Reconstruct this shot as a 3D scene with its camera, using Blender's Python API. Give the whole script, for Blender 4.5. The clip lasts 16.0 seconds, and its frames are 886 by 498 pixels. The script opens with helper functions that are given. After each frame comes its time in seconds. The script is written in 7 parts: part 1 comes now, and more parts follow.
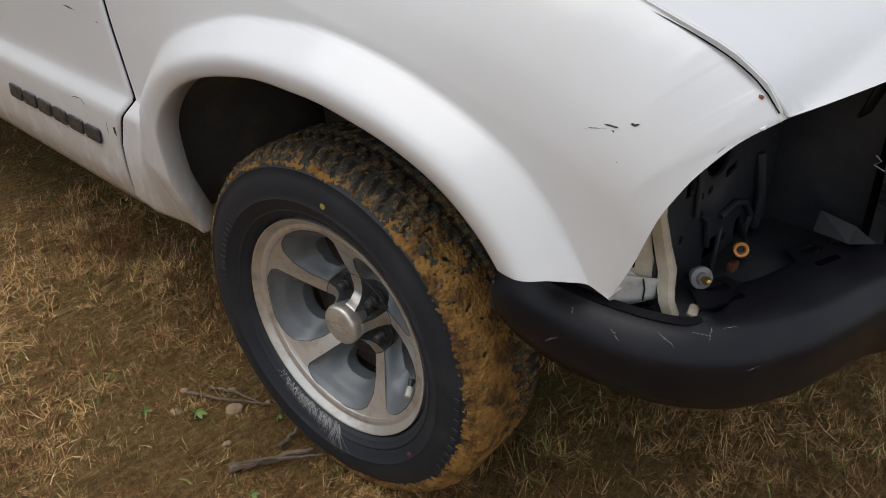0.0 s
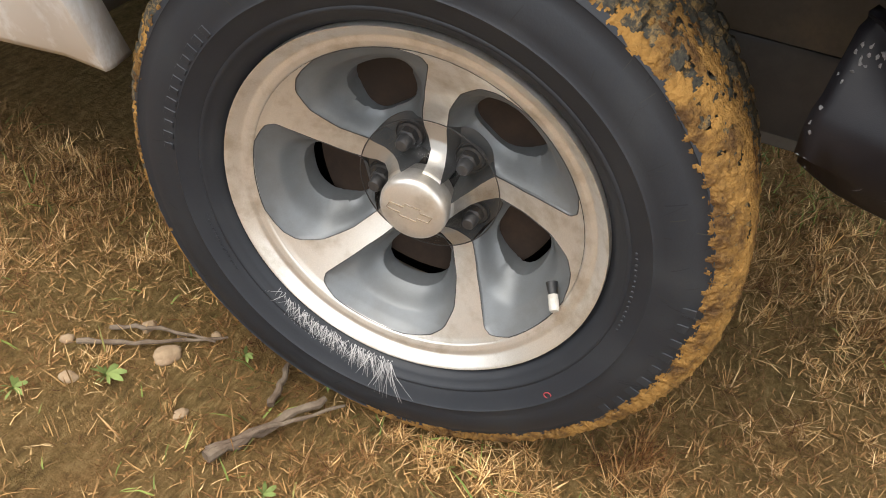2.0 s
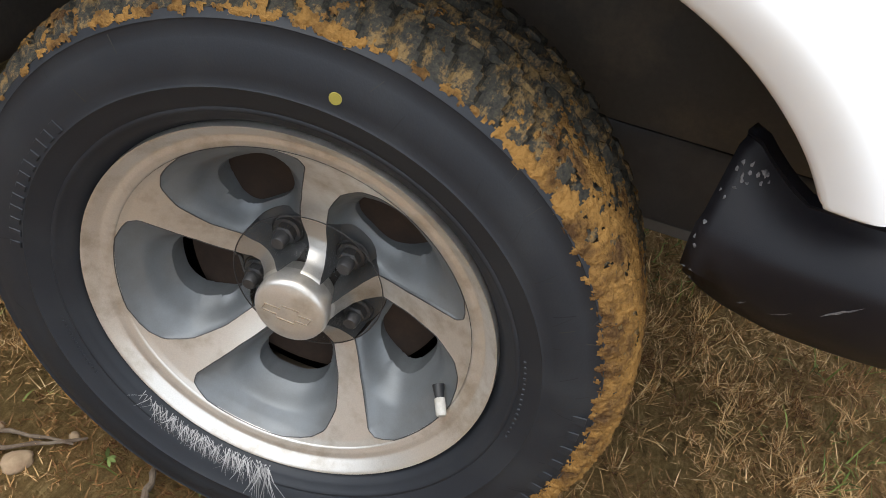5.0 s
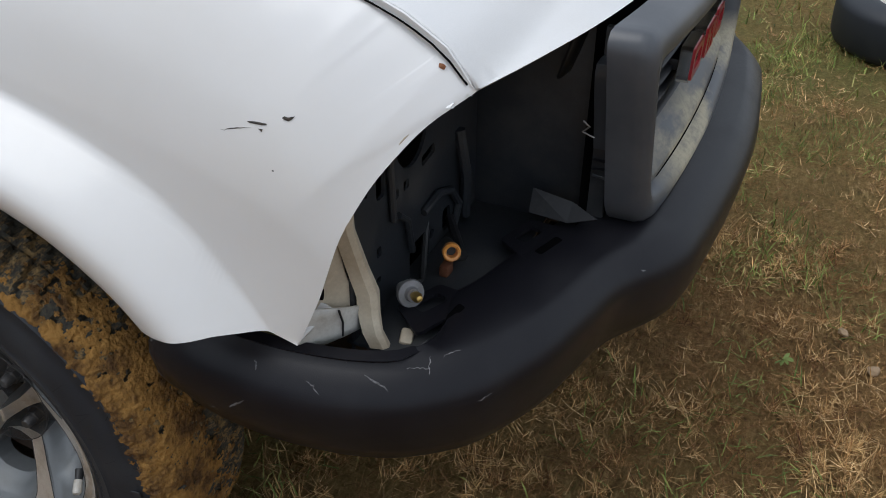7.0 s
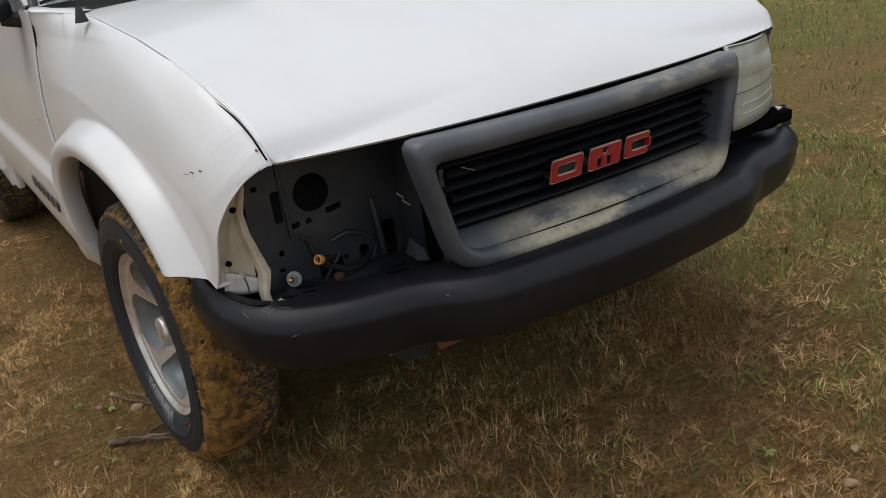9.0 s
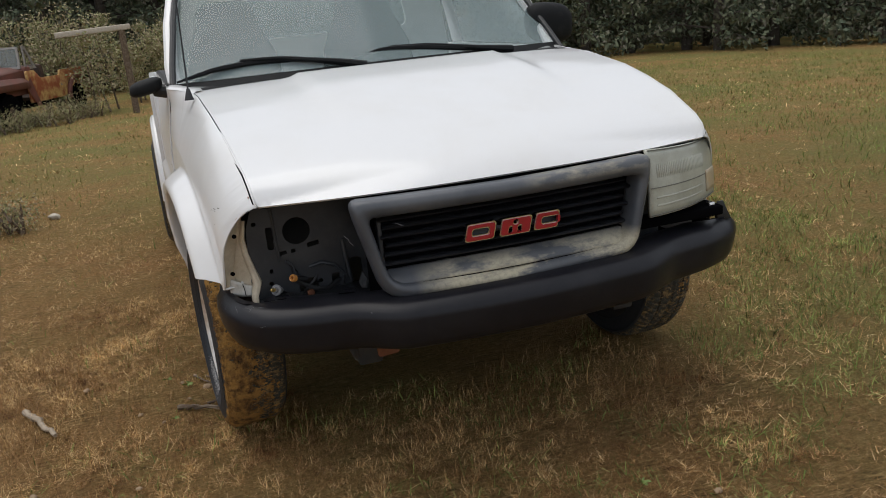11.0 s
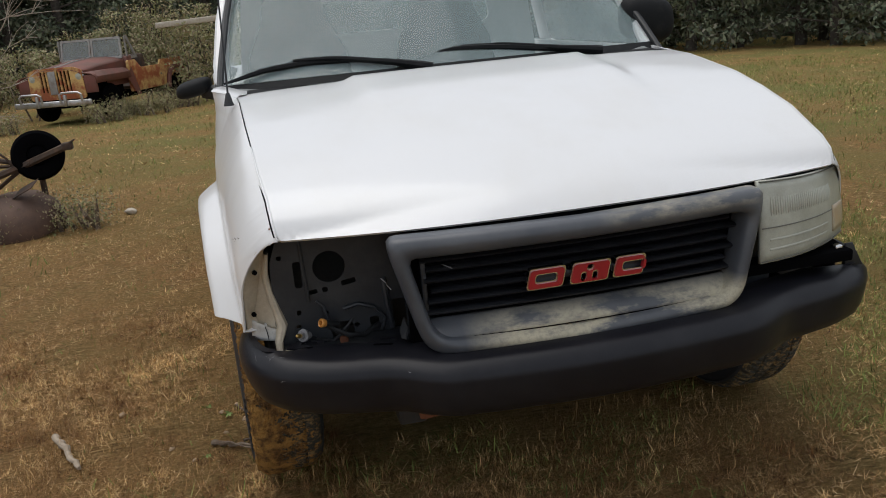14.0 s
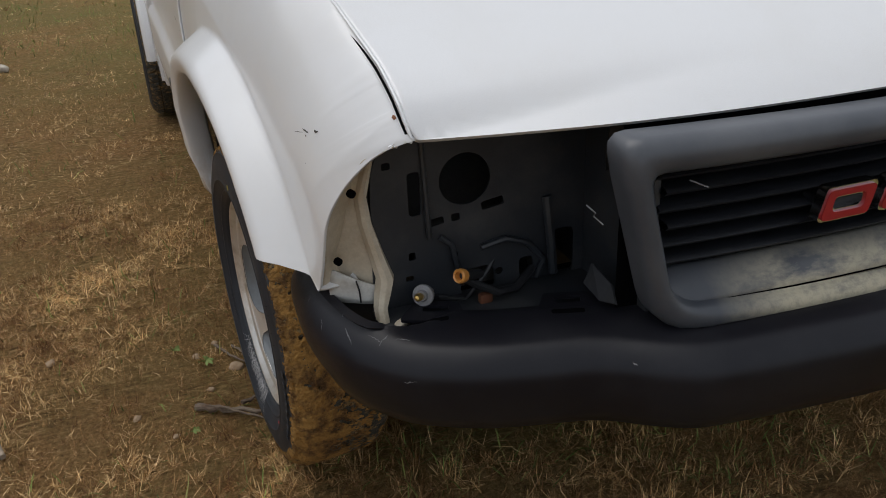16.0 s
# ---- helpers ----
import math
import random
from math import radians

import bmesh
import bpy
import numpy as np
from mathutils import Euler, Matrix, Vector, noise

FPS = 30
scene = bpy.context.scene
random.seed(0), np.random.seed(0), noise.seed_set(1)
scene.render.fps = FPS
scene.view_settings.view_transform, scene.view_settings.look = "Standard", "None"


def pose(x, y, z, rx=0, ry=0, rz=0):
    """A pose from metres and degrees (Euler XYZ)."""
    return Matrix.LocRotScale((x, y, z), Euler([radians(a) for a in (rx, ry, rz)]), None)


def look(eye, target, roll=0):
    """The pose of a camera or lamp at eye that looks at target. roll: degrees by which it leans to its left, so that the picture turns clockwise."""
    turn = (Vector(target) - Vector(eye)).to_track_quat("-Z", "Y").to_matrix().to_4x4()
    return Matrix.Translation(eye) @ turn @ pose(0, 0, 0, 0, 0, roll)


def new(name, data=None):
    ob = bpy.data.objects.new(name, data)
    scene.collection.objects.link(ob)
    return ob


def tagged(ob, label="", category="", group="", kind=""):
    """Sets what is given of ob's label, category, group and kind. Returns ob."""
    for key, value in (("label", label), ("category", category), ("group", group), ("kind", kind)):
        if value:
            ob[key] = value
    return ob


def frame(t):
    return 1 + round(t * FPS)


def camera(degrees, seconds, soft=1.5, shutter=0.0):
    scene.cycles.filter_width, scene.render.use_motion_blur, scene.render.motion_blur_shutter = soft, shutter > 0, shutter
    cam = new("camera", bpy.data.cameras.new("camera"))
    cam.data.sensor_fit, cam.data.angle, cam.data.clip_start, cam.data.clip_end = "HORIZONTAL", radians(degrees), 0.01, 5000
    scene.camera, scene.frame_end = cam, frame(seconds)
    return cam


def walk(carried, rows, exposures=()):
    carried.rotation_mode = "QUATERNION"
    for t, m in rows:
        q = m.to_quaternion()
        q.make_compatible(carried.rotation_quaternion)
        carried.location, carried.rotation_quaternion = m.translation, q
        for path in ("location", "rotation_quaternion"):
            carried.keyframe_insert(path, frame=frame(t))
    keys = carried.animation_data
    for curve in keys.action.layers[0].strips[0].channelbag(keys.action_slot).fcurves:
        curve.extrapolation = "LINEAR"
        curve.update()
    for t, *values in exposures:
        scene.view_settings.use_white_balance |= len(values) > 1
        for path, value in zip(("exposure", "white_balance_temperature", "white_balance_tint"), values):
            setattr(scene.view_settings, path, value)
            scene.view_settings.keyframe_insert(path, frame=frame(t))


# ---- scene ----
cam = camera(55.6, 16.0, soft=0.95)
PATH = [
    (0, (0.931, -1.514, 1.199), (-0.271, -0.291, 0.17), -1.8),
    (0.5, (0.706, -1.531, 1.148), (-0.367, -0.254, 0.044), -1.1),
    (1, (0.536, -1.444, 1.088), (-0.382, -0.142, -0.12), 0.3),
    (1.5, (0.368, -1.443, 1.032), (-0.361, -0.104, -0.263), 2.4),
    (2, (0.239, -1.421, 0.884), (-0.286, -0.01, -0.433), 6.4),
    (2.5, (0.151, -1.339, 0.759), (-0.234, 0.142, -0.529), 11.9),
    (3, (0.135, -1.316, 0.724), (-0.191, 0.192, -0.549), 15.6),
    (3.2, (0.139, -1.312, 0.729), (-0.206, 0.21, -0.521), 15.8),
    (5.3, (0.255, -1.379, 0.973), (-0.03, 0.2, -0.222), 9.7),
    (5.5, (0.33, -1.428, 1.025), (0.026, 0.182, -0.122), 7.2),
    (6, (0.48, -1.396, 1.107), (0.163, 0.209, -0.044), 4.9),
    (6.5, (0.619, -1.297, 1.095), (0.068, 0.243, -0.055), -0.1),
    (7, (0.855, -1.275, 1.116), (0.17, 0.261, 0.033), 0.3),
    (7.5, (1.055, -1.274, 1.113), (0.175, 0.201, 0.09), -1.6),
    (8, (1.351, -1.189, 1.125), (0.177, 0.1, 0.144), -4.8),
    (8.5, (1.671, -1.171, 1.175), (0.28, -0.001, 0.34), -6.3),
    (9, (1.928, -1.135, 1.211), (0.334, -0.19, 0.461), -7.5),
    (9.5, (2.083, -1.006, 1.186), (0.414, -0.151, 0.491), -7.0),
    (9.7, (2.167, -1.003, 1.208), (0.466, -0.186, 0.545), -6.5),
    (11.8, (2.87, -0.697, 1.3), (0.995, -0.249, 0.765), -5.7),
    (12, (2.879, -0.668, 1.304), (0.997, -0.252, 0.771), -5.8),
    (12.5, (2.823, -0.59, 1.296), (0.924, -0.242, 0.773), -6.4),
    (13, (2.712, -0.538, 1.302), (0.798, -0.257, 0.792), -7.0),
    (13.5, (2.576, -0.569, 1.287), (0.659, -0.324, 0.773), -6.7),
    (14, (2.348, -0.642, 1.29), (0.46, -0.285, 0.735), -5.3),
    (14.5, (2.104, -0.642, 1.258), (0.227, -0.299, 0.659), -5.8),
    (15, (1.873, -0.698, 1.232), (0.021, -0.343, 0.567), -5.6),
    (15.5, (1.685, -0.861, 1.209), (-0.096, -0.371, 0.441), -3.9),
    (16, (1.483, -0.931, 1.155), (-0.218, -0.35, 0.277), -2.7),
]
walk(cam, [(t, look(eye, target, roll)) for t, eye, target, roll in PATH],
     exposures=[(0, -0.25, 6350, 10), (0.5, -0.1, 6350, 10), (1.0, 0.25, 6400, 10), (1.5, 0.7, 6650, 10), (2.0, 1.2, 6800, 10), (2.5, 1.6, 6800, 10), (3.2, 1.6, 6800, 10), (5.3, 0.62, 6200, 9), (5.5, 0.50, 6150, 9),
                (6.0, -0.02, 6050, 8), (6.5, -0.25, 6000, 8), (7.0, -0.2, 6100, 9), (7.5, 0.05, 6250, 10), (8.2, 0.08, 6350, 10), (9.0, -0.25, 6450, 10), (12.5, -0.20, 6450, 10), (14.5, -0.30, 6400, 10), (16, -0.4, 6350, 10)])

# ---- light: an overcast day ----
SUN_EL, SUN_DIR = 72.0, 232.0   # height and compass direction (from +x towards +y) of the bright part of the sky
world = bpy.data.worlds.new("overcast_sky")
scene.world = world
world.use_nodes = True
wn, wl = world.node_tree.nodes, world.node_tree.links
sky = wn.new("ShaderNodeTexSky")
sky.sky_type = "NISHITA"
sky.sun_disc = False
sky.sun_elevation, sky.sun_rotation = radians(SUN_EL), radians(90 - SUN_DIR)
sky.air_density, sky.dust_density, sky.ozone_density = 1.0, 6.0, 1.0
cloud = wn.new("ShaderNodeMixRGB")
cloud.inputs[0].default_value = 0.75
cloud.inputs[2].default_value = (7.6, 7.9, 8.3, 1)
wl.new(sky.outputs[0], cloud.inputs[1])
wl.new(cloud.outputs[0], wn["Background"].inputs[0])
wn["Background"].inputs[1].default_value = 0.122
sun = new("sun", bpy.data.lights.new("sun", "SUN"))
sun.data.energy, sun.data.angle, sun.data.color = 1.5, radians(55), (1, 0.97, 0.92)
sun.matrix_world = look((math.cos(radians(SUN_DIR)) * 20, math.sin(radians(SUN_DIR)) * 20, 20 * math.tan(radians(SUN_EL))), (0, 0, 0))


# ---- materials ----
def material(name, base, rough=0.5, metal=0.0, coat=0.0, spec=0.5):
    m = bpy.data.materials.new(name)
    m.use_nodes = True
    b = m.node_tree.nodes["Principled BSDF"]
    b.inputs["Base Color"].default_value = (*base, 1)
    b.inputs["Roughness"].default_value = rough
    b.inputs["Metallic"].default_value = metal
    b.inputs["Coat Weight"].default_value = coat
    b.inputs["Coat Roughness"].default_value = 0.12
    b.inputs["Specular IOR Level"].default_value = spec
    return m


def node(m, kind, **values):
    n = m.node_tree.nodes.new("ShaderNode" + kind)
    for k, v in values.items():
        n.inputs[k.replace("_", " ")].default_value = v
    return n


def wire(m, a, b):
    m.node_tree.links.new(a, b)


def bsdf(m):
    return m.node_tree.nodes["Principled BSDF"]


def where(m):
    return m.node_tree.nodes.new("ShaderNodeTexCoord").outputs["Object"]


def noise_of(m, scale, detail=6.0, rough=0.6, vec=None, stretch=None):
    n = node(m, "TexNoise", Scale=scale, Detail=detail, Roughness=rough)
    v = vec or where(m)
    if stretch:
        s = m.node_tree.nodes.new("ShaderNodeMapping")
        s.inputs["Scale"].default_value = stretch
        wire(m, v, s.inputs[0])
        v = s.outputs[0]
    wire(m, v, n.inputs["Vector"])
    return n.outputs["Fac"]


def ramp(m, fac, *stops):
    r = m.node_tree.nodes.new("ShaderNodeValToRGB")
    e = r.color_ramp.elements
    while len(e) < len(stops):
        e.new(0.5)
    for el, (pos, col) in zip(e, stops):
        el.position = pos
        el.color = (*col, 1) if len(col) == 3 else col
    wire(m, fac, r.inputs[0])
    return r.outputs[0]


def mix(m, fac, a, b, kind="MIX"):
    n = m.node_tree.nodes.new("ShaderNodeMixRGB")
    n.blend_type = kind
    for v, i in ((fac, 0), (a, 1), (b, 2)):
        if isinstance(v, (int, float)):
            n.inputs[i].default_value = v
        elif isinstance(v, tuple):
            n.inputs[i].default_value = (*v, 1)
        else:
            wire(m, v, n.inputs[i])
    return n.outputs[0]


def remap(m, value, lo, hi):
    n = m.node_tree.nodes.new("ShaderNodeMapRange")
    n.inputs["From Min"].default_value, n.inputs["From Max"].default_value = lo, hi
    wire(m, value, n.inputs["Value"])
    return n.outputs["Result"]


def bump(m, height, strength=0.3, distance=0.002):
    b = node(m, "Bump", Strength=strength, Distance=distance)
    wire(m, height, b.inputs["Height"])
    wire(m, b.outputs[0], bsdf(m).inputs["Normal"])


def grey(v):
    return (v, v, v)


def worn(name, base, other, scale, lo, hi, rough=0.5, metal=0.0, coat=0.0, rough2=None, fine=200, relief=0.15, dist=0.001, spec=0.5, stretch=None):
    """Two colours mixed by a coarse and a fine noise, with fine relief."""
    m = material(name, base, rough, metal, coat, spec)
    a, f = noise_of(m, scale, 8, 0.65, stretch=stretch), noise_of(m, fine, 3)
    mask = ramp(m, a, (lo, grey(0)), (hi, grey(1)))
    c = mix(m, mask, base, other)
    c = mix(m, 0.25, c, ramp(m, f, (0.3, grey(0.55)), (0.7, grey(1.0))), "MULTIPLY")
    wire(m, c, bsdf(m).inputs["Base Color"])
    if rough2 is not None:
        wire(m, ramp(m, mask, (0, grey(rough)), (1, grey(rough2))), bsdf(m).inputs["Roughness"])
    bump(m, f, relief, dist)
    return m


M_PAINT = worn("white_paint", (0.78, 0.785, 0.79), (0.74, 0.735, 0.72), 3, 0.45, 0.75, 0.32, 0, 0.6, fine=900, relief=0.02)
M_PAINT_LOW = worn("white_paint_dusty", (0.76, 0.76, 0.75), (0.55, 0.47, 0.36), 9, 0.5, 0.78, 0.35, 0, 0.4, 0.6, fine=500, relief=0.04)


def splashed_paint():
    """White paint with brown road dirt splashed along its lowest hand's width."""
    m = material("white_paint_splashed", (0.77, 0.775, 0.78), 0.33, coat=0.5)
    sep = m.node_tree.nodes.new("ShaderNodeSeparateXYZ")
    wire(m, where(m), sep.inputs[0])
    a, f = noise_of(m, 26, 8, 0.7, stretch=(1, 1, 0.5)), noise_of(m, 300, 4, 0.7)
    low = ramp(m, remap(m, sep.outputs[2], 0.37, 0.64), (0.0, grey(1)), (0.25, grey(0.6)), (1.0, grey(0)))
    dirt = mix(m, 1.0, low, ramp(m, a, (0.27, grey(0)), (0.50, grey(1))), "MULTIPLY")
    clean = mix(m, ramp(m, noise_of(m, 3, 8), (0.45, grey(0)), (0.75, grey(1))), (0.78, 0.785, 0.79), (0.74, 0.735, 0.72))
    wire(m, mix(m, dirt, clean, (0.40, 0.30, 0.19)), bsdf(m).inputs["Base Color"])
    wire(m, ramp(m, dirt, (0, grey(0.32)), (1, grey(0.75))), bsdf(m).inputs["Roughness"])
    bump(m, f, 0.02, 0.001)
    return m


M_CREAM = worn("cream_primer", (0.62, 0.545, 0.42), (0.40, 0.325, 0.225), 14, 0.45, 0.75, 0.5, fine=250, relief=0.1)
M_BUMPER = worn("black_bumper_plastic", (0.010, 0.010, 0.0135), (0.020, 0.020, 0.024), 9, 0.45, 0.8, 0.33, 0, 0, 0.48, fine=1100, relief=0.15, dist=0.0008, spec=0.28)
M_PAINT_WING = splashed_paint()


def chalk_material():
    """Grey plastic, bleached and dusty along the lower edge and in streaks on top."""
    m = material("faded_grille_plastic", (0.09, 0.095, 0.105), 0.4)
    pos = where(m)
    sep = m.node_tree.nodes.new("ShaderNodeSeparateXYZ")
    wire(m, pos, sep.inputs[0])
    a, f = noise_of(m, 11, 8, 0.65, stretch=(1, 0.4, 1)), noise_of(m, 90, 5, 0.7)
    low = ramp(m, remap(m, sep.outputs[2], 0.56, 0.66), (0.25, grey(1)), (0.62, grey(0.85)), (0.80, grey(0.35)), (0.95, grey(0)))
    far = ramp(m, remap(m, sep.outputs[1], -0.45, 0.45), (0.16, grey(0)), (0.28, grey(1)))
    high = ramp(m, remap(m, sep.outputs[2], 0.80, 0.84), (0.2, grey(0)), (0.5, grey(1)))
    end = ramp(m, remap(m, sep.outputs[1], -0.45, 0.45), (0.50, grey(0)), (0.62, grey(0.55)), (0.9, grey(0.5)))
    band = mix(m, 1.0, mix(m, 1.0, low, far, "MULTIPLY"), mix(m, 1.0, high, end, "MULTIPLY"), "ADD")
    patch = ramp(m, a, (0.43, grey(0)), (0.55, grey(1)))
    mask = mix(m, 1.0, mix(m, 1.0, band, patch, "MULTIPLY"), ramp(m, f, (0.3, grey(0.55)), (0.55, grey(1))), "MULTIPLY")
    plastic = ramp(m, noise_of(m, 6, 6), (0.35, (0.060, 0.066, 0.078)), (0.7, (0.11, 0.115, 0.125)))
    wire(m, mix(m, mask, plastic, (0.48, 0.435, 0.32)), bsdf(m).inputs["Base Color"])
    wire(m, ramp(m, mask, (0, grey(0.36)), (1, grey(0.8))), bsdf(m).inputs["Roughness"])
    bump(m, f, 0.08, 0.0008)
    return m


M_CHALK = chalk_material()
M_SLAT = worn("black_grille_slat", (0.010, 0.011, 0.014), (0.020, 0.021, 0.023), 20, 0.5, 0.8, 0.42, fine=500)
M_DARK = worn("black_chassis_paint", (0.024, 0.028, 0.034), (0.060, 0.060, 0.060), 12, 0.45, 0.75, 0.42, 0, 0, 0.7, fine=260, relief=0.1)
# near-black: shade of gaps and hollows put into the colour; also tyres
M_VOID = material("shade_and_tyre_black", (0.003, 0.003, 0.0035), 0.9, spec=0.02)
M_LINER = worn("dusty_wheel_liner", (0.105, 0.098, 0.090), (0.20, 0.165, 0.125), 10, 0.5, 0.8, 0.85, fine=150)
M_ALLOY = worn("machined_alloy", (0.78, 0.75, 0.70), (0.50, 0.44, 0.35), 22, 0.48, 0.72, 0.32, 0.7, 0.0, 0.45, fine=700, relief=0.03)
M_SILVER = worn("silver_wheel_paint", (0.19, 0.205, 0.215), (0.15, 0.155, 0.155), 18, 0.45, 0.75, 0.45, 0.3, 0.0, fine=900, relief=0.03)
M_LUG = worn("dark_lug_nut", (0.075, 0.075, 0.078), (0.14, 0.13, 0.12), 60, 0.5, 0.75, 0.45, 0.5)
M_RUBBER = worn("tyre_rubber", (0.016, 0.020, 0.027), (0.036, 0.040, 0.045), 9, 0.5, 0.85, 0.55, 0, 0, 0.75, fine=500, relief=0.12)


def glass_material(name, base, alpha, rough=0.05):
    """A thin tinted pane, veiled by its base colour in slightly uneven strength."""
    m = material(name, base, rough)
    a = ramp(m, noise_of(m, 5, 6, 0.6), (0.3, grey(alpha - 0.015)), (0.7, grey(alpha + 0.02)))
    wire(m, a, bsdf(m).inputs["Alpha"])
    return m


# pale veil: sky sheen and haze, with dust, put into the glass colour
M_GLASS = glass_material("sky_hazed_windscreen", (0.46, 0.58, 0.585), 0.32)
M_LENS = worn("cloudy_headlight_lens", (0.46, 0.47, 0.40), (0.34, 0.34, 0.28), 12, 0.4, 0.7, 0.3, 0, 0.4, fine=300, relief=0.06)
M_AMBER = material("amber_plastic", (0.62, 0.27, 0.06), 0.3, coat=0.3)
M_PALEAMBER = worn("faded_amber_lens", (0.50, 0.38, 0.24), (0.46, 0.42, 0.32), 30, 0.4, 0.7, 0.3, 0, 0.4, fine=300)
M_RED = worn("red_emblem_enamel", (0.38, 0.012, 0.022), (0.28, 0.015, 0.02), 60, 0.4, 0.8, 0.3, 0, 0.5, fine=900, relief=0.02)
M_CHROME = material("chrome", (0.72, 0.72, 0.72), 0.2, 1.0)
M_BADGE = worn("tarnished_badge", (0.05, 0.05, 0.052), (0.2, 0.19, 0.17), 80, 0.45, 0.75, 0.4, 0.3)
M_BLACK = worn("black_trim", (0.016, 0.017, 0.019), (0.035, 0.035, 0.036), 25, 0.5, 0.8, 0.5)
M_SEAT = worn("grey_cloth", (0.20, 0.215, 0.21), (0.15, 0.16, 0.155), 6, 0.4, 0.7, 0.95, fine=60, relief=0.05)
# seats darkened, cab back paled: light through the cab put into the colours
M_CLOTH = worn("seat_cloth_shaded_dark", (0.055, 0.062, 0.064), (0.08, 0.085, 0.085), 6, 0.4, 0.7, 0.95, fine=60, relief=0.05)
M_TRIM = worn("cab_trim_lit_pale", (0.66, 0.70, 0.69), (0.56, 0.60, 0.59), 5, 0.4, 0.7, 0.9, fine=50, relief=0.05)
M_RUST = worn("rust", (0.15, 0.05, 0.022), (0.28, 0.12, 0.05), 5, 0.42, 0.7, 0.8, fine=90, relief=0.4, dist=0.004)
M_WHITECAP = material("white_plastic", (0.75, 0.73, 0.68), 0.45)
M_BRASS = material("brass", (0.70, 0.48, 0.16), 0.35, 0.9)
M_BARK = worn("grey_bark", (0.11, 0.075, 0.05), (0.23, 0.18, 0.13), 30, 0.4, 0.7, 0.9, fine=160, relief=0.5, dist=0.003)
M_PALEWOOD = worn("bleached_wood", (0.40, 0.33, 0.25), (0.26, 0.20, 0.14), 40, 0.4, 0.7, 0.9, fine=160, relief=0.4, dist=0.002)
M_TRUNK = worn("dark_bark", (0.055, 0.045, 0.036), (0.10, 0.085, 0.07), 12, 0.4, 0.7, 0.95, fine=60, relief=0.4, dist=0.004)
M_PINE = worn("old_timber", (0.24, 0.20, 0.155), (0.13, 0.105, 0.08), 8, 0.4, 0.7, 0.85, fine=60, relief=0.3, dist=0.003)


def ground_material():
    m = material("earth_and_dry_grass", (0.2, 0.13, 0.07), 0.95, spec=0.2)
    big, mid, fine = noise_of(m, 0.55, 5), noise_of(m, 4.5, 8, 0.7), noise_of(m, 75, 9, 0.85)
    fibre = noise_of(m, 90, 4, 0.7, stretch=(1, 0.25, 1))
    soil = ramp(m, fine, (0.34, (0.085, 0.037, 0.014)), (0.5, (0.345, 0.180, 0.070)), (0.66, (0.60, 0.35, 0.155)))
    straw = ramp(m, fibre, (0.3, (0.075, 0.039, 0.014)), (0.52, (0.29, 0.172, 0.066)), (0.72, (0.66, 0.45, 0.20)))
    green = ramp(m, fine, (0.32, (0.075, 0.075, 0.020)), (0.5, (0.19, 0.175, 0.055)), (0.72, (0.38, 0.33, 0.115)))
    c = mix(m, ramp(m, mid, (0.40, grey(0)), (0.60, grey(1))), straw, soil)
    sep = m.node_tree.nodes.new("ShaderNodeSeparateXYZ")
    wire(m, where(m), sep.inputs[0])
    lush = m.node_tree.nodes.new("ShaderNodeMath")
    lush.operation = "MULTIPLY_ADD"
    wire(m, sep.outputs[0], lush.inputs[0])
    lush.inputs[1].default_value = -0.4
    wire(m, sep.outputs[1], lush.inputs[2])
    side = ramp(m, remap(m, lush.outputs[0], -1.9, 1.7), (0.0, grey(0.10)), (0.5, grey(0.5)), (1.0, grey(0.95)))
    c = mix(m, mix(m, 1.0, ramp(m, big, (0.36, grey(0.15)), (0.58, grey(1))), side, "MULTIPLY"), c, green)
    wire(m, c, bsdf(m).inputs["Base Color"])
    add = m.node_tree.nodes.new("ShaderNodeMath")
    wire(m, mid, add.inputs[0])
    wire(m, fine, add.inputs[1])
    bump(m, add.outputs[0], 1.0, 0.025)
    return m


def leafy(name, *stops, rough=0.7, low_tint=None):
    """Blades or leaves of several tones; the last colour tints them where the noise is low."""
    m = material(name, stops[0], rough, spec=0.25)
    g = m.node_tree.nodes.new("ShaderNodeNewGeometry")
    n = len(stops)
    c = ramp(m, g.outputs["Random Per Island"], *[(i / max(1, n - 1), s) for i, s in enumerate(stops)])
    if low_tint:
        patch = ramp(m, noise_of(m, 2.6, 7, 0.72), (0.38, low_tint), (0.50, (1.15, 1.08, 0.98)), (0.62, (1.62, 1.56, 1.42)))
        spots = ramp(m, noise_of(m, 17, 4, 0.7), (0.36, (0.52, 0.44, 0.38)), (0.54, (1.12, 1.10, 1.08)))
        c = mix(m, 1.0, mix(m, 1.0, c, patch, "MULTIPLY"), spots, "MULTIPLY")
    wire(m, c, bsdf(m).inputs["Base Color"])
    return m


M_GROUND = ground_material()
M_STRAW = leafy("dry_grass", (0.30, 0.175, 0.072), (0.55, 0.39, 0.19), (0.15, 0.075, 0.028), (0.74, 0.58, 0.34), (0.40, 0.26, 0.11), (0.09, 0.042, 0.016), (0.60, 0.45, 0.23), (0.24, 0.135, 0.052), low_tint=(0.62, 0.46, 0.34))
M_GREEN = leafy("green_grass", (0.08, 0.13, 0.030), (0.14, 0.20, 0.05), (0.23, 0.29, 0.085), (0.10, 0.14, 0.038), (0.31, 0.31, 0.12), low_tint=(0.85, 0.80, 0.7))
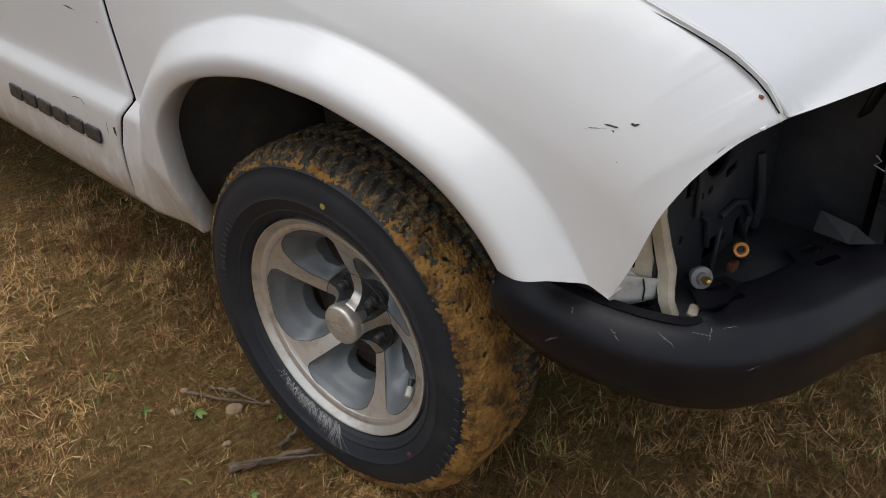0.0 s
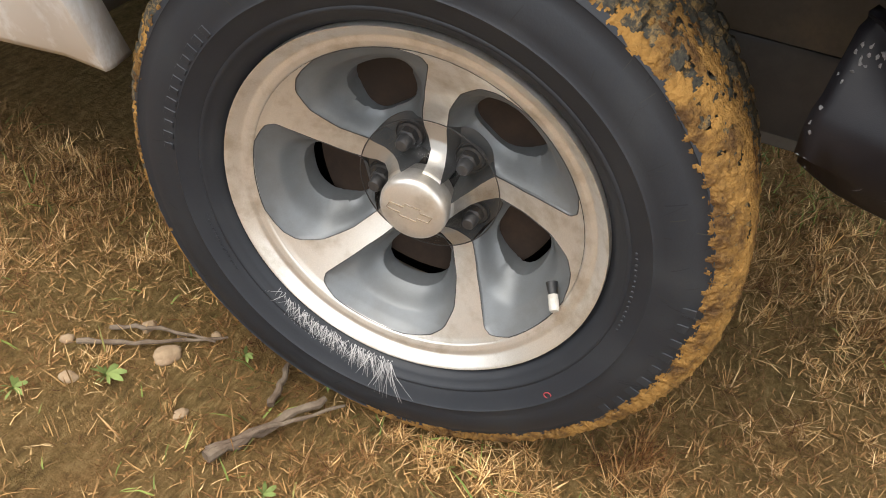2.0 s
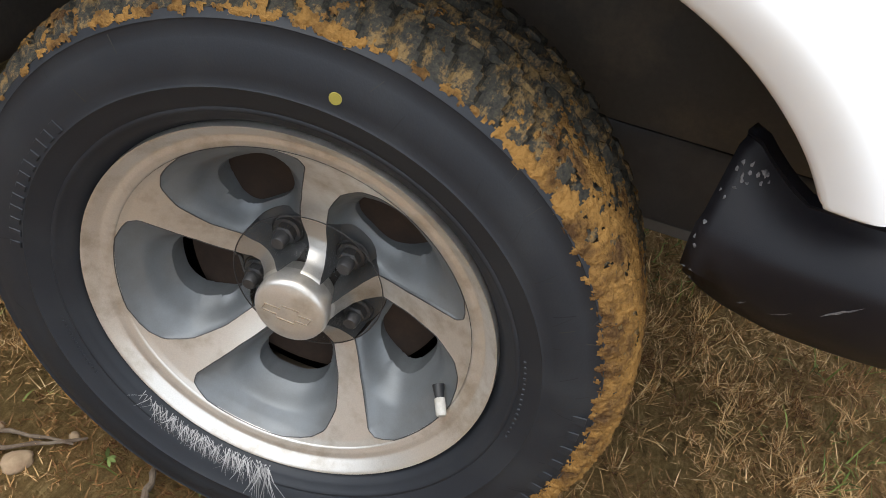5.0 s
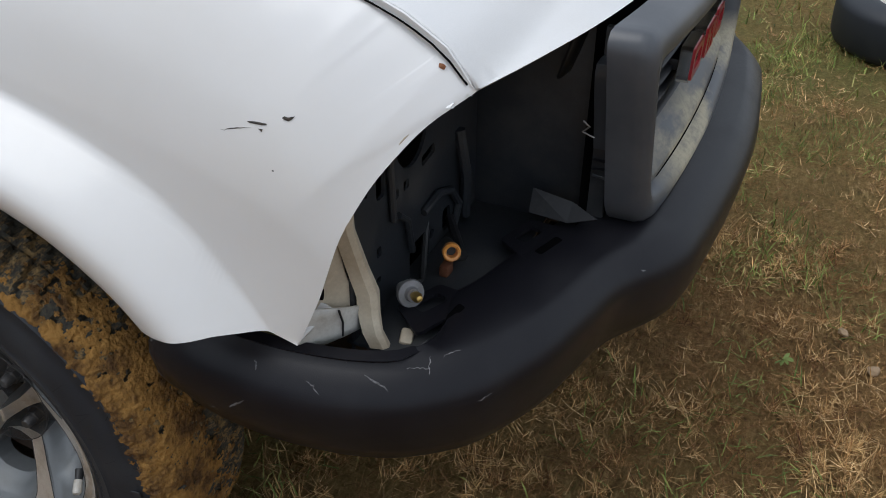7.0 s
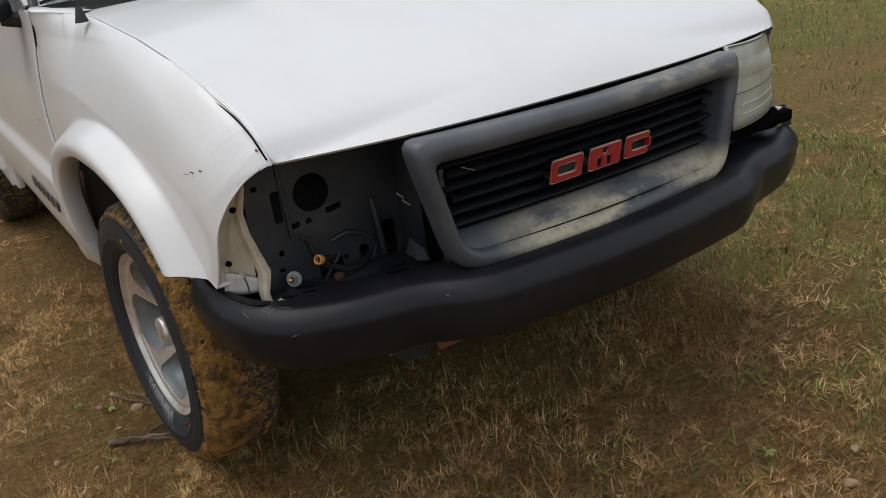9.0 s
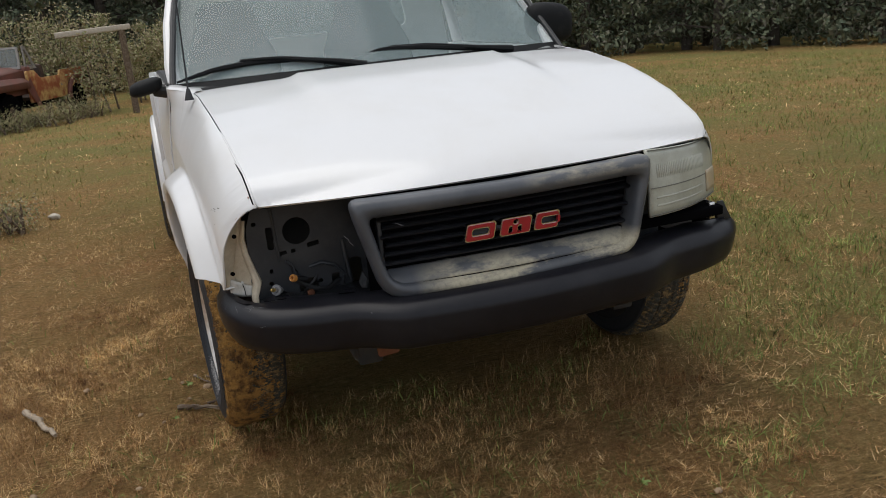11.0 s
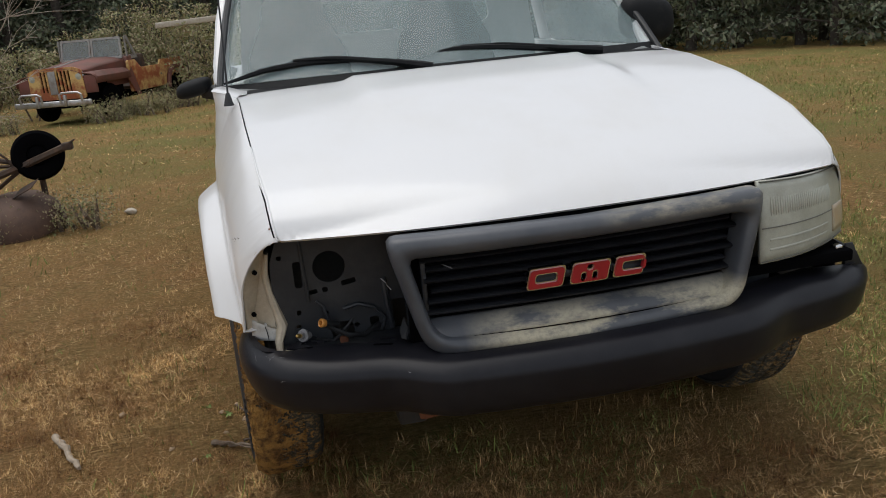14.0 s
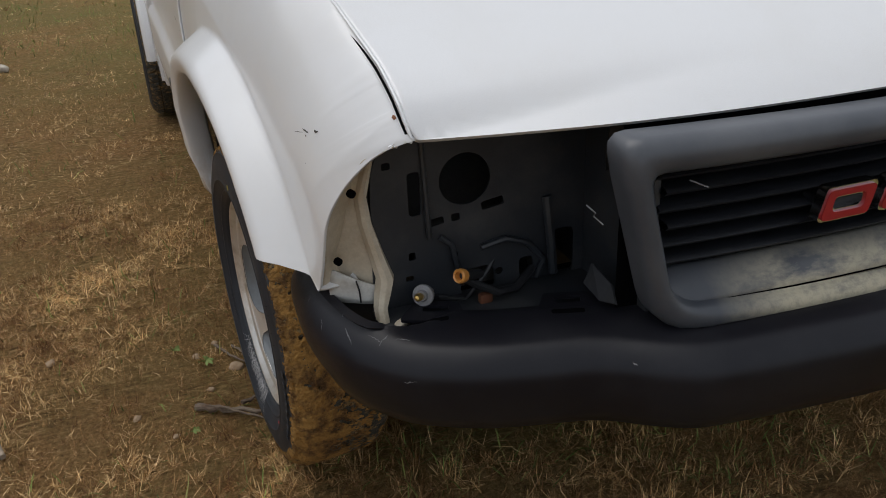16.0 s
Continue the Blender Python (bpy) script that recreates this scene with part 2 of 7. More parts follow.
M_LITTER = leafy("grass_crumbs", (0.10, 0.048, 0.019), (0.36, 0.215, 0.09), (0.20, 0.105, 0.042), (0.56, 0.40, 0.20), (0.14, 0.068, 0.027), (0.30, 0.17, 0.068), (0.46, 0.31, 0.14), low_tint=(0.62, 0.46, 0.34))
M_WEED = leafy("weed_leaf", (0.16, 0.22, 0.06), (0.22, 0.28, 0.09))
M_PINELEAF = leafy("pine_foliage", (0.070, 0.095, 0.065), (0.115, 0.138, 0.085), (0.155, 0.17, 0.105), (0.155, 0.14, 0.11))
M_SHRUB = leafy("shrub_leaf", (0.20, 0.22, 0.10), (0.33, 0.33, 0.16), (0.40, 0.33, 0.20), (0.27, 0.22, 0.15))
M_TWIG = leafy("pale_twig", (0.34, 0.29, 0.24), (0.45, 0.40, 0.34))


def mud_material():
    m = worn("ochre_mud", (0.37, 0.205, 0.062), (0.10, 0.056, 0.026), 26, 0.44, 0.62, 0.95, fine=240, relief=1.0, dist=0.004, spec=0.15)
    return m


def tread_material():
    """Rubber with dried ochre mud in patches."""
    m = material("muddy_tread", (0.03, 0.03, 0.032), 0.8, spec=0.25)
    a, f = noise_of(m, 46, 10, 0.8, stretch=(1.5, 0.55, 1.5)), noise_of(m, 240, 6, 0.75)
    rubber = ramp(m, f, (0.3, (0.016, 0.018, 0.020)), (0.6, (0.07, 0.066, 0.052)), (0.85, (0.20, 0.16, 0.09)))
    mud = ramp(m, f, (0.25, (0.14, 0.088, 0.036)), (0.7, (0.36, 0.24, 0.10)))
    wire(m, mix(m, ramp(m, a, (0.50, grey(0)), (0.58, grey(0.92))), rubber, mud), bsdf(m).inputs["Base Color"])
    bump(m, f, 0.6, 0.002)
    return m


M_MUD, M_TREAD = mud_material(), tread_material()


# ---- mesh helpers ----
from mathutils.bvhtree import BVHTree


def mesh(name, verts, faces, mats, idx=None, smooth=True, sharp=35):
    me = bpy.data.meshes.new(name)
    me.from_pydata([tuple(v) for v in verts], [], [tuple(f) for f in faces])
    for m in (mats if isinstance(mats, (list, tuple)) else [mats]):
        me.materials.append(m)
    if idx is not None:
        me.polygons.foreach_set("material_index", np.asarray(idx, np.int32))
    if smooth:
        me.polygons.foreach_set("use_smooth", np.ones(len(me.polygons), bool))
        me.set_sharp_from_angle(angle=radians(sharp))
    me.validate()
    me.update()
    return me


def part(name, data, mat=None, parent=None, label="", at=None, sharp=35, smooth=True):
    """One mesh object, from a bmesh, a mesh or a pair of vertices and faces."""
    if isinstance(data, bmesh.types.BMesh):
        me = bpy.data.meshes.new(name)
        data.to_mesh(me)
        data.free()
        me.materials.append(mat)
        if smooth:
            me.polygons.foreach_set("use_smooth", np.ones(len(me.polygons), bool))
            me.set_sharp_from_angle(angle=radians(sharp))
    elif isinstance(data, tuple):
        me = mesh(name, data[0], data[1], mat, smooth=smooth, sharp=sharp)
    else:
        me = data
    ob = new(name, me)
    if parent:
        ob.parent = parent
    if at is not None:
        ob.matrix_basis = at
    if label:
        tagged(ob, label)
    return ob


def thing(name, label, category, at=None, group="", kind=""):
    ob = new(name)
    ob.empty_display_size = 0.1
    if at is not None:
        ob.matrix_basis = at
    return tagged(ob, label, category, group, kind)


def grid(P, close_u=False, close_v=False):
    P = np.asarray(P, float)
    n, m = P.shape[:2]
    f = []
    for i in range(n if close_u else n - 1):
        for j in range(m if close_v else m - 1):
            a, b = i * m + j, i * m + (j + 1) % m
            c, d = ((i + 1) % n) * m + (j + 1) % m, ((i + 1) % n) * m + j
            f.append((a, b, c, d))
    return P.reshape(-1, 3), f


def join(*pieces):
    V, F = [], []
    for v, f in pieces:
        k = len(V)
        V.extend(tuple(p) for p in v)
        F.extend(tuple(i + k for i in q) for q in f)
    return V, F


def moved(piece, m):
    return [tuple(m @ Vector(p)) for p in piece[0]], piece[1]


def flip(piece):
    return piece[0], [tuple(reversed(f)) for f in piece[1]]


def box(cx, cy, cz, sx, sy, sz, bev=0.004, seg=2):
    bm = bmesh.new()
    bmesh.ops.create_cube(bm, size=1, matrix=Matrix.Translation((cx, cy, cz)) @ Matrix.Diagonal((sx, sy, sz, 1)))
    if bev:
        bmesh.ops.bevel(bm, geom=bm.edges[:], offset=min(bev, 0.45 * min(sx, sy, sz)), segments=seg, profile=0.5, affect="EDGES")
    return bm_piece(bm)


def bm_piece(bm):
    bm.verts.index_update()
    out = [tuple(v.co) for v in bm.verts], [tuple(v.index for v in f.verts) for f in bm.faces]
    bm.free()
    return out


def tube(points, radii, seg=8, cap=True):
    """A tapered round bar along points."""
    pts = [Vector(p) for p in points]
    if isinstance(radii, (int, float)):
        radii = [radii] * len(pts)
    rows, side = [], None
    for i, p in enumerate(pts):
        d = (pts[min(i + 1, len(pts) - 1)] - pts[max(i - 1, 0)]).normalized()
        if side is None:
            side = d.orthogonal().normalized()
        side = (side - d * side.dot(d)).normalized()
        up = d.cross(side)
        rows.append([p + radii[i] * (math.cos(a) * side + math.sin(a) * up) for a in np.linspace(0, 2 * math.pi, seg, endpoint=False)])
    v, f = grid(np.array([[tuple(q) for q in r] for r in rows]), close_v=True)
    f = [tuple(reversed(q)) for q in f]
    if cap:
        n = len(v)
        f.append(tuple(range(seg)))
        f.append(tuple(reversed(range(n - seg, n))))
    return v, f


def lathe(profile, seg=64, axis="y"):
    """Turns (radius, along) round an axis."""
    P = []
    for a in np.linspace(0, 2 * math.pi, seg, endpoint=False):
        c, s = math.cos(a), math.sin(a)
        P.append([(r * c, w, r * s) if axis == "y" else ((r * c, r * s, w) if axis == "z" else (w, r * c, r * s)) for r, w in profile])
    return grid(np.array(P), close_u=True)


def prism(outline, lo, hi, bev=0.0, seg=2):
    """An outline in the plane, extruded along z."""
    bm = bmesh.new()
    f = bm.faces.new([bm.verts.new((x, y, lo)) for x, y in outline])
    bm.normal_update()
    r = bmesh.ops.extrude_face_region(bm, geom=[f])
    bmesh.ops.translate(bm, verts=[g for g in r["geom"] if isinstance(g, bmesh.types.BMVert)], vec=(0, 0, hi - lo))
    bmesh.ops.recalc_face_normals(bm, faces=bm.faces[:])
    if bev:
        bmesh.ops.bevel(bm, geom=bm.edges[:], offset=bev, segments=seg, profile=0.5, affect="EDGES")
    return bm_piece(bm)


def round_poly(corners, radii, n=10):
    """A closed outline with rounded corners."""
    out, k = [], len(corners)
    for i in range(k):
        p, a, b = (Vector(corners[j % k]) for j in (i, i - 1, i + 1))
        u, v = (a - p).normalized(), (b - p).normalized()
        half = math.acos(max(-1, min(1, u.dot(v)))) / 2
        r = radii[i] if isinstance(radii, (list, tuple)) else radii
        d = min(r / math.tan(half), 0.49 * (a - p).length, 0.49 * (b - p).length)
        for t in np.linspace(0, 1, n):
            q0, q1 = p + u * d * (1 - t), p + v * d * t
            out.append(tuple(q0.lerp(q1, t)))
    return out


def resample(loop, n, start=0.0):
    P = np.array(list(loop) + [loop[0]], float)
    s = np.r_[0, np.cumsum(np.linalg.norm(np.diff(P, axis=0), axis=1))]
    q = (np.linspace(0, 1, n, endpoint=False) + start) % 1 * s[-1]
    return np.stack([np.interp(q, s, P[:, i]) for i in range(P.shape[1])], 1)


def plate_with_holes(outer, holes, thick):
    """A flat plate in x, y with openings through it, from z = 0 to -thick."""
    bm = bmesh.new()
    for loop in (outer, *holes):
        vs = [bm.verts.new((x, y, 0)) for x, y in loop]
        for i in range(len(vs)):
            bm.edges.new((vs[i - 1], vs[i]))
    bmesh.ops.triangle_fill(bm, edges=bm.edges[:], use_beauty=True, use_dissolve=False)
    bmesh.ops.recalc_face_normals(bm, faces=bm.faces[:])
    if bm.faces and bm.faces[0].normal.z < 0:
        bmesh.ops.reverse_faces(bm, faces=bm.faces[:])
    r = bmesh.ops.extrude_face_region(bm, geom=bm.faces[:])
    bmesh.ops.translate(bm, verts=[g for g in r["geom"] if isinstance(g, bmesh.types.BMVert)], vec=(0, 0, -thick))
    bmesh.ops.recalc_face_normals(bm, faces=bm.faces[:])
    return bm_piece(bm)


def circle(cx, cy, r, n=24, ry=None):
    return [(cx + r * math.cos(a), cy + (ry or r) * math.sin(a)) for a in np.linspace(0, 2 * math.pi, n, endpoint=False)]


def slot(cx, cy, sx, sy, ang=0.0):
    c, s = math.cos(radians(ang)), math.sin(radians(ang))
    pts = round_poly([(-sx / 2, -sy / 2), (sx / 2, -sy / 2), (sx / 2, sy / 2), (-sx / 2, sy / 2)], min(sx, sy) * 0.3, 3)
    return [(cx + x * c - y * s, cy + x * s + y * c) for x, y in pts]


def solid(ob, thick, offset=1.0):
    m = ob.modifiers.new("thickness", "SOLIDIFY")
    m.thickness, m.offset = thick, offset
    return ob


# ---- the ground ----
def ground_height(x, y):
    d = np.hypot(x - 0.3, y + 0.5)
    far = np.clip((d - 5.0), 0, None)
    toward = np.clip((y + 0.25 * (x - 3)) / np.maximum(d, 1e-3) * 0.9 + 0.35, 0, 1)
    return -0.012 * far - 0.030 * far * toward


def build_ground():
    r = np.r_[np.linspace(0, 6, 50), np.geomspace(6.3, 900, 50)]
    a = np.linspace(0, 2 * math.pi, 160, endpoint=False)
    R, A = np.meshgrid(r, a, indexing="ij")
    X, Y = 0.3 + R * np.cos(A), -0.3 + R * np.sin(A)
    flat = np.clip(R, 0, 60)
    Z = ground_height(0.3 + flat * np.cos(A), -0.3 + flat * np.sin(A))
    lump = np.array([[noise.noise((x * 1.7, y * 1.7, 0)) * 0.012 + noise.noise((x * 6, y * 6, 3)) * 0.006 for x, y in zip(rx, ry)] for rx, ry in zip(X, Y)])
    Z = Z + lump - 0.004
    v, f = grid(np.stack([X, Y, Z], -1), close_v=True)
    ob = part("ground", (v, [tuple(reversed(q)) for q in f]), M_GROUND, sharp=180)
    tagged(ob, "brown dry lawn with bare reddish earth patches", "ground", kind="structure")


build_ground()

# ---- the pickup truck: x forward, z up ----
YC = -0.01
truck = thing("pickup_truck", "white compact pickup truck missing one headlight, parked on dry grass", "pickup truck")
AX, AZ = -0.037, 0.337
SEAM = np.array([(0.64, 0.640, 0.825), (0.612, 0.654, 0.848), (0.608, 0.657, 0.859), (0.599, 0.660, 0.870), (0.588, 0.662, 0.885), (0.573, 0.663, 0.896), (0.552, 0.665, 0.909), (0.529, 0.666, 0.919), (0.50, 0.669, 0.931), (0.40, 0.680, 0.967),
                 (0.25, 0.690, 1.005), (0.1, 0.700, 1.035), (-0.1, 0.710, 1.060), (-0.2, 0.715, 1.072), (-0.30, 0.722, 1.077), (-0.45, 0.742, 1.082), (-0.56, 0.768, 1.085), (-0.70, 0.778, 1.085)])[::-1]


def seam_y(x):
    return np.interp(x, SEAM[:, 0], SEAM[:, 1])


def seam_z(x):
    return np.interp(x, SEAM[:, 0], SEAM[:, 2])


SEAM_RUN = [(-0.56, 1.085), (-0.45, 1.082), (-0.30, 1.077), (-0.2, 1.072), (-0.1, 1.060), (0.1, 1.035), (0.25, 1.005), (0.40, 0.966), (0.52, 0.916), (0.59, 0.874), (0.612, 0.848)]


def seam_far(x, z):
    """Distance to the hood's seam, seen from the side."""
    x, z = np.asarray(x, float), np.asarray(z, float)
    best = np.full(np.broadcast(x, z).shape, 9.0)
    pts = np.array(SEAM_RUN)
    for p, q in zip(pts, pts[1:]):
        e = q - p
        t = np.clip(((x - p[0]) * e[0] + (z - p[1]) * e[1]) / (e @ e), 0, 1)
        best = np.minimum(best, np.hypot(x - p[0] - t * e[0], z - p[1] - t * e[1]))
    return best


def side_out(x, z):
    """How far the body's side stands out from the middle."""
    side = np.interp(x, [-3.6, -0.66, -0.3, 0.0, 0.3, 0.48, 0.62], [0.785, 0.785, 0.785, 0.78, 0.768, 0.752, 0.732])
    side = side - 0.03 * np.clip((z - 0.72) / 0.3, 0, 1) ** 2 - 0.02 * np.clip((0.5 - z) / 0.2, 0, 1) ** 2
    # rounded over within a span of the seam
    u = np.clip(1 - seam_far(x, z) / 0.175, 0, 1)
    flat = np.interp(x, [0.25, 0.55], [2.6, 1.7])
    k = 0.97
    roll = (1 - (1 - (k * u) ** flat) ** (1 / flat)) / (1 - (1 - k ** flat) ** (1 / flat))
    return side + (seam_y(x) - side) * roll


def fuller_in_view(p, sign=-1):
    """The side swells towards the cab; points slide along the opening camera's rays to keep that view."""
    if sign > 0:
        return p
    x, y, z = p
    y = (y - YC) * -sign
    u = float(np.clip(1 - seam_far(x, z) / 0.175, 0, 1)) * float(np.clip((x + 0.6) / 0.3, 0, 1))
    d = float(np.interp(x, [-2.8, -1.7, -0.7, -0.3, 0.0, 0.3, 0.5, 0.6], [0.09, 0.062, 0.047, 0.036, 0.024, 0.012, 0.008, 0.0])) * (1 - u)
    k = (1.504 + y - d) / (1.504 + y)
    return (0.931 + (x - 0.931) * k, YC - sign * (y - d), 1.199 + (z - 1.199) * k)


ARCH = np.array([(27.2, 0.569), (28.92, 0.554), (30.6, 0.540), (32.47, 0.5215), (34.23, 0.496), (36.45, 0.466), (38, 0.469), (43, 0.469), (48, 0.466), (53, 0.461), (58.5, 0.453),
                 (65, 0.444), (74, 0.433), (92, 0.430), (111.6, 0.450), (120, 0.466), (128.6, 0.484), (137, 0.500), (145, 0.508), (150, 0.508), (156, 0.490), (161, 0.469), (166, 0.451), (171, 0.440), (178.2, 0.430)])
FLARE = np.array([(27.2, 0.55), (32, 0.549), (38, 0.551), (44, 0.551), (50, 0.549), (57, 0.536), (63, 0.525), (79, 0.512), (100, 0.514), (121, 0.550), (137, 0.596), (152, 0.620),
                  (165, 0.61), (178.2, 0.62)])


def smoothed(table, keep_below):
    """The table's curve without kinks, but for its first corner."""
    deg = np.arange(20, 200, 0.25)
    raw = np.interp(deg, table[:, 0], table[:, 1])
    k = np.exp(-0.5 * (np.arange(-40, 41) * 0.25 / 3.0) ** 2)
    soft = np.convolve(np.pad(np.interp(np.maximum(deg, keep_below), table[:, 0], table[:, 1]), 40, "edge"), k / k.sum(), "valid")
    return deg, np.where(deg < keep_below, raw, soft)


ARCH_S, FLARE_S = smoothed(ARCH, 36.45), smoothed(FLARE, 27.2)
RIM_OF_FENDER = [(0.476, 0.605), (0.50, 0.66), (0.525, 0.735), (0.55, 0.784), (0.583, 0.828), (0.612, 0.848), (0.599, 0.870), (0.588, 0.885), (0.552, 0.909), (0.529, 0.919), (0.40, 0.967),
                 (0.25, 1.005), (0.1, 1.035), (-0.1, 1.060), (-0.2, 1.072), (-0.45, 1.082), (-0.655, 1.085), (-0.665, 0.95), (-0.671, 0.80), (-0.649, 0.704),
                 (-0.626, 0.605), (-0.66, 0.56), (-0.685, 0.50), (-0.694, 0.36)]


# bearing on the arch at which each corner of the outline is met
RIM_AT = [27.2, 30.5, 34.6, 37.3, 39.4, 41.2, 42.2, 43.4, 45.4, 47.0] + [math.degrees(math.atan2(z - 0.345, x + 0.03)) for x, z in RIM_OF_FENDER[10:]]


def outline_at(deg):
    """The outline's point for a bearing, with the front edge's corners eased."""
    if 29 < deg < 40.4:
        near = [(deg + d, math.exp(-0.5 * (d / 0.8) ** 2) * min(1, (41.2 - deg) / 0.8)) for d in np.linspace(-0.8, 0.8, 9)]
    else:
        near = [(deg, 1.0)]
    w = sum(q for _, q in near)
    return tuple(float(sum(np.interp(d, RIM_AT, [p[k] for p in RIM_OF_FENDER]) * q for d, q in near) / w) for k in (0, 1))


def flare_bulge(w):
    """The flare's swell across its width; it meets the wing in a soft crease."""
    w = np.clip(w, 0, 1)
    c = math.cos(0.80 * math.pi)
    return 0.052 * np.where(w < 0.32, 0.86 + 0.14 * np.sin(w / 0.32 * math.pi / 2), (np.cos((w - 0.32) / 0.68 * 0.80 * math.pi) - c) / (1 - c)) - 0.0040 * np.exp(-((w - 0.97) / 0.085) ** 2)


def fender(sign):
    th = np.radians(np.r_[np.linspace(27.25, 46, 110), np.linspace(46.6, 178.1, 170)])
    # corners of the outline are met exactly
    extra = [radians(q) for q in RIM_AT[1:-1]]
    th = np.array(sorted(set(th.tolist() + extra)))
    s = np.r_[np.linspace(0, 0.75, 46), 0.75 + 0.25 * np.sin(np.linspace(0.06, 1, 22) * math.pi / 2)]
    rows = []
    for a in th:
        deg = math.degrees(a)
        ri = np.interp(deg, *ARCH_S)
        xo, zo = outline_at(deg)
        xi, zi = -0.03 + ri * math.cos(a), 0.345 + ri * math.sin(a)
        x, z = xi + (xo - xi) * s, zi + (zo - zi) * s
        r, at = np.hypot(x + 0.03, z - 0.345), np.degrees(np.arctan2(z - 0.345, x + 0.03))
        rf, rb = np.interp(at, *FLARE_S), np.where(at > 38, np.interp(at, *ARCH_S), 0.468)
        out = side_out(x, z) + 0.003 * (1 - s) + flare_bulge((r - rb) / np.maximum(0.02, rf - rb)) * np.interp(at, [150, 162, 170, 178], [1, 0.8, 0.40, 0.06])
        out = out + 0.022 * np.clip((-0.52 - x) / 0.09, 0, 1) * (1 - np.clip((z - 0.572) / 0.035, 0, 1)) * np.clip((r - ri) / 0.06, 0, 1)
        if deg > 41.2 and xo > -0.4:
            # the edge meets the hood's seam
            out = np.where(s > 0.6, np.minimum.accumulate(np.where(s > 0.6, out, 9.0)), out)
            out = out + (float(seam_y(xo)) - out[-1]) * s ** 7
        row = [(xx, YC + sign * oo, zz) for xx, oo, zz in zip(x, out, z)]
        # the edge is rolled in square to its own line
        r0, r1 = np.interp([deg - 0.4, deg + 0.4], *ARCH_S) if deg > 36.9 else np.interp([min(deg, 36) - 0.4, min(deg, 36) + 0.4], *ARCH_S)
        da = radians(0.8)
        ex, ez = r1 * math.cos(a + da / 2) - r0 * math.cos(a - da / 2), r1 * math.sin(a + da / 2) - r0 * math.sin(a - da / 2)
        el = math.hypot(ex, ez)
        nx, nz = ez / el, -ex / el
        e0 = (-0.03 + ri * math.cos(a), 0.345 + ri * math.sin(a))
        lip = [(e0[0] + nx * dr, YC + sign * (out[0] - dy), e0[1] + nz * dr) for dr, dy in ((0.012, 0.055), (0.002, 0.05), (-0.003, 0.012), (-0.002, 0.003))]
        rows.append(lip + row)
    A = np.array(rows)
    A = np.array([[fuller_in_view(tuple(p), sign) for p in row] for row in A])
    v, f = grid(A)
    return (v, f) if sign < 0 else flip((v, f))


def door_panel(sign):
    xs = np.r_[-0.7025, -0.72, np.linspace(-0.76, -2.10, 32), -2.14, -2.16]
    zs = np.r_[0.345, 0.36, np.linspace(0.38, 0.57, 12), 0.578, 0.586, 0.594, 0.602, 0.61, np.linspace(0.63, 1.0, 16), 1.05, 1.075, 1.085]
    front = np.interp(zs, [0.36, 0.50, 0.56, 0.605, 0.704, 0.80, 0.95, 1.085], [0.0, 0.009, 0.034, 0.068, 0.045, 0.023, 0.029, 0.039])
    rows = []
    for x in xs:
        row = []
        for z, df in zip(zs, front):
            edge = max(0, 1 - (-0.70 - x) / 0.25)
            o = side_out(min(x, -0.66), z)
            o += 0.022 * (1 - np.clip((z - 0.572) / 0.035, 0, 1)) - 0.012 * np.clip((0.40 - z) / 0.05, 0, 1)
            row.append(fuller_in_view((x + df * edge, YC + sign * o, z), sign))
        rows.append(row)
    v, f = grid(np.array(rows))
    return (v, f) if sign < 0 else flip((v, f))


def hood():
    W = np.r_[0, np.linspace(0.004, 0.12, 14), np.linspace(0.14, 1, 40)]
    U = np.sin(np.linspace(-1, 1, 61) * math.pi / 2 * 0.92) / math.sin(math.pi / 2 * 0.92)
    zc_x = np.array([-0.30, 0.0, 0.2, 0.4, 0.55, 0.62, 0.66, 0.682])
    zc_z = np.array([1.112, 1.075, 1.033, 0.980, 0.928, 0.896, 0.870, 0.848])
    # the crown line without kinks
    fx = np.arange(-0.5, 0.9, 0.005)
    k = np.exp(-0.5 * (np.arange(-16, 17) * 0.005 / 0.028) ** 2)
    line = np.interp(fx, zc_x, zc_z) + np.where(fx > 0.682, (fx - 0.682) * -1.0, 0) + np.where(fx < -0.30, (fx + 0.30) * -0.12, 0) + np.where(fx < 0.1, (fx - 0.1) * 0.03, 0)
    fz = np.convolve(np.pad(line, 16, "edge"), k / k.sum(), "valid")
    zc_x, zc_z = fx, fz
    rows = []
    for w in W:
        row = []
        for u in U:
            xf, xr = 0.682 - 0.071 * abs(u) ** 2.6, -0.262 - 0.085 * u * u
            x = xf + (xr - xf) * w
            y = u * (seam_y(x) - 0.0038)
            zc = np.interp(x, zc_x, zc_z)
            if abs(u) < 0.999:
                nose = 0.682 - xf
                zc = np.interp(x + nose * (1 - w) ** 2.2, zc_x, zc_z)
            z = zc + (seam_z(min(x, 0.612)) - zc) * abs(u) ** 2.4
            row.append((x, YC + y, z))
        rows.append(row)
    H = np.array(rows)
    rows = []
    for line_ in H:
        row = []
        for x, y, z in line_:
            y -= YC
            rise = np.clip((0.395 - 0.03 * x - abs(y)) / 0.030, 0, 1)
            fade = np.clip((0.45 - x) / 0.5, 0, 1)
            z += 0.014 * fade * rise * rise * (3 - 2 * rise)
            row.append((x, YC + y, z))
        rows.append(row)
    front = [[(x - 0.018, y, z - 0.006) for x, y, z in rows[0]], [(x - 0.006, y, z - 0.005) for x, y, z in rows[0]]]
    return grid(np.array(front + rows))


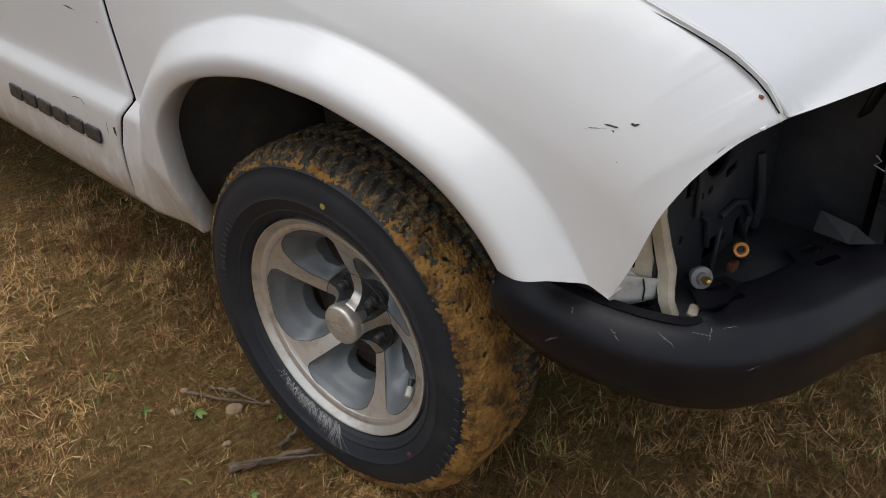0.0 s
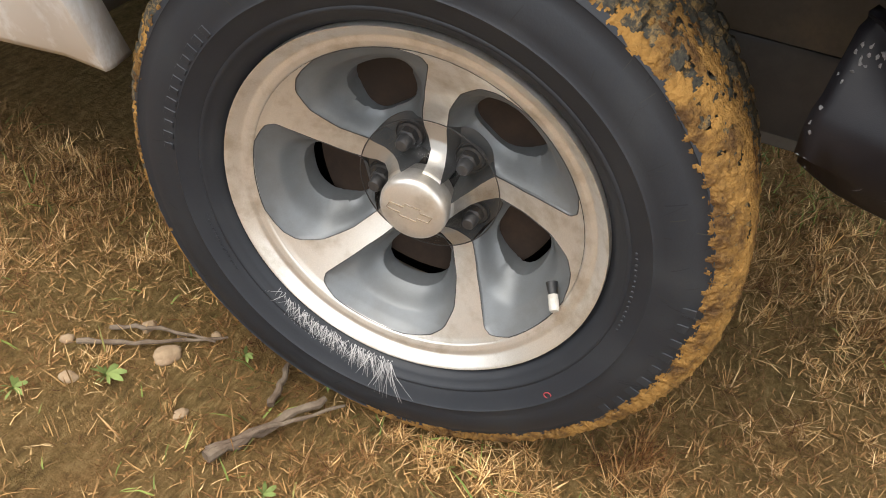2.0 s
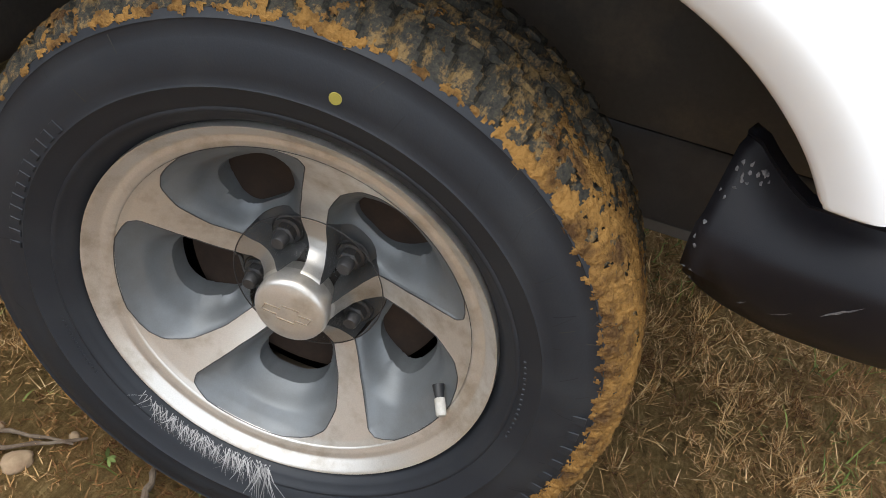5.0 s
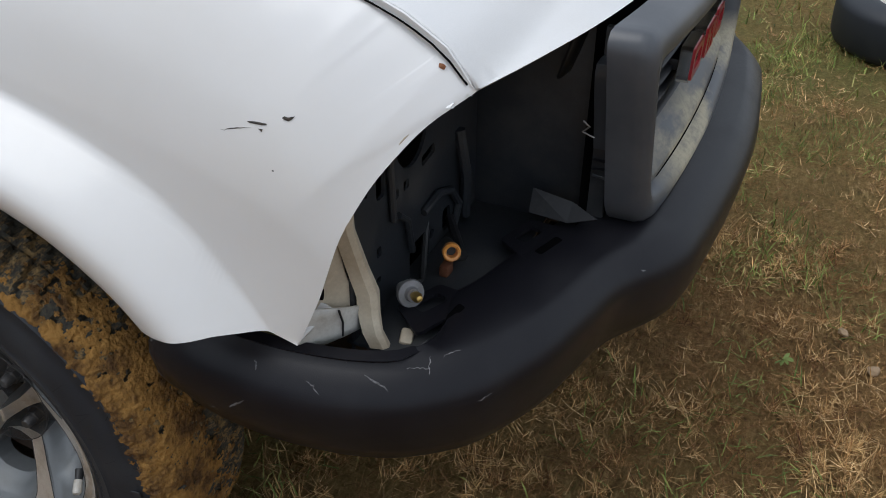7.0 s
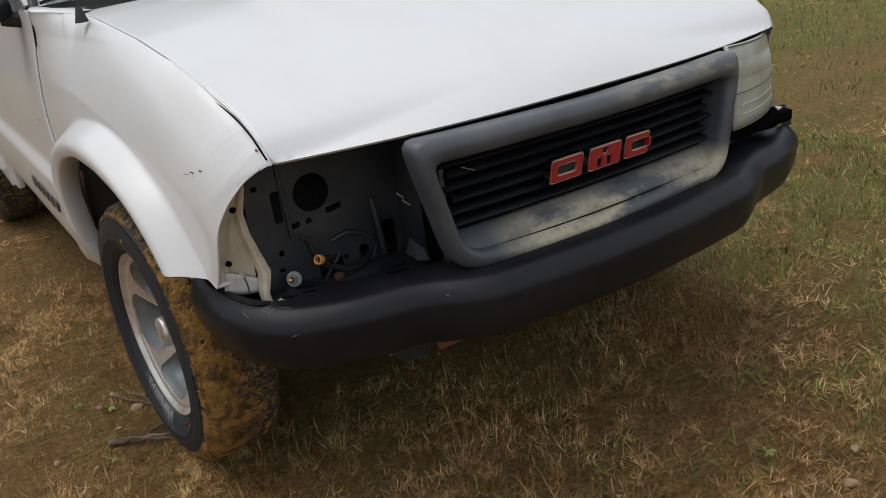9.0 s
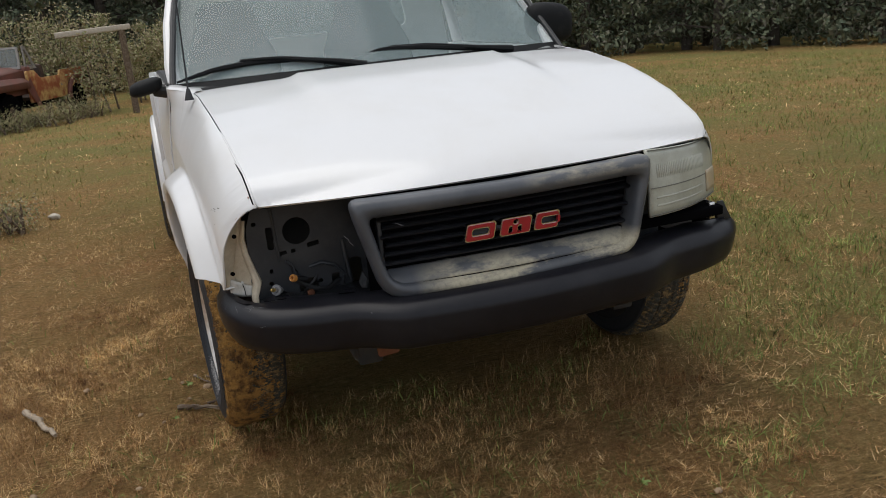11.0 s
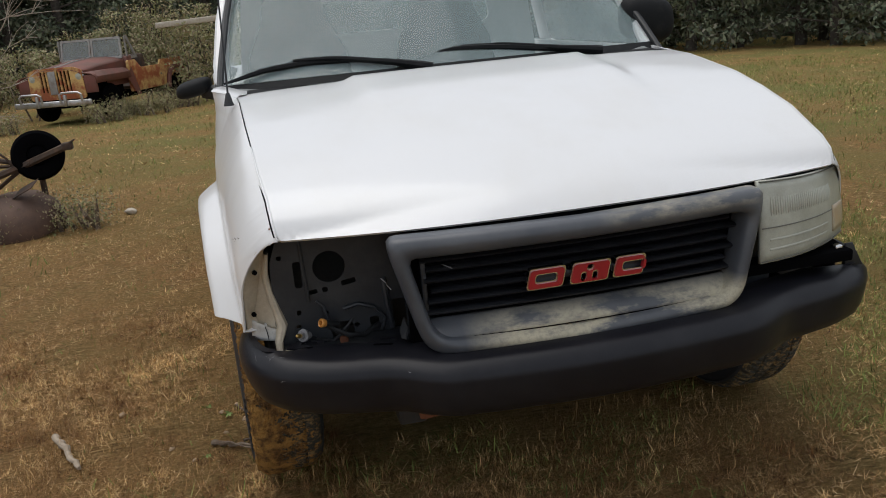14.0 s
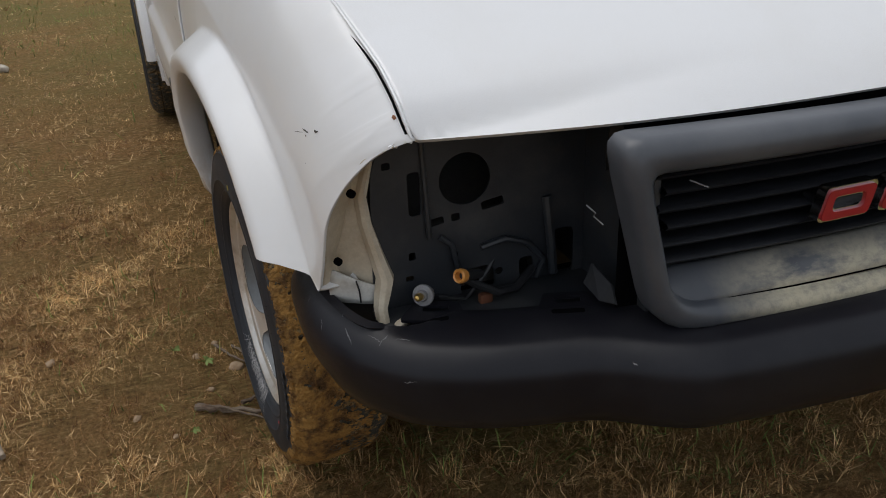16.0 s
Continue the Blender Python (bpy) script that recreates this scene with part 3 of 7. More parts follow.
fr = part("fender", fender(-1), M_PAINT_WING, truck, "white front wing with flared arch and paint chips", sharp=55)
solid(fr, 0.004, -1)
fl = part("fender", fender(1), M_PAINT_WING, truck, sharp=55)
solid(fl, 0.004, -1)
hood_ob = part("hood", hood(), M_PAINT, truck, "plain white hood")
solid(hood_ob, 0.004, -1)
for sg in (-1, 1):
    xs = np.linspace(0.606, -0.26, 60)
    # black strip below the seam, painted in for the gap's shade
    part("hood_gap", grid(np.array([[(x, YC + sg * (float(seam_y(x)) + d), float(seam_z(x)) - 0.0065) for d in (-0.010, 0.003)] for x in xs])), M_VOID, truck)
for sg in (-1, 1):
    solid(part("door", door_panel(sg), M_PAINT_WING, truck, "white door with dirty lower edge"), 0.004, -1)
    gap = [(-0.655, 1.07), (-0.668, 0.95), (-0.674, 0.80), (-0.652, 0.704), (-0.629, 0.605), (-0.663, 0.56), (-0.688, 0.50), (-0.697, 0.37)]
    # black backing behind the joint, added to darken it
    part("door_gap", grid(np.array([[fuller_in_view((x - 0.02, YC + sg * (float(side_out(x, z)) - d0), z), sg), fuller_in_view((x + 0.02, YC + sg * (float(side_out(x, z)) - d0), z), sg)] for x, z, d0 in [(x, z, 0.006 if z > 0.6 else -0.012) for x, z in gap]])), M_VOID, truck)


# bumper
def bumper():
    side = [(0.292, 0.760), (0.305, 0.772), (0.37, 0.779), (0.45, 0.780), (0.53, 0.764), (0.58, 0.742), (0.64, 0.690), (0.685, 0.60), (0.708, 0.51),
            (0.720, 0.455), (0.756, 0.40), (0.782, 0.35), (0.795, 0.25), (0.808, 0.1), (0.811, 0.0)]
    P = np.array([(x, -y) for x, y in side] + [(x, y * (1 + 0.06 * min(1, y / 0.5))) for x, y in side[-2::-1]])
    s = np.r_[0, np.cumsum(np.linalg.norm(np.diff(P, axis=0), axis=1))]
    q = np.linspace(0, s[-1], 150)
    P = np.stack([np.interp(q, s, P[:, i]) for i in (0, 1)], 1)
    for _ in range(4):
        P[1:-1] = 0.25 * P[:-2] + 0.5 * P[1:-1] + 0.25 * P[2:]
    T = np.gradient(P, axis=0)
    T /= np.linalg.norm(T, axis=1)[:, None]
    N = np.stack([T[:, 1], -T[:, 0]], 1)
    rows = []
    for p, n in zip(P, N):
        a = abs(p[1])
        front = np.clip((p[0] - 0.45) / 0.25, 0, 1)
        mid = np.clip((0.46 - a) / 0.12, 0, 1)
        tip = np.clip((0.36 - p[0]) / 0.06, 0, 1)
        top = 0.588 - 0.006 * mid + 0.007 * (1 - front) + 0.036 * tip
        crease = 0.553 - 0.006 * mid
        low = float(np.interp(p[0], [0.29, 0.33, 0.38, 0.45, 0.6, 0.75], [0.489, 0.478, 0.470, 0.468, 0.460, 0.452])) - 0.004 * mid
        ledge = 0.035 + 0.080 * np.clip((0.74 - a) / 0.1, 0, 1) + 0.03 * mid
        prof = [(-ledge, top - 0.022), (-ledge, top - 0.002), (-ledge + 0.004, top), (-ledge * 0.7 - 0.012, top + 0.001), (-0.036, top - 0.003), (-0.022, top - 0.010), (-0.009, crease + 0.012),
                (-0.002, crease + 0.003), (0.0, crease - 0.012), (-0.004, crease - 0.04), (-0.009, low + 0.030), (-0.018, low + 0.010), (-0.034, low), (-0.075 - 0.03 * front, low + 0.004)]
        rows.append([(p[0] + n[0] * (o + 0.003), YC + p[1] + n[1] * (o + 0.003), z) for o, z in prof])
    return grid(np.array(rows))


bump_ob = part("bumper", bumper(), M_BUMPER, truck, "scuffed black plastic front bumper", sharp=60)
solid(bump_ob, 0.004, -1)


# grille
def grille_x(y):
    return 0.738 - 0.13 * (y + 0.022) ** 2


grille = thing("grille", "", "")
grille.parent = truck
tagged(grille, "sun-faded grey plastic grille with black slats")
OUT = resample(round_poly([(-0.449, 0.842), (-0.440, 0.79), (-0.385, 0.576), (-0.022, 0.566), (0.345, 0.576), (0.398, 0.79), (0.408, 0.842), (-0.022, 0.836)],
                          [0.022, 0.05, 0.075, 0.3, 0.075, 0.05, 0.022, 0.3], 10), 160)
INN = resample(round_poly([(-0.404, 0.792), (-0.398, 0.76), (-0.362, 0.612), (-0.022, 0.602), (0.320, 0.612), (0.355, 0.76), (0.362, 0.792), (-0.022, 0.790)],
                          [0.045, 0.05, 0.055, 0.3, 0.055, 0.05, 0.045, 0.3], 10), 160)


def grille_ring():
    rows = []
    for o, i in zip(OUT, INN):
        row = []
        for f, d in ((0, -0.046), (0, -0.016), (0.05, -0.007), (0.18, 0.0), (0.4, 0.004), (0.65, 0.002), (0.85, -0.006), (0.95, -0.014), (1, -0.024), (1.0, -0.075)):
            y, z = o + (i - o) * f
            row.append((grille_x(y) + d - 0.06 * max(0, z - 0.8), y, z))
        rows.append(row)
    return grid(np.array(rows), close_u=True)


part("surround", grille_ring(), M_CHALK, grille, "grey surround with chalky faded patches", sharp=50)

M_SOCKET = worn("grey_socket_plastic", (0.24, 0.24, 0.25), (0.16, 0.155, 0.15), 60, 0.4, 0.7, 0.4)

# grille insides: sloping shelf, slats, black sheet for the dark behind, emblem of three plain blocks
def strip_y(y0, y1, n, prof):
    """A strip from y0 to y1 that follows the grille's bow; prof: (depth, z) pairs."""
    return grid(np.array([[(grille_x(y) + d, y, z) for d, z in prof] for y in np.linspace(y0, y1, n)]))


def shelf():
    rows = []
    for u in np.linspace(0, 1, 40):
        y0 = -0.356 + 0.668 * u
        y1 = -0.380 + 0.716 * u
        rows.append([(grille_x(y0) - 0.018, y0, 0.606 - 0.004 * math.sin(math.pi * u)), (grille_x(y0) - 0.022, y0, 0.612),
                     (grille_x(y1) - 0.055, y1, 0.640), (grille_x(y1) - 0.07, y1, 0.642)])
    return grid(np.array(rows))


solid(part("shelf", shelf(), M_CHALK, grille, "sloping lower shelf with tan dust"), 0.003, -1)
# black tube drawn as the dark gap below the shelf
part("shelf_gap", tube([(grille_x(y) - 0.0165, y, 0.6085 - 0.004 * math.cos(y * 4.2)) for y in np.linspace(-0.335, 0.295, 24)], 0.0016, 6), M_VOID, grille)
# black sheet stands in for the shade behind the slats
part("grille_shade", strip_y(-0.41, 0.365, 24, [(-0.072, 0.57), (-0.072, 0.84)]), M_VOID, grille)
for k, z in enumerate((0.660, 0.684, 0.708, 0.732, 0.756, 0.778)):
    ya, yb = (-0.385 + 0.02 * (k % 2) - (z - 0.66) * 0.12, 0.340 - 0.02 * (k % 2) + (z - 0.66) * 0.12)
    if k in (2, 4):
        ya += 0.03
    sl = strip_y(ya, yb, 24, [(-0.070, z + 0.006), (-0.046, z + 0.004), (-0.041, z), (-0.046, z - 0.005), (-0.070, z - 0.007)])
    part("slat", sl, M_SLAT, grille)
for y, z in ((-0.392, 0.735), (-0.312, 0.757)):
    part("slat_end", tube([(grille_x(y) - 0.05, y - 0.02, z + 0.009), (grille_x(y) - 0.038, y, z)], 0.0010, 6), M_SOCKET, grille)

emblem = thing("emblem", "", "")
emblem.parent = truck
tagged(emblem, "red emblem of three slanted blocks with silver edges")


def slanted(y0, w, z0, h, slant=0.012):
    return round_poly([(y0, z0), (y0 + w, z0), (y0 + w + slant, z0 + h), (y0 + slant, z0 + h)], 0.008, 5)


TO_FRONT = Matrix(((0, 0, 1, 0), (1, 0, 0, 0), (0, 1, 0, 0), (0, 0, 0, 1)))
for y0, w, inner in ((-0.163, 0.083, (0.022, 0.016, 0.046, 0.016)), (-0.066, 0.088, None), (0.033, 0.070, (0.024, 0.016, 0.05, 0.016))):
    x0 = grille_x(y0 + w / 2) - 0.020
    z0 = 0.690
    # each block is a slanted ring or a notched solid, silver below and red above
    if inner:
        iy, iz, iw, ih = inner
        hole = [slanted(y0 + iy, iw, z0 + iz, ih, 0.004)]
        rim = plate_with_holes(slanted(y0, w, z0, 0.047), hole, 0.016)
        face = plate_with_holes(slanted(y0 + 0.003, w - 0.006, z0 + 0.003, 0.041, 0.0105), [slanted(y0 + iy - 0.003, iw + 0.006, z0 + iz - 0.003, ih + 0.006, 0.004)], 0.012)
    else:
        holes = [slanted(y0 + 0.026, 0.010, z0 - 0.0 + 0.004, 0.018, 0.004), slanted(y0 + 0.052, 0.010, z0 + 0.004, 0.018, 0.004), slanted(y0 + 0.042, 0.012, z0 + 0.030, 0.012, 0.003)]
        rim = plate_with_holes(slanted(y0, w, z0, 0.047), holes, 0.016)
        face = plate_with_holes(slanted(y0 + 0.003, w - 0.006, z0 + 0.003, 0.041, 0.0105), [slanted(y0 + 0.024, 0.014, z0 + 0.0055, 0.021, 0.004), slanted(y0 + 0.050, 0.014, z0 + 0.0055, 0.021, 0.004), slanted(y0 + 0.040, 0.016, z0 + 0.027, 0.014, 0.003)], 0.012)
    lean = Matrix.Translation((x0, 0, 0)) @ TO_FRONT
    blk = part("block_rim", moved(rim, lean), M_CHROME, emblem, smooth=False)
    part("block_face", moved(face, Matrix.Translation((x0 + 0.0035, 0, 0)) @ TO_FRONT), M_RED, emblem, smooth=False)
part("mount_bar", box(grille_x(0) - 0.048, -0.022, 0.712, 0.03, 0.26, 0.016, 0.003), M_SLAT, emblem)

# panel behind the missing headlight, with pressed openings
APRON_X = 0.500
holes = [circle(-0.560, 0.745, 0.037, 28), slot(-0.632, 0.735, 0.018, 0.062), slot(-0.604, 0.690, 0.024, 0.011, 8), slot(-0.575, 0.692, 0.013, 0.011), slot(-0.520, 0.703, 0.034, 0.013, 8), slot(-0.640, 0.645, 0.010, 0.012),
         circle(-0.577, 0.636, 0.0035, 10), circle(-0.512, 0.596, 0.006, 12), slot(-0.668, 0.78, 0.012, 0.010), slot(-0.545, 0.587, 0.052, 0.044), slot(-0.412, 0.607, 0.036, 0.075), slot(-0.470, 0.595, 0.022, 0.03), slot(-0.645, 0.612, 0.012, 0.008)]
outline = round_poly([(-0.700, 0.55), (-0.355, 0.55), (-0.355, 0.850), (-0.665, 0.835), (-0.690, 0.77)], 0.012, 5)
apron = part("headlight_panel", moved(plate_with_holes(outline, holes, 0.004), Matrix.Translation((APRON_X, 0, 0)) @ TO_FRONT), M_DARK, truck, "dark headlight mounting panel with pressed holes", smooth=False)


def rib(points, r):
    return tube(points, r, 8)


for pts, r in (([(0.503, -0.540, 0.640), (0.506, -0.505, 0.648), (0.506, -0.47, 0.635), (0.506, -0.445, 0.605), (0.503, -0.455, 0.575)], 0.005),
               ([(0.503, -0.60, 0.668), (0.506, -0.585, 0.655), (0.506, -0.575, 0.61)], 0.004),
               ([(0.503, -0.44, 0.70), (0.512, -0.437, 0.64), (0.508, -0.43, 0.58)], 0.007),
               ([(0.503, -0.62, 0.815), (0.505, -0.615, 0.67)], 0.004)):
    part("pressed_rib", rib(pts, r), M_DARK, apron)
part("panel_flange", box(0.515, -0.530, 0.842, 0.045, 0.30, 0.012, 0.004), M_DARK, apron)
part("inner_wall", box(0.535, -0.372, 0.695, 0.27, 0.012, 0.26, 0.004), M_DARK, apron)
part("lower_tray", box(0.545, -0.530, 0.569, 0.11, 0.34, 0.006, 0.002), M_DARK, truck)
part("back_void", box(0.30, -0.035, 0.66, 0.12, 0.76, 0.32, 0.01), M_LINER, truck)
part("radiator_support", box(0.575, 0.06, 0.70, 0.05, 0.86, 0.30, 0.006), M_DARK, truck)


def header_strip():
    """Black strip tucked under the hood's front lip."""
    rows = []
    for u in np.linspace(-0.96, 0.96, 41):
        xf = 0.682 - 0.071 * abs(u) ** 2.6
        rows.append([(xf - 0.030, YC + u * 0.655, 0.846), (xf - 0.034, YC + u * 0.655, 0.835), (xf - 0.045, YC + u * 0.65, 0.80), (xf - 0.055, YC + u * 0.64, 0.77)])
    return grid(np.array(rows))


def header_shape():
    rows = [r for r in np.array(header_strip()[0]).reshape(41, 4, 3) if r[0][1] > -0.42]
    return grid(np.array(rows))


solid(part("header_panel", header_shape(), M_BLACK, truck), 0.004, 1)
part("hood_inner", grid(np.array([[(0.682 - 0.071 * abs(u) ** 2.6 - d, YC + u * 0.635, z - 0.012 * abs(u)) for d, z in ((0.035, 0.846), (0.10, 0.868), (0.2, 0.90), (0.45, 0.93))] for u in np.linspace(-1, 1, 31)])), M_BLACK, truck)
M_MATT2 = worn("dull_bracket_plastic", (0.034, 0.036, 0.040), (0.06, 0.06, 0.06), 25, 0.5, 0.8, 0.6, spec=0.3)
# bracket that juts from the grille's back corner
solid(part("grille_bracket", ([(0.590, -0.412, 0.628), (0.590, -0.424, 0.600), (0.640, -0.428, 0.599), (0.674, -0.424, 0.610), (0.640, -0.412, 0.620)], [(0, 1, 2, 4), (4, 2, 3)]), M_MATT2, truck, smooth=False), 0.004, 0)
part("wire_clip", tube([(0.655, -0.462, 0.748), (0.660, -0.452, 0.738), (0.652, -0.45, 0.730), (0.664, -0.443, 0.722)], 0.0010, 5), M_SOCKET, truck)


M_PALE = worn("pale_grey_primer", (0.60, 0.59, 0.55), (0.38, 0.35, 0.30), 30, 0.5, 0.75, 0.5, fine=250, relief=0.1)


# cream flange of the wing where the lamp sat
def cream_sheet():
    rows = []
    for z in np.linspace(0.607, 0.835, 30):
        front = np.interp(z, [0.607, 0.66, 0.735, 0.784, 0.828, 0.85], [0.475, 0.497, 0.522, 0.547, 0.58, 0.60])
        y0 = YC - float(side_out(front, z)) + 0.004
        y1 = np.interp(z, [0.60, 0.623, 0.694, 0.724, 0.80, 0.835], [-0.690, -0.690, -0.704, -0.708, -0.700, -0.690])
        x1 = np.interp(z, [0.60, 0.623, 0.694, 0.724, 0.80, 0.835], [0.508, 0.503, 0.494, 0.492, 0.515, 0.54])
        fold = np.interp(z, [0.607, 0.66, 0.73, 0.835], [0.35, 0.30, 0.75, 0.6])
        deep = np.interp(z, [0.607, 0.66, 0.73, 0.835], [0.018, 0.022, 0.012, 0.006])
        row = [(front - 0.004, y0 - 0.004, z), (front - 0.005, y0, z)]
        for t in (0.12, fold - 0.04, fold, fold + 0.04, 0.5 * (1 + fold), 0.98, 1.0):
            back = deep * (t / fold if t < fold else (1 - t) / (1 - fold))
            dent = 0.002 * noise.noise((t * 5, z * 30, 2.0))
            row.append((front - 0.006 + (x1 - front) * t - back + dent, y0 + (y1 - y0) * t, z))
        rows.append(row)
    return flip(grid(np.array(rows)))


solid(part("lamp_flange", cream_sheet(), M_CREAM, truck, "cream inner flange with dirt"), 0.002, 0)
for z, o in ((0.765, 0.022), (0.655, 0.020)):
    fx = float(np.interp(z, [0.613, 0.66, 0.735, 0.784, 0.828], [0.478, 0.497, 0.522, 0.547, 0.58])) - 0.004
    # closed black disc, coloured as the dark of a hole
    part("bolt_hole", moved(lathe([(0.0, -0.003), (0.0055, -0.003), (0.0055, 0.003), (0, 0.003)], 12, "x"), Matrix.Translation((fx, YC - float(side_out(fx, z)) + o, z)) @ pose(0, 0, 0, 0, 0, 20)), M_VOID, truck)
strut = np.array([(0.520, -0.694, 0.80), (0.502, -0.704, 0.745), (0.500, -0.700, 0.705), (0.506, -0.690, 0.66), (0.512, -0.682, 0.625), (0.516, -0.688, 0.605), (0.522, -0.694, 0.588), (0.53, -0.694, 0.572)])
part("lamp_strut", grid(np.array([[(x - 0.010, y - w * 1.1, z), (x + 0.003, y - w * 0.7, z), (x + 0.007, y, z), (x + 0.005, y + w * 0.8, z), (x - 0.008, y + w * 1.2, z)]
                                 for (x, y, z), w in zip(strut, (0.004, 0.007, 0.008, 0.009, 0.011, 0.010, 0.008, 0.008))])), M_CREAM, truck, "bent cream sheet strut")
plate = np.array([[(0.470 + 0.034 * u + 0.004 * math.sin(3 * u), -0.752 + 0.056 * u, 0.588 + (0.050 - 0.022 * u) * v) for u in np.linspace(0, 1, 7)] for v in np.linspace(0, 1, 5)])
solid(part("lower_bracket", flip(grid(plate)), M_PALE, truck, "pale pressed bracket below the lamp opening"), 0.003, 0)
part("bracket_seam", tube([(0.497, -0.716, 0.590), (0.499, -0.717, 0.608), (0.497, -0.720, 0.624)], 0.0012, 5), M_BLACK, truck)
part("clip_tab", moved(box(0, 0, 0, 0.014, 0.02, 0.022, 0.004), Matrix.Translation((0.545, -0.672, 0.568)) @ pose(0, 0, 0, 20, 10, 18)), M_CREAM, truck)

# loose bulbs and harness
bulb = thing("bulb_holder", "", "")
bulb.parent = truck
bulb.matrix_basis = look((0.534, -0.638, 0.602), (0.80, -0.86, 0.72))
tagged(bulb, "loose lamp socket with amber bulb")
part("collar", lathe([(0.0, 0.022), (0.008, 0.022), (0.009, 0.004), (0.0145, 0.004), (0.0155, 0.0), (0.0145, -0.003), (0.0085, -0.004), (0.007, -0.009), (0, -0.009)], 24, "z"), M_SOCKET, bulb)
part("bulb", lathe([(0.0, -0.026), (0.003, -0.025), (0.0055, -0.020), (0.0055, -0.014), (0.004, -0.010), (0.004, -0.005)], 16, "z"), M_BRASS, bulb)
plug = thing("lamp_plug", "", "")
plug.parent = truck
plug.matrix_basis = look((0.560, -0.592, 0.634), (0.66, -0.76, 0.70))
tagged(plug, "black lamp plug with orange seal hanging on its cable")
part("seal", lathe([(0.005, 0.006), (0.009, 0.006), (0.010, 0.002), (0.010, -0.005), (0.0085, -0.007), (0.006, -0.006), (0.005, 0.003)], 24, "z"), M_AMBER, plug)
part("plug_body", lathe([(0, 0.045), (0.006, 0.044), (0.008, 0.02), (0.0085, 0.003), (0.0, 0.003)], 20, "z"), M_BLACK, plug)
part("cable", tube([(0.555, -0.588, 0.628), (0.545, -0.565, 0.608), (0.55, -0.535, 0.592), (0.53, -0.50, 0.58), (0.50, -0.46, 0.59)], 0.006, 8), M_BLACK, truck)
part("cable", tube([(0.525, -0.63, 0.60), (0.51, -0.61, 0.58), (0.515, -0.57, 0.57), (0.50, -0.53, 0.60), (0.49, -0.5, 0.64)], 0.004, 8), M_BLACK, truck)
part("rusty_fitting", box(0.535, -0.548, 0.578, 0.012, 0.020, 0.016, 0.004), M_RUST, truck)

# slotted tabs on the bumper's ledge
BUMPER_SKIN = BVHTree.FromPolygons([v.co for v in bump_ob.data.vertices], [tuple(p.vertices) for p in bump_ob.data.polygons])
WING_SKIN = BVHTree.FromPolygons([v.co for v in fr.data.vertices], [tuple(p.vertices) for p in fr.data.polygons])


def onto(skin, p, lift=0.0005):
    """The nearest spot of a skin, lifted off it a little, and the way out there."""
    loc, nrm, _, _ = skin.find_nearest(Vector(p))
    if nrm.y > 0 and nrm.z < 0.5:
        nrm = -nrm
    return loc + nrm * lift, nrm


# two flat tabs that reach back from the ledge, each with an opening
for cx, cy, ang in ((0.553, -0.628, 66.0), (0.602, -0.456, 72.0)):
    tab = plate_with_holes(round_poly([(-0.046, -0.030), (0.046, -0.030), (0.030, 0.020), (-0.030, 0.020)], 0.006, 4), [slot(0, 0.001, 0.036, 0.017)], 0.004)
    part("bumper_tab", moved(tab, pose(cx, cy, 0.5885, 0, 0, ang)), M_BUMPER, truck, smooth=False)
for cx, cy, ang, w, d in ((0.577, -0.642, 66.0, 0.046, 0.011), (0.631, -0.470, 72.0, 0.044, 0.011)):
    ring = [onto(BUMPER_SKIN, (cx + x, cy + y, 0.595), 0.0008)[0] for x, y in slot(0, 0, w, d, ang)]
    mid = onto(BUMPER_SKIN, (cx, cy, 0.595), 0.0008)[0]
    # flush black patch on the ledge, painted as the slot's darkness
    part("bumper_slot", ([tuple(mid)] + [tuple(p) for p in ring], [(0, 1 + i, 1 + (i + 1) % len(ring)) for i in range(len(ring))]), M_VOID, truck, smooth=False)

# remaining headlight on the other side
lamp = thing("headlight", "", "")
lamp.parent = truck
tagged(lamp, "cloudy yellowed headlight")


def lens_grid(u0, u1, v0, v1, lift=0.0, n=20, m=10):
    rows = []
    for u in np.linspace(u0, u1, n):
        y = 0.402 + 0.300 * u
        x = 0.697 - 0.125 * u ** 2.1 + lift
        row = []
        for v in np.linspace(v0, v1, m):
            z0, z1 = 0.659 + 0.006 * u, 0.849 - 0.014 * u
            row.append((x - 0.028 * (v - 0.2) ** 2 - 0.01 * v, y + 0.006 * v * (1 - u), z0 + (z1 - z0) * v))
        rows.append(row)
    return grid(np.array(rows))


solid(part("lens", flip(lens_grid(0, 1, 0, 1)), M_LENS, lamp), 0.012, -1)
solid(part("side_marker", lens_grid(0.80, 0.995, 0.12, 0.48, 0.002, 8, 6), M_PALEAMBER, lamp, "pale amber corner lens"), 0.003, 0)
M_SEAL = material("grimy_lens_joint", (0.13, 0.13, 0.11), 0.5)
for v in (0.02, 0.43, 0.98):
    part("lens_rib", tube([tuple(p) for p in lens_grid(0.01, 0.99, v, v + 0.001, 0.001, 12, 2)[0][::2]], 0.0016, 5), M_SEAL, lamp)
for u in np.linspace(0.10, 0.76, 30):
    part("lens_flute", tube([tuple(p) for p in lens_grid(u, u + 0.001, 0.56, 0.80, -0.001, 2, 6)[0][:6]], [0.001, 0.0035, 0.0038, 0.0038, 0.0035, 0.001], 6), M_LENS, lamp)
for v in (0.16, 0.28):
    part("lens_step", tube([tuple(p) for p in lens_grid(0.08, 0.72, v, v + 0.001, -0.001, 12, 2)[0][::2]], 0.003, 6), M_LENS, lamp)
part("lamp_housing", box(0.540, 0.52, 0.74, 0.08, 0.20, 0.14, 0.02), M_BLACK, lamp)
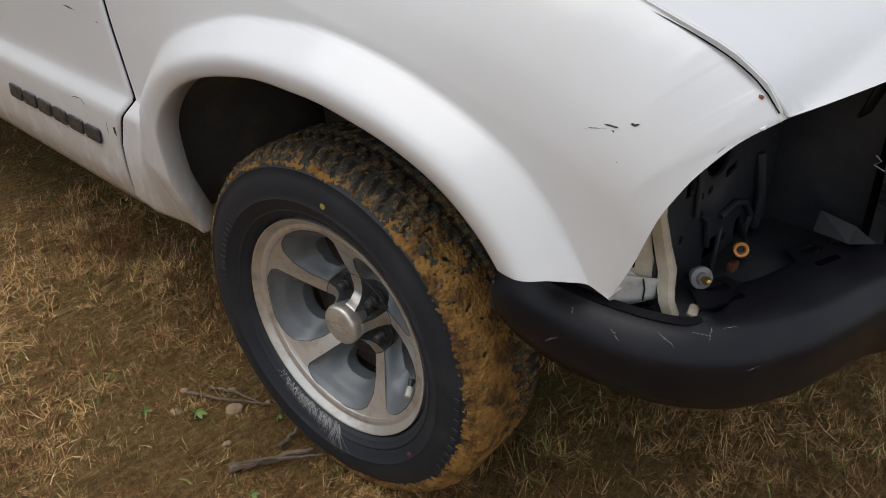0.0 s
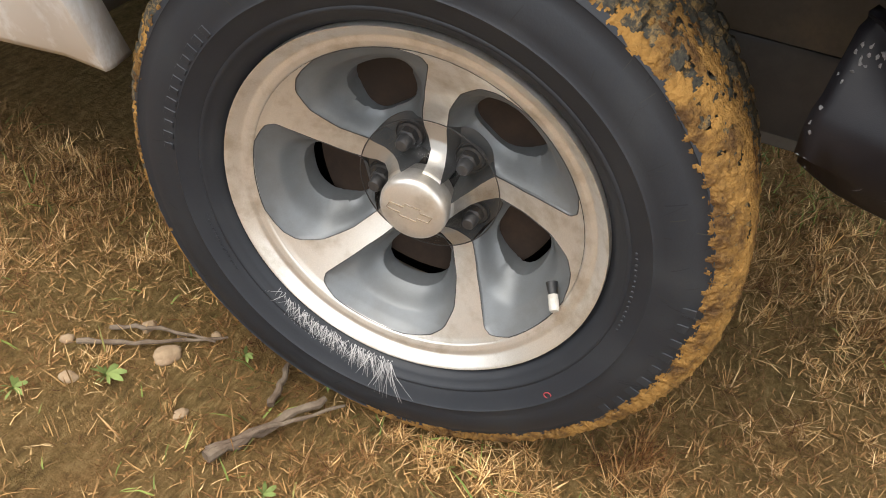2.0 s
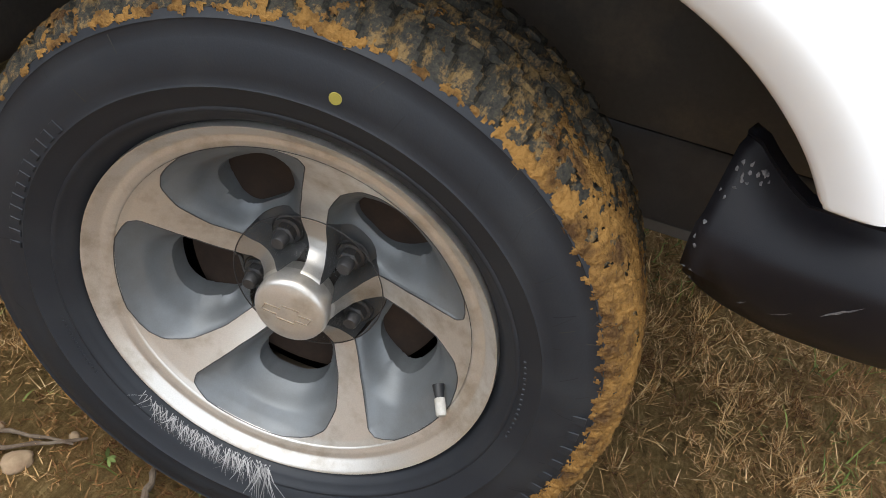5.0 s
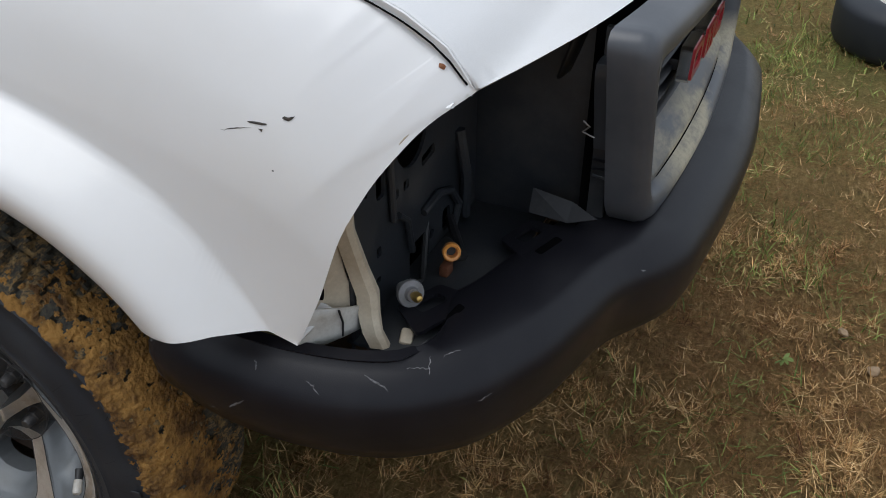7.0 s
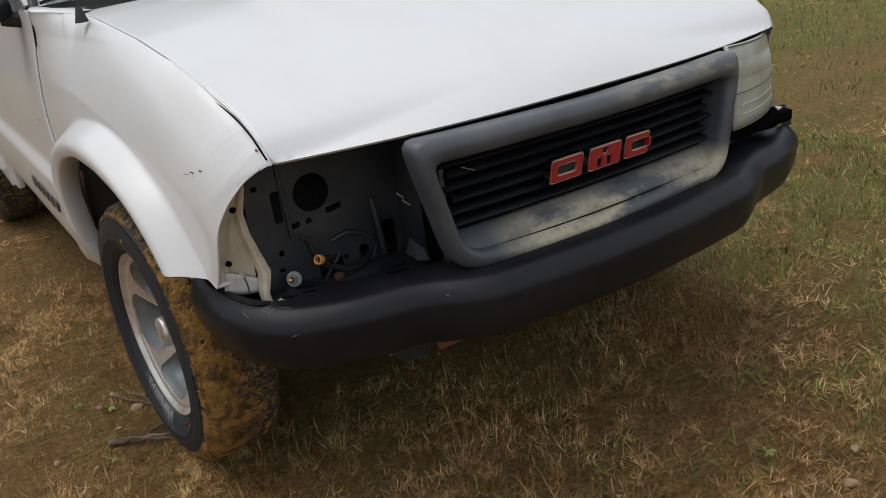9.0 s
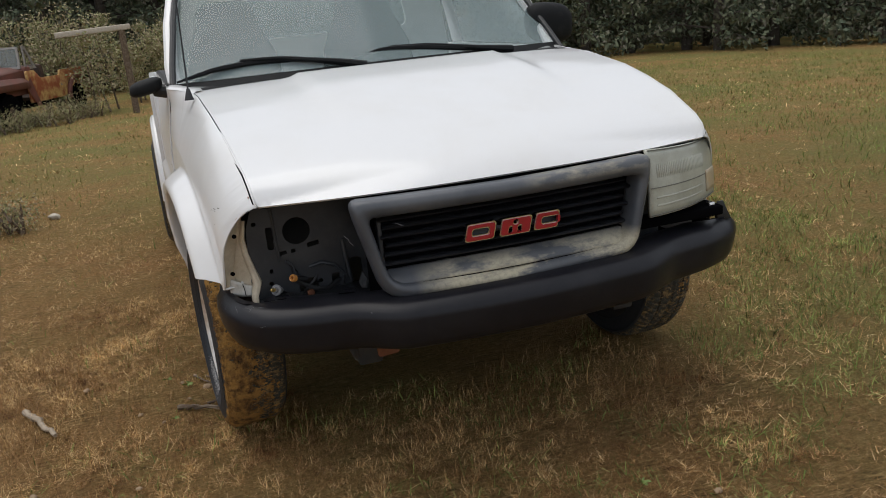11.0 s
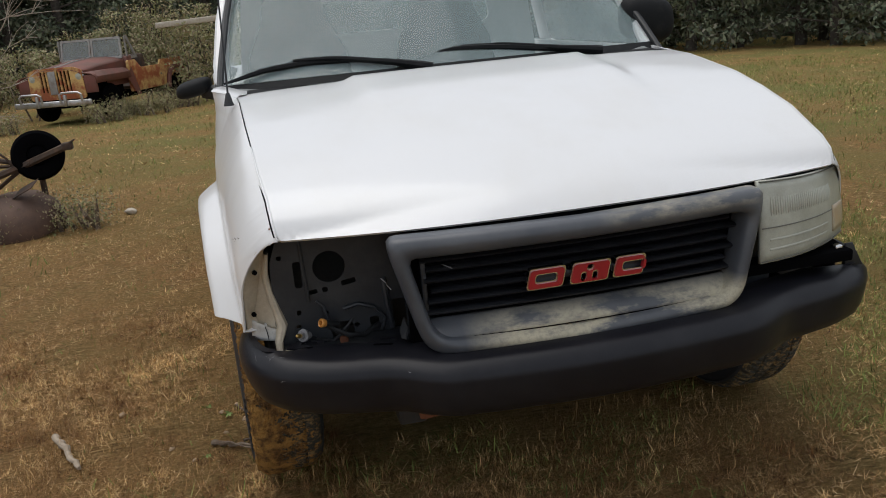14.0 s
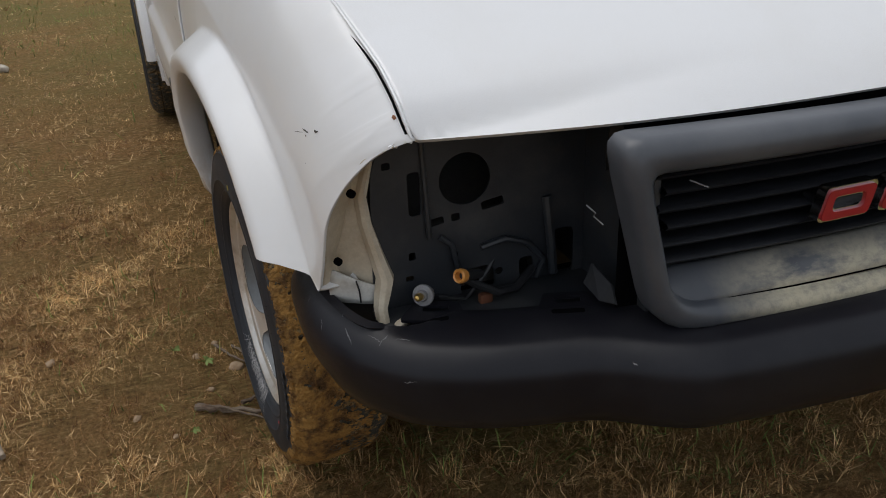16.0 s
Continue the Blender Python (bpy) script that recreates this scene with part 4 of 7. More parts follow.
# added black box, fills in the dark below the lamp
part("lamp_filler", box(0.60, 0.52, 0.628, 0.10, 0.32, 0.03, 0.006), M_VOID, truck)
part("lamp_bracket", box(0.62, 0.655, 0.625, 0.02, 0.02, 0.05, 0.003), M_CHROME, truck)
part("bumper_gusset", moved(prism([(0, 0), (0.05, 0), (0.02, 0.06), (0, 0.06)], 0, 0.006, 0.001), Matrix.Translation((0.60, 0.690, 0.583)) @ pose(0, 0, 0, 90, 0, 90)), M_BLACK, truck)


# ---- wheels ----
def lip_height(r):
    return np.interp(r, [0.030, 0.05, 0.078, 0.11, 0.15, 0.172, 0.179, 0.184, 0.190, 0.196, 0.201, 0.205, 0.2085, 0.2085, 0.203],
                     [-0.012, -0.012, -0.0135, -0.031, -0.0515, -0.0625, -0.067, -0.069, -0.069, -0.075, -0.080, -0.0815, -0.0795, -0.074, -0.066])


def smooth01(x):
    x = np.clip(x, 0, 1)
    return x * x * (3 - 2 * x)


POCKET_AT = -24.8   # bearing of the first pocket's middle


def pocket_edges(r):
    """Bearings of a pocket's two edges from its middle, in degrees."""
    lo = np.interp(r, [0.079, 0.111, 0.142, 0.162, 0.1715, 0.1768], [-20.5, -26.0, -29.0, -30.5, -28.5, -21.0])
    hi = np.interp(r, [0.079, 0.107, 0.140, 0.162, 0.1715, 0.1768], [32.5, 32.5, 29.0, 23.5, 17.5, 7.0])
    return lo, hi


def wheel_face():
    """Spokes, pockets and window openings of the alloy wheel, outer side towards -y."""
    R = np.r_[np.linspace(0.0782, 0.150, 34), np.linspace(0.152, 0.1768, 22)]
    na = 9
    S = np.r_[0.010, 0.028, 0.055, np.linspace(0.085, 0.915, 26), 0.945, 0.972, 0.990]
    params = []
    for k in range(5):
        for r in R:
            lo, hi = pocket_edges(r)
            mid = POCKET_AT - 72 * k
            for a in np.linspace(mid + hi - 72, mid + lo, na):
                params.append((r, radians(a), -1.0, 0))
            for q in S:
                params.append((r, radians(mid + lo + q * (hi - lo)), q, 1))
    cols = na + len(S)
    n = len(R)
    par = np.array(params).reshape(5, n, cols, 4)
    # the next sector's first column closes each pocket (angles run downwards in k, so join to k - 1)
    idx = np.arange(5 * n * cols).reshape(5, n, cols)
    P = par.reshape(-1, 4).copy()
    q = (np.abs(P[:, 0] - 0.1150) / 0.0305) ** 3.0 + (np.abs(P[:, 2] - 0.51) / np.interp(P[:, 0], [0.085, 0.11, 0.145], [0.35, 0.325, 0.29])) ** 3.0
    q[P[:, 2] < 0] = 99
    quads = []
    for k in range(5):
        for i in range(n - 1):
            for j in range(cols):
                if j < cols - 1:
                    f = (idx[k, i, j], idx[k, i, j + 1], idx[k, i + 1, j + 1], idx[k, i + 1, j])
                else:
                    f = (idx[k, i, j], idx[(k - 1) % 5, i, 0], idx[(k - 1) % 5, i + 1, 0], idx[k, i + 1, j])
                quads.append((f, 0 if j < na - 1 else 1))
    keep = [(f, m) for f, m in quads if not (m == 1 and np.mean(q[list(f)]) < 1.0)]
    gone = {i for f, m in quads if m == 1 and np.mean(q[list(f)]) < 1.0 for i in f}
    used = {i for f, _ in keep for i in f}
    edge = gone & used
    for i in edge:
        g = q[i] ** (1 / 3.0)
        if g > 0.2:
            ds, dr = P[i, 2] - 0.51, P[i, 0] - 0.1150
            lo, hi = pocket_edges(P[i, 0])
            P[i, 1] += (ds / g - ds) * radians(hi - lo)
            P[i, 0] += dr / g - dr
    r, a, s = P[:, 0], P[:, 1], P[:, 2]
    h = lip_height(r)
    depth = np.interp(r, [0.078, 0.086, 0.10, 0.13, 0.155, 0.170, 0.1768], [0.010, 0.014, 0.022, 0.024, 0.016, 0.008, 0.0015])
    e = np.where(s < 0, 0, np.minimum(s, 1 - s))
    wall = smooth01(e / 0.012) * 0.14 + smooth01(e / 0.08) * 0.30 + smooth01((e - 0.02) / 0.28) * 0.56
    sink = np.where(s < 0, 0, depth * wall)
    sink = sink + np.where(s < 0, 0, 0.016 * smooth01((3.4 - np.minimum(q, 4)) / 2.6) * smooth01(e / 0.12))
    y = h + sink
    verts = np.stack([r * np.cos(a), y, r * np.sin(a)], 1)
    faces = [tuple(int(i) for i in f) for f, _ in keep]
    mats = [m for _, m in keep]
    # walls of the openings, going inwards
    V = [tuple(v) for v in verts]
    twin = {}
    count = {}
    for f in faces:
        for u, v in zip(f, f[1:] + f[:1]):
            count[tuple(sorted((u, v)))] = count.get(tuple(sorted((u, v))), 0) + 1
    for f in list(faces):
        for u, v in zip(f, f[1:] + f[:1]):
            if count[tuple(sorted((u, v)))] == 1 and u in edge and v in edge:
                for w in (u, v):
                    if w not in twin:
                        twin[w] = len(V)
                        x0, y0, z0 = V[w]
                        V.append((x0, y0 + 0.024, z0))
                faces.append((v, u, twin[u], twin[v]))
                mats.append(1)
    return V, faces, mats


def hub_face():
    """The middle under its clear cover: five curved spokes round recessed lug nuts."""
    R = np.r_[np.linspace(0.030, 0.0775, 20)]
    na, nb = 7, 16
    rows = []
    for r in R:
        row = []
        for k in range(5):
            half = min(np.interp(r, [0.03, 0.040, 0.05, 0.0775], [0.0125, 0.0095, 0.0085, 0.0126]) / r, radians(30))
            base = radians(POCKET_AT - 30 - 72 * k) - radians(24) * (np.clip((0.0775 - r) / 0.0475, 0, 1)) ** 1.5
            top = np.interp(r, [0.03, 0.036, 0.042, 0.050, 0.060, 0.0775], [-0.050, -0.045, -0.031, -0.0205, -0.0155, -0.0135])
            low = 0.008
            for a in np.linspace(half, -half, na):
                row.append((r * math.cos(base + a), top, r * math.sin(base + a), 0))
            for s in np.linspace(0, 1, nb + 1)[1:-1]:
                a = -half - s * (radians(72) - 2 * half)
                e = min(s, 1 - s)
                row.append((r * math.cos(base + a), top + (low - top) * float(smooth01(e / 0.13)), r * math.sin(base + a), 1))
        rows.append(row)
    A = np.array(rows)
    v, f = grid(A[:, :, :3], close_v=True)
    m = A.shape[1]
    mats = []
    for i in range(len(R) - 1):
        for j in range(m):
            mats.append(0 if A[i, j, 3] == 0 and A[i, (j + 1) % m, 3] == 0 else 1)
    return v, f, mats


# darker copy of the wheel's silver: look through the cover put into its colour
M_COVERED = worn("silver_paint_tinted_for_cover", (0.09, 0.095, 0.10), (0.13, 0.13, 0.125), 40, 0.4, 0.7, 0.4, 0.2, 0.6, fine=900, relief=0.02)
M_SMOKE = glass_material("smoked_clear_cover", (0.03, 0.03, 0.03), 0.26, 0.12)
M_GOUGE = leafy("scraped_white_fibres", (0.30, 0.30, 0.30), (0.52, 0.51, 0.51), (0.18, 0.18, 0.18))
M_REDMARK = material("red_mark", (0.45, 0.06, 0.07), 0.7)
M_YELLOWMARK = material("yellow_mark", (0.35, 0.30, 0.06), 0.7)
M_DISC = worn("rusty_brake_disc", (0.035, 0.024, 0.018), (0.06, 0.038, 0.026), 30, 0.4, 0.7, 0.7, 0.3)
M_BARREL = worn("dusty_rim_barrel", (0.30, 0.24, 0.17), (0.17, 0.13, 0.09), 18, 0.4, 0.7, 0.6, 0.3)

TYRE_R = 0.334


def tyre_profile():
    half = [(0.200, 0.066), (0.2065, 0.076), (0.2115, 0.0845), (0.2150, 0.0865), (0.222, 0.0905), (0.2235, 0.0925), (0.2265, 0.0928), (0.228, 0.0920), (0.236, 0.0965), (0.250, 0.1005), (0.2525, 0.1025), (0.255, 0.1012), (0.265, 0.1022),
            (0.280, 0.1012), (0.296, 0.0975), (0.310, 0.0925), (0.3115, 0.0935), (0.3135, 0.0915), (0.319, 0.0885)]
    return [(float(np.interp(r, [0.2, 0.2085, 0.345], [0.207, 0.2155, TYRE_R])), w) for r, w in half]


def tyre_side():
    p = tyre_profile()
    return lathe([(r, -w) for r, w in p], 160)


def tread_mesh():
    """The tread's blocks: shoulder lugs, three ribs and the grooves between them."""
    N = 560
    prof = [(0.319, -0.0885), (0.3245, -0.085), (0.330, -0.080), (0.335, -0.0745), (0.339, -0.068), (0.3415, -0.061), (0.343, -0.052), (0.3435, -0.0475), (0.3435, -0.045), (0.3435, -0.041), (0.3435, -0.0385),
            (0.3445, -0.030), (0.345, -0.020), (0.345, -0.0125), (0.345, -0.010), (0.345, -0.004)]
    prof = [(float(np.interp(r, [0.2085, 0.345], [0.2155, TYRE_R])), w) for r, w in prof]
    prof = prof + [(r, -w) for r, w in reversed(prof)]
    A = np.linspace(0, 2 * math.pi, N, endpoint=False)
    rows = []
    for k, a in enumerate(A):
        row = []
        for j, (r, w) in enumerate(prof):
            aw = abs(w)
            groove = 1.0 if 0.040 < aw < 0.0465 or aw < 0.0045 else 0.0
            pitch = (k + int(aw * 90) + (3 if w > 0 else 0)) % 7
            lat = 0.0
            if aw >= 0.0465:
                lat = 1.0 if pitch in (0, 1) else 0.0
                if aw > 0.082:
                    lat *= 0.5
            elif aw > 0.0045:
                lat = 0.75 if (k + int(aw * 260)) % 7 in (0, 1) else 0.0
            d = 0.0055 * max(groove, lat) if aw < 0.088 else 0
            jit = 0.0012 * noise.noise((math.cos(a) * 40, w * 60, math.sin(a) * 40))
            rr = r - d + jit
            row.append((rr * math.cos(a), w, rr * math.sin(a)))
        rows.append(row)
    return grid(np.array(rows), close_u=True)


def mud_mesh(seed, a0, a1, cover):
    """Clods of mud stuck to the tread and shoulder."""
    prof = [(0.303, -0.0958), (0.313, -0.0922), (0.321, -0.0880), (0.329, -0.082), (0.337, -0.073), (0.342, -0.062), (0.344, -0.05), (0.345, -0.03), (0.3455, -0.01), (0.3455, 0.01), (0.345, 0.03), (0.344, 0.05), (0.342, 0.064), (0.336, 0.076), (0.326, 0.084)]
    prof = [(float(np.interp(r, [0.2085, 0.345], [0.2155, TYRE_R])), w) for r, w in prof]
    pr = resample_open(prof, 96)
    A = np.radians(np.linspace(a0, a1, int(abs(a1 - a0) * 3)))
    V, keepv = [], []
    for a in A:
        t = (math.degrees(a) - a0) / (a1 - a0)
        c = np.interp(t, [0, 0.15, 0.5, 0.85, 1], cover)
        for r, w in pr:
            p = Vector((math.cos(a) * r, w, math.sin(a) * r))
            n1 = 0.55 * noise.noise(p * 26 + Vector((seed, 0, 0))) + 0.7 * noise.noise(Vector((p.x * 90, p.y * 45, p.z * 90)) + Vector((0, seed, 0))) + 0.8 * noise.noise(p * 210)
            lift = n1 * 0.5 + c + 0.30 * math.exp(-((w + 0.089) / 0.0035) ** 2) - 0.55 * max(0, min(1, (-w - 0.0905) / 0.006)) - 0.50 * max(0, min(1, (w + 0.035) / 0.06))
            h = max(-0.0015, min(0.004, lift * 0.0045)) + 0.0016 * noise.noise(p * 260) + 0.0010 * noise.noise(p * 520)
            rr = r + h
            dy = -h * 0.8 if w < -0.06 else 0
            V.append((rr * math.cos(a), w + dy, rr * math.sin(a)))
            keepv.append(lift > 0.0)
    m = len(pr)
    F = [(i * m + j, i * m + j + 1, (i + 1) * m + j + 1, (i + 1) * m + j) for i in range(len(A) - 1) for j in range(m - 1)
         if sum((keepv[i * m + j], keepv[i * m + j + 1], keepv[(i + 1) * m + j], keepv[(i + 1) * m + j + 1])) >= 2]
    used = sorted({i for f in F for i in f})
    re = {o: k for k, o in enumerate(used)}
    return [V[i] for i in used], [tuple(re[i] for i in f) for f in F]


def resample_open(pts, n):
    P = np.array(pts, float)
    s = np.r_[0, np.cumsum(np.linalg.norm(np.diff(P, axis=0), axis=1))]
    q = np.linspace(0, s[-1], n)
    return np.stack([np.interp(q, s, P[:, i]) for i in range(P.shape[1])], 1)


def torus_ring(r, y, t, seg=96):
    return lathe([(r + t * math.cos(a), y + t * math.sin(a)) for a in np.linspace(0, 2 * math.pi, 7)], seg)


K = 1.034


def wide(piece):
    return [(x * K, y, z * K) for x, y, z in piece[0]], piece[1]


WV, WF, WM = wheel_face()
WV = [(x * K, y, z * K) for x, y, z in WV]
FACE = mesh("wheel_face", WV, WF, [M_ALLOY, M_SILVER], WM, sharp=28)
HV, HF, HM = hub_face()
HV = [(x * K, y, z * K) for x, y, z in HV]
HUB = mesh("hub_face", HV, HF, [M_ALLOY, M_COVERED], HM, sharp=40)
LIP = mesh("rim_lip", *wide(lathe([(0.1768, float(lip_height(0.1768)) + 0.0015), (0.1775, float(lip_height(0.1775)))] + [(r, float(lip_height(r))) for r in np.linspace(0.179, 0.2084, 26)] + [(0.2088, -0.078), (0.2085, -0.072), (0.203, -0.064)], 144)), M_ALLOY, sharp=50)
GAP = mesh("pocket_line", *wide(torus_ring(0.0778, -0.0138, 0.0007)), M_LUG)
CAP = mesh("centre_cap", *lathe([(0.033, -0.022), (0.0355, -0.036), (0.038, -0.048), (0.038, -0.056), (0.0365, -0.0605), (0.033, -0.0630), (0.02, -0.0645), (0.0001, -0.0652)], 64), M_ALLOY, sharp=50)


def pocket_line():
    """The dark line round one pocket."""
    R = np.linspace(0.0785, 0.1766, 30)
    lo, hi = pocket_edges(R)
    pts = [(r, a) for r, a in zip(R, lo)] + [(0.1768, a) for a in np.linspace(lo[-1], hi[-1], 9)[1:-1]] + [(r, a) for r, a in zip(R[::-1], hi[::-1])]
    return tube([(K * r * math.cos(radians(a)), float(lip_height(r)) + 0.0001, K * r * math.sin(radians(a))) for r, a in pts], 0.0006, 5)


POCKET_LINE = mesh("pocket_line", *pocket_line(), M_LUG)
COVER = mesh("hub_cover", *wide(lathe([(0.0772, -0.0150), (0.060, -0.0172), (0.050, -0.0222), (0.042, -0.0330), (0.0385, -0.0420)], 64)), M_SMOKE, sharp=60)
BARREL = mesh("barrel", *wide(lathe([(0.203, -0.064), (0.190, -0.050), (0.186, 0.0), (0.180, 0.08), (0.2, 0.09)], 96)), M_BARREL)
SIDE = mesh("sidewall", *tyre_side(), M_RUBBER, sharp=60)
BACK = mesh("inner_sidewall", *lathe([(r, w) for r, w in tyre_profile()], 96), M_RUBBER, sharp=60)
TREAD = mesh("tread", *tread_mesh(), M_TREAD, sharp=30)
LUG = mesh("lug_nut", *join(lathe([(0.0, -0.036), (0.006, -0.036), (0.0075, -0.034), (0.0085, -0.022)], 24), lathe([(0.0085, -0.024), (0.0115, -0.022), (0.0115, -0.012)], 6),
                            lathe([(0.0115, -0.014), (0.0145, -0.013), (0.0145, -0.008)], 24), lathe([(0.0155, -0.009), (0.0165, -0.0105), (0.0175, -0.009)], 24)), M_LUG, sharp=40)
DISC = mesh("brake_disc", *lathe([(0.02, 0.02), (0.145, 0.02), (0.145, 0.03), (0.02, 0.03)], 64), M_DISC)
# black disc closes the wheel, in place of the shade inside it
BACKDISC = mesh("wheel_shade_disc", *lathe([(0.0, 0.05), (0.19, 0.05)], 48), M_VOID)


def badge_lines():
    """A plain slanted outline on the cap."""
    pts = [(-0.024, 0.003), (-0.008, 0.003), (-0.008, 0.008), (0.010, 0.008), (0.010, 0.003), (0.024, 0.003), (0.021, -0.005), (0.008, -0.005), (0.008, -0.009), (-0.011, -0.009), (-0.011, -0.005), (-0.027, -0.005)]
    c, s = math.cos(radians(-6)), math.sin(radians(-6))
    loop = [(x * c - y * s, -0.0652 + 0.9 * (x * x + y * y), x * s + y * c) for x, y in pts]
    return tube(loop + [loop[0]], 0.0007, 5)


def make_wheel(at, name_label, muddy=True, seed=1, detail=True):
    w = thing("wheel", "", "")
    w.parent = truck
    w.matrix_basis = at
    tagged(w, name_label)
    part("spokes", FACE, parent=w)
    part("hub", HUB, parent=w)
    part("rim", LIP, parent=w)
    part("barrel", BARREL, parent=w)
    part("hub_cover_line", GAP, parent=w)
    part("centre_cap", CAP, parent=w)
    part("hub_cover", COVER, parent=w, label="smoked clear plastic cover over the lug nuts")
    part("sidewall", SIDE, parent=w)
    part("inner_sidewall", BACK, parent=w)
    part("tread", TREAD, parent=w, label="black tread caked in ochre mud")
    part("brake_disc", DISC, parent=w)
    part("wheel_shade_disc", BACKDISC, parent=w)
    for k in range(5):
        a = radians(POCKET_AT + 72 * k)
        part("pocket_line", POCKET_LINE, parent=w, at=pose(0, 0, 0, 0, -(POCKET_AT + 72 * k), 0))
        part("lug_nut", LUG, parent=w, at=pose(0.0585 * math.cos(a), 0.007, 0.0585 * math.sin(a)))
    if muddy:
        front = part("mud", mud_mesh(seed, -100, 62, (-0.15, 0.40, 0.38, 0.12, -0.28)), M_MUD, w, sharp=180)
        tagged(front, "dried ochre mud caked on the tread", kind="stuff")
        rest = part("mud", mud_mesh(seed + 5, 56, 262, (-0.30, -0.20, -0.26, -0.22, -0.3)), M_MUD, w, sharp=180)
        tagged(rest, "scattered flakes of dried mud", kind="stuff")
    return w


front_right = make_wheel(pose(AX, -0.735, AZ, 0, 0, 4), "five-spoke alloy wheel with muddy black tyre on dry grass", True, 1)
make_wheel(pose(AX, 0.715, AZ, 0, 0, 184), "muddy wheel seen beneath the bumper", True, 3)
make_wheel(pose(AX - 2.75, -0.845, AZ), "rear alloy wheel with black tyre", False)
make_wheel(pose(AX - 2.75, 0.715, AZ, 0, 0, 180), "rear alloy wheel with black tyre", False)
part("cap_outline", badge_lines(), M_BARREL, front_right)
va = math.atan2(0.283 - AZ, 0.130 - AX)
part("valve_cap", moved(join(lathe([(0.0, -0.020), (0.0045, -0.0195), (0.0055, -0.017), (0.0055, -0.002), (0.0, -0.002)], 14)), pose(0.170 * math.cos(va), -0.062, 0.168 * math.sin(va), 0, 0, 0) @ pose(0, 0, 0, 25, 0, 25)), M_PALE, front_right, "grey-white valve cap")
part("valve_stem", moved(lathe([(0.0, -0.003), (0.0045, -0.003), (0.0065, 0.012), (0, 0.012)], 12), pose(0.170 * math.cos(va), -0.062, 0.168 * math.sin(va)) @ pose(0, 0, 0, 25, 0, 25)), M_BLACK, front_right)


def on_wall(r):
    p = np.array(tyre_profile())
    return -float(np.interp(r, p[:, 0], p[:, 1]))


def wall_mark(ang, r, t, mat, name, ring=True):
    a = radians(ang)
    pts = [(r * math.cos(a) + t * math.cos(b), on_wall(r) - 0.0006, r * math.sin(a) + t * math.sin(b)) for b in np.linspace(0, 2 * math.pi, 14, endpoint=False)]
    if ring:
        part(name, tube(pts + pts[:1], 0.0006, 5), mat, front_right)
    else:
        v, f = lathe([(0, 0), (t, 0), (t * 1.05, 0.0008)], 16)
        part(name, moved((v, [tuple(reversed(q)) for q in f]), pose(r * math.cos(a), on_wall(r) - 0.0012, r * math.sin(a))), mat, front_right)


wall_mark(math.degrees(math.atan2(0.609 - AZ, 0.003 - AX)), 0.268, 0.005, M_YELLOWMARK, "yellow_dot", False)
wall_mark(math.degrees(math.atan2(0.176 - AZ, 0.146 - AX)), 0.247, 0.004, M_REDMARK, "red_ring")


def scrape_fibres():
    """White torn fibres along the lower rear of the rim."""
    rng = np.random.default_rng(7)
    V, F = [], []
    for _ in range(190):
        u = rng.random() ** 0.8
        a = radians(226 + 44 * u)
        ln = (0.006 + 0.022 * u ** 1.5 * rng.random() + 0.006 * rng.random()) * (1.5 if u > 0.90 else 1)
        r0 = 0.2155 + 0.003 * rng.random()
        lean = radians(rng.normal(4, 5))
        n = 4
        wd = 0.00025 + 0.0003 * rng.random() + (0.0003 if u > 0.92 else 0)
        for i in range(n):
            t = i / (n - 1)
            r = r0 + ln * t
            aa = a + lean * t * 0.6
            y = on_wall(r) - 0.0012 - 0.003 * t * rng.random()
            dx, dz = -math.sin(aa) * wd * (1 - 0.8 * t), math.cos(aa) * wd * (1 - 0.8 * t)
            V += [(r * math.cos(aa) - dx, y, r * math.sin(aa) - dz), (r * math.cos(aa) + dx, y, r * math.sin(aa) + dz)]
            if i:
                k = len(V)
                F.append((k - 4, k - 3, k - 1, k - 2))
    return V, F


part("torn_fringe", scrape_fibres(), M_GOUGE, front_right, "white torn fibres along the rim")


def wall_scuffs():
    """Faint grey scuffs across the outer wall of the tyre."""
    r = np.random.default_rng(19)
    V, F = [], []
    for _ in range(90):
        a, r0 = radians(r.choice((r.normal(5, 22), r.uniform(0, 360)))), r.uniform(0.262, 0.312)
        ln, turn = r.uniform(0.004, 0.022), r.normal(0, 0.35)
        w = r.uniform(0.0002, 0.0006)
        for i in range(4):
            t = i / 3
            rr, aa = r0 + ln * t * math.cos(turn), a + ln * t * math.sin(turn) / r0
            rr = min(rr, 0.318)
            dx, dz = -math.sin(aa) * w, math.cos(aa) * w
            y = on_wall(rr) - 0.0009
            V += [(rr * math.cos(aa) - dx, y, rr * math.sin(aa) - dz), (rr * math.cos(aa) + dx, y, rr * math.sin(aa) + dz)]
            if i:
                k = len(V)
                F.append((k - 4, k - 3, k - 1, k - 2))
    return V, F


M_WALLSCUFF = leafy("grey_rubber_scuff", (0.024, 0.027, 0.031), (0.038, 0.040, 0.042), (0.055, 0.053, 0.047))
tagged(part("wall_scuff", wall_scuffs(), M_WALLSCUFF, front_right), "faint grey scuffs on the tyre wall", kind="stuff")
# raised lettering on the sidewall, unreadable: plain bars
rng = np.random.default_rng(3)
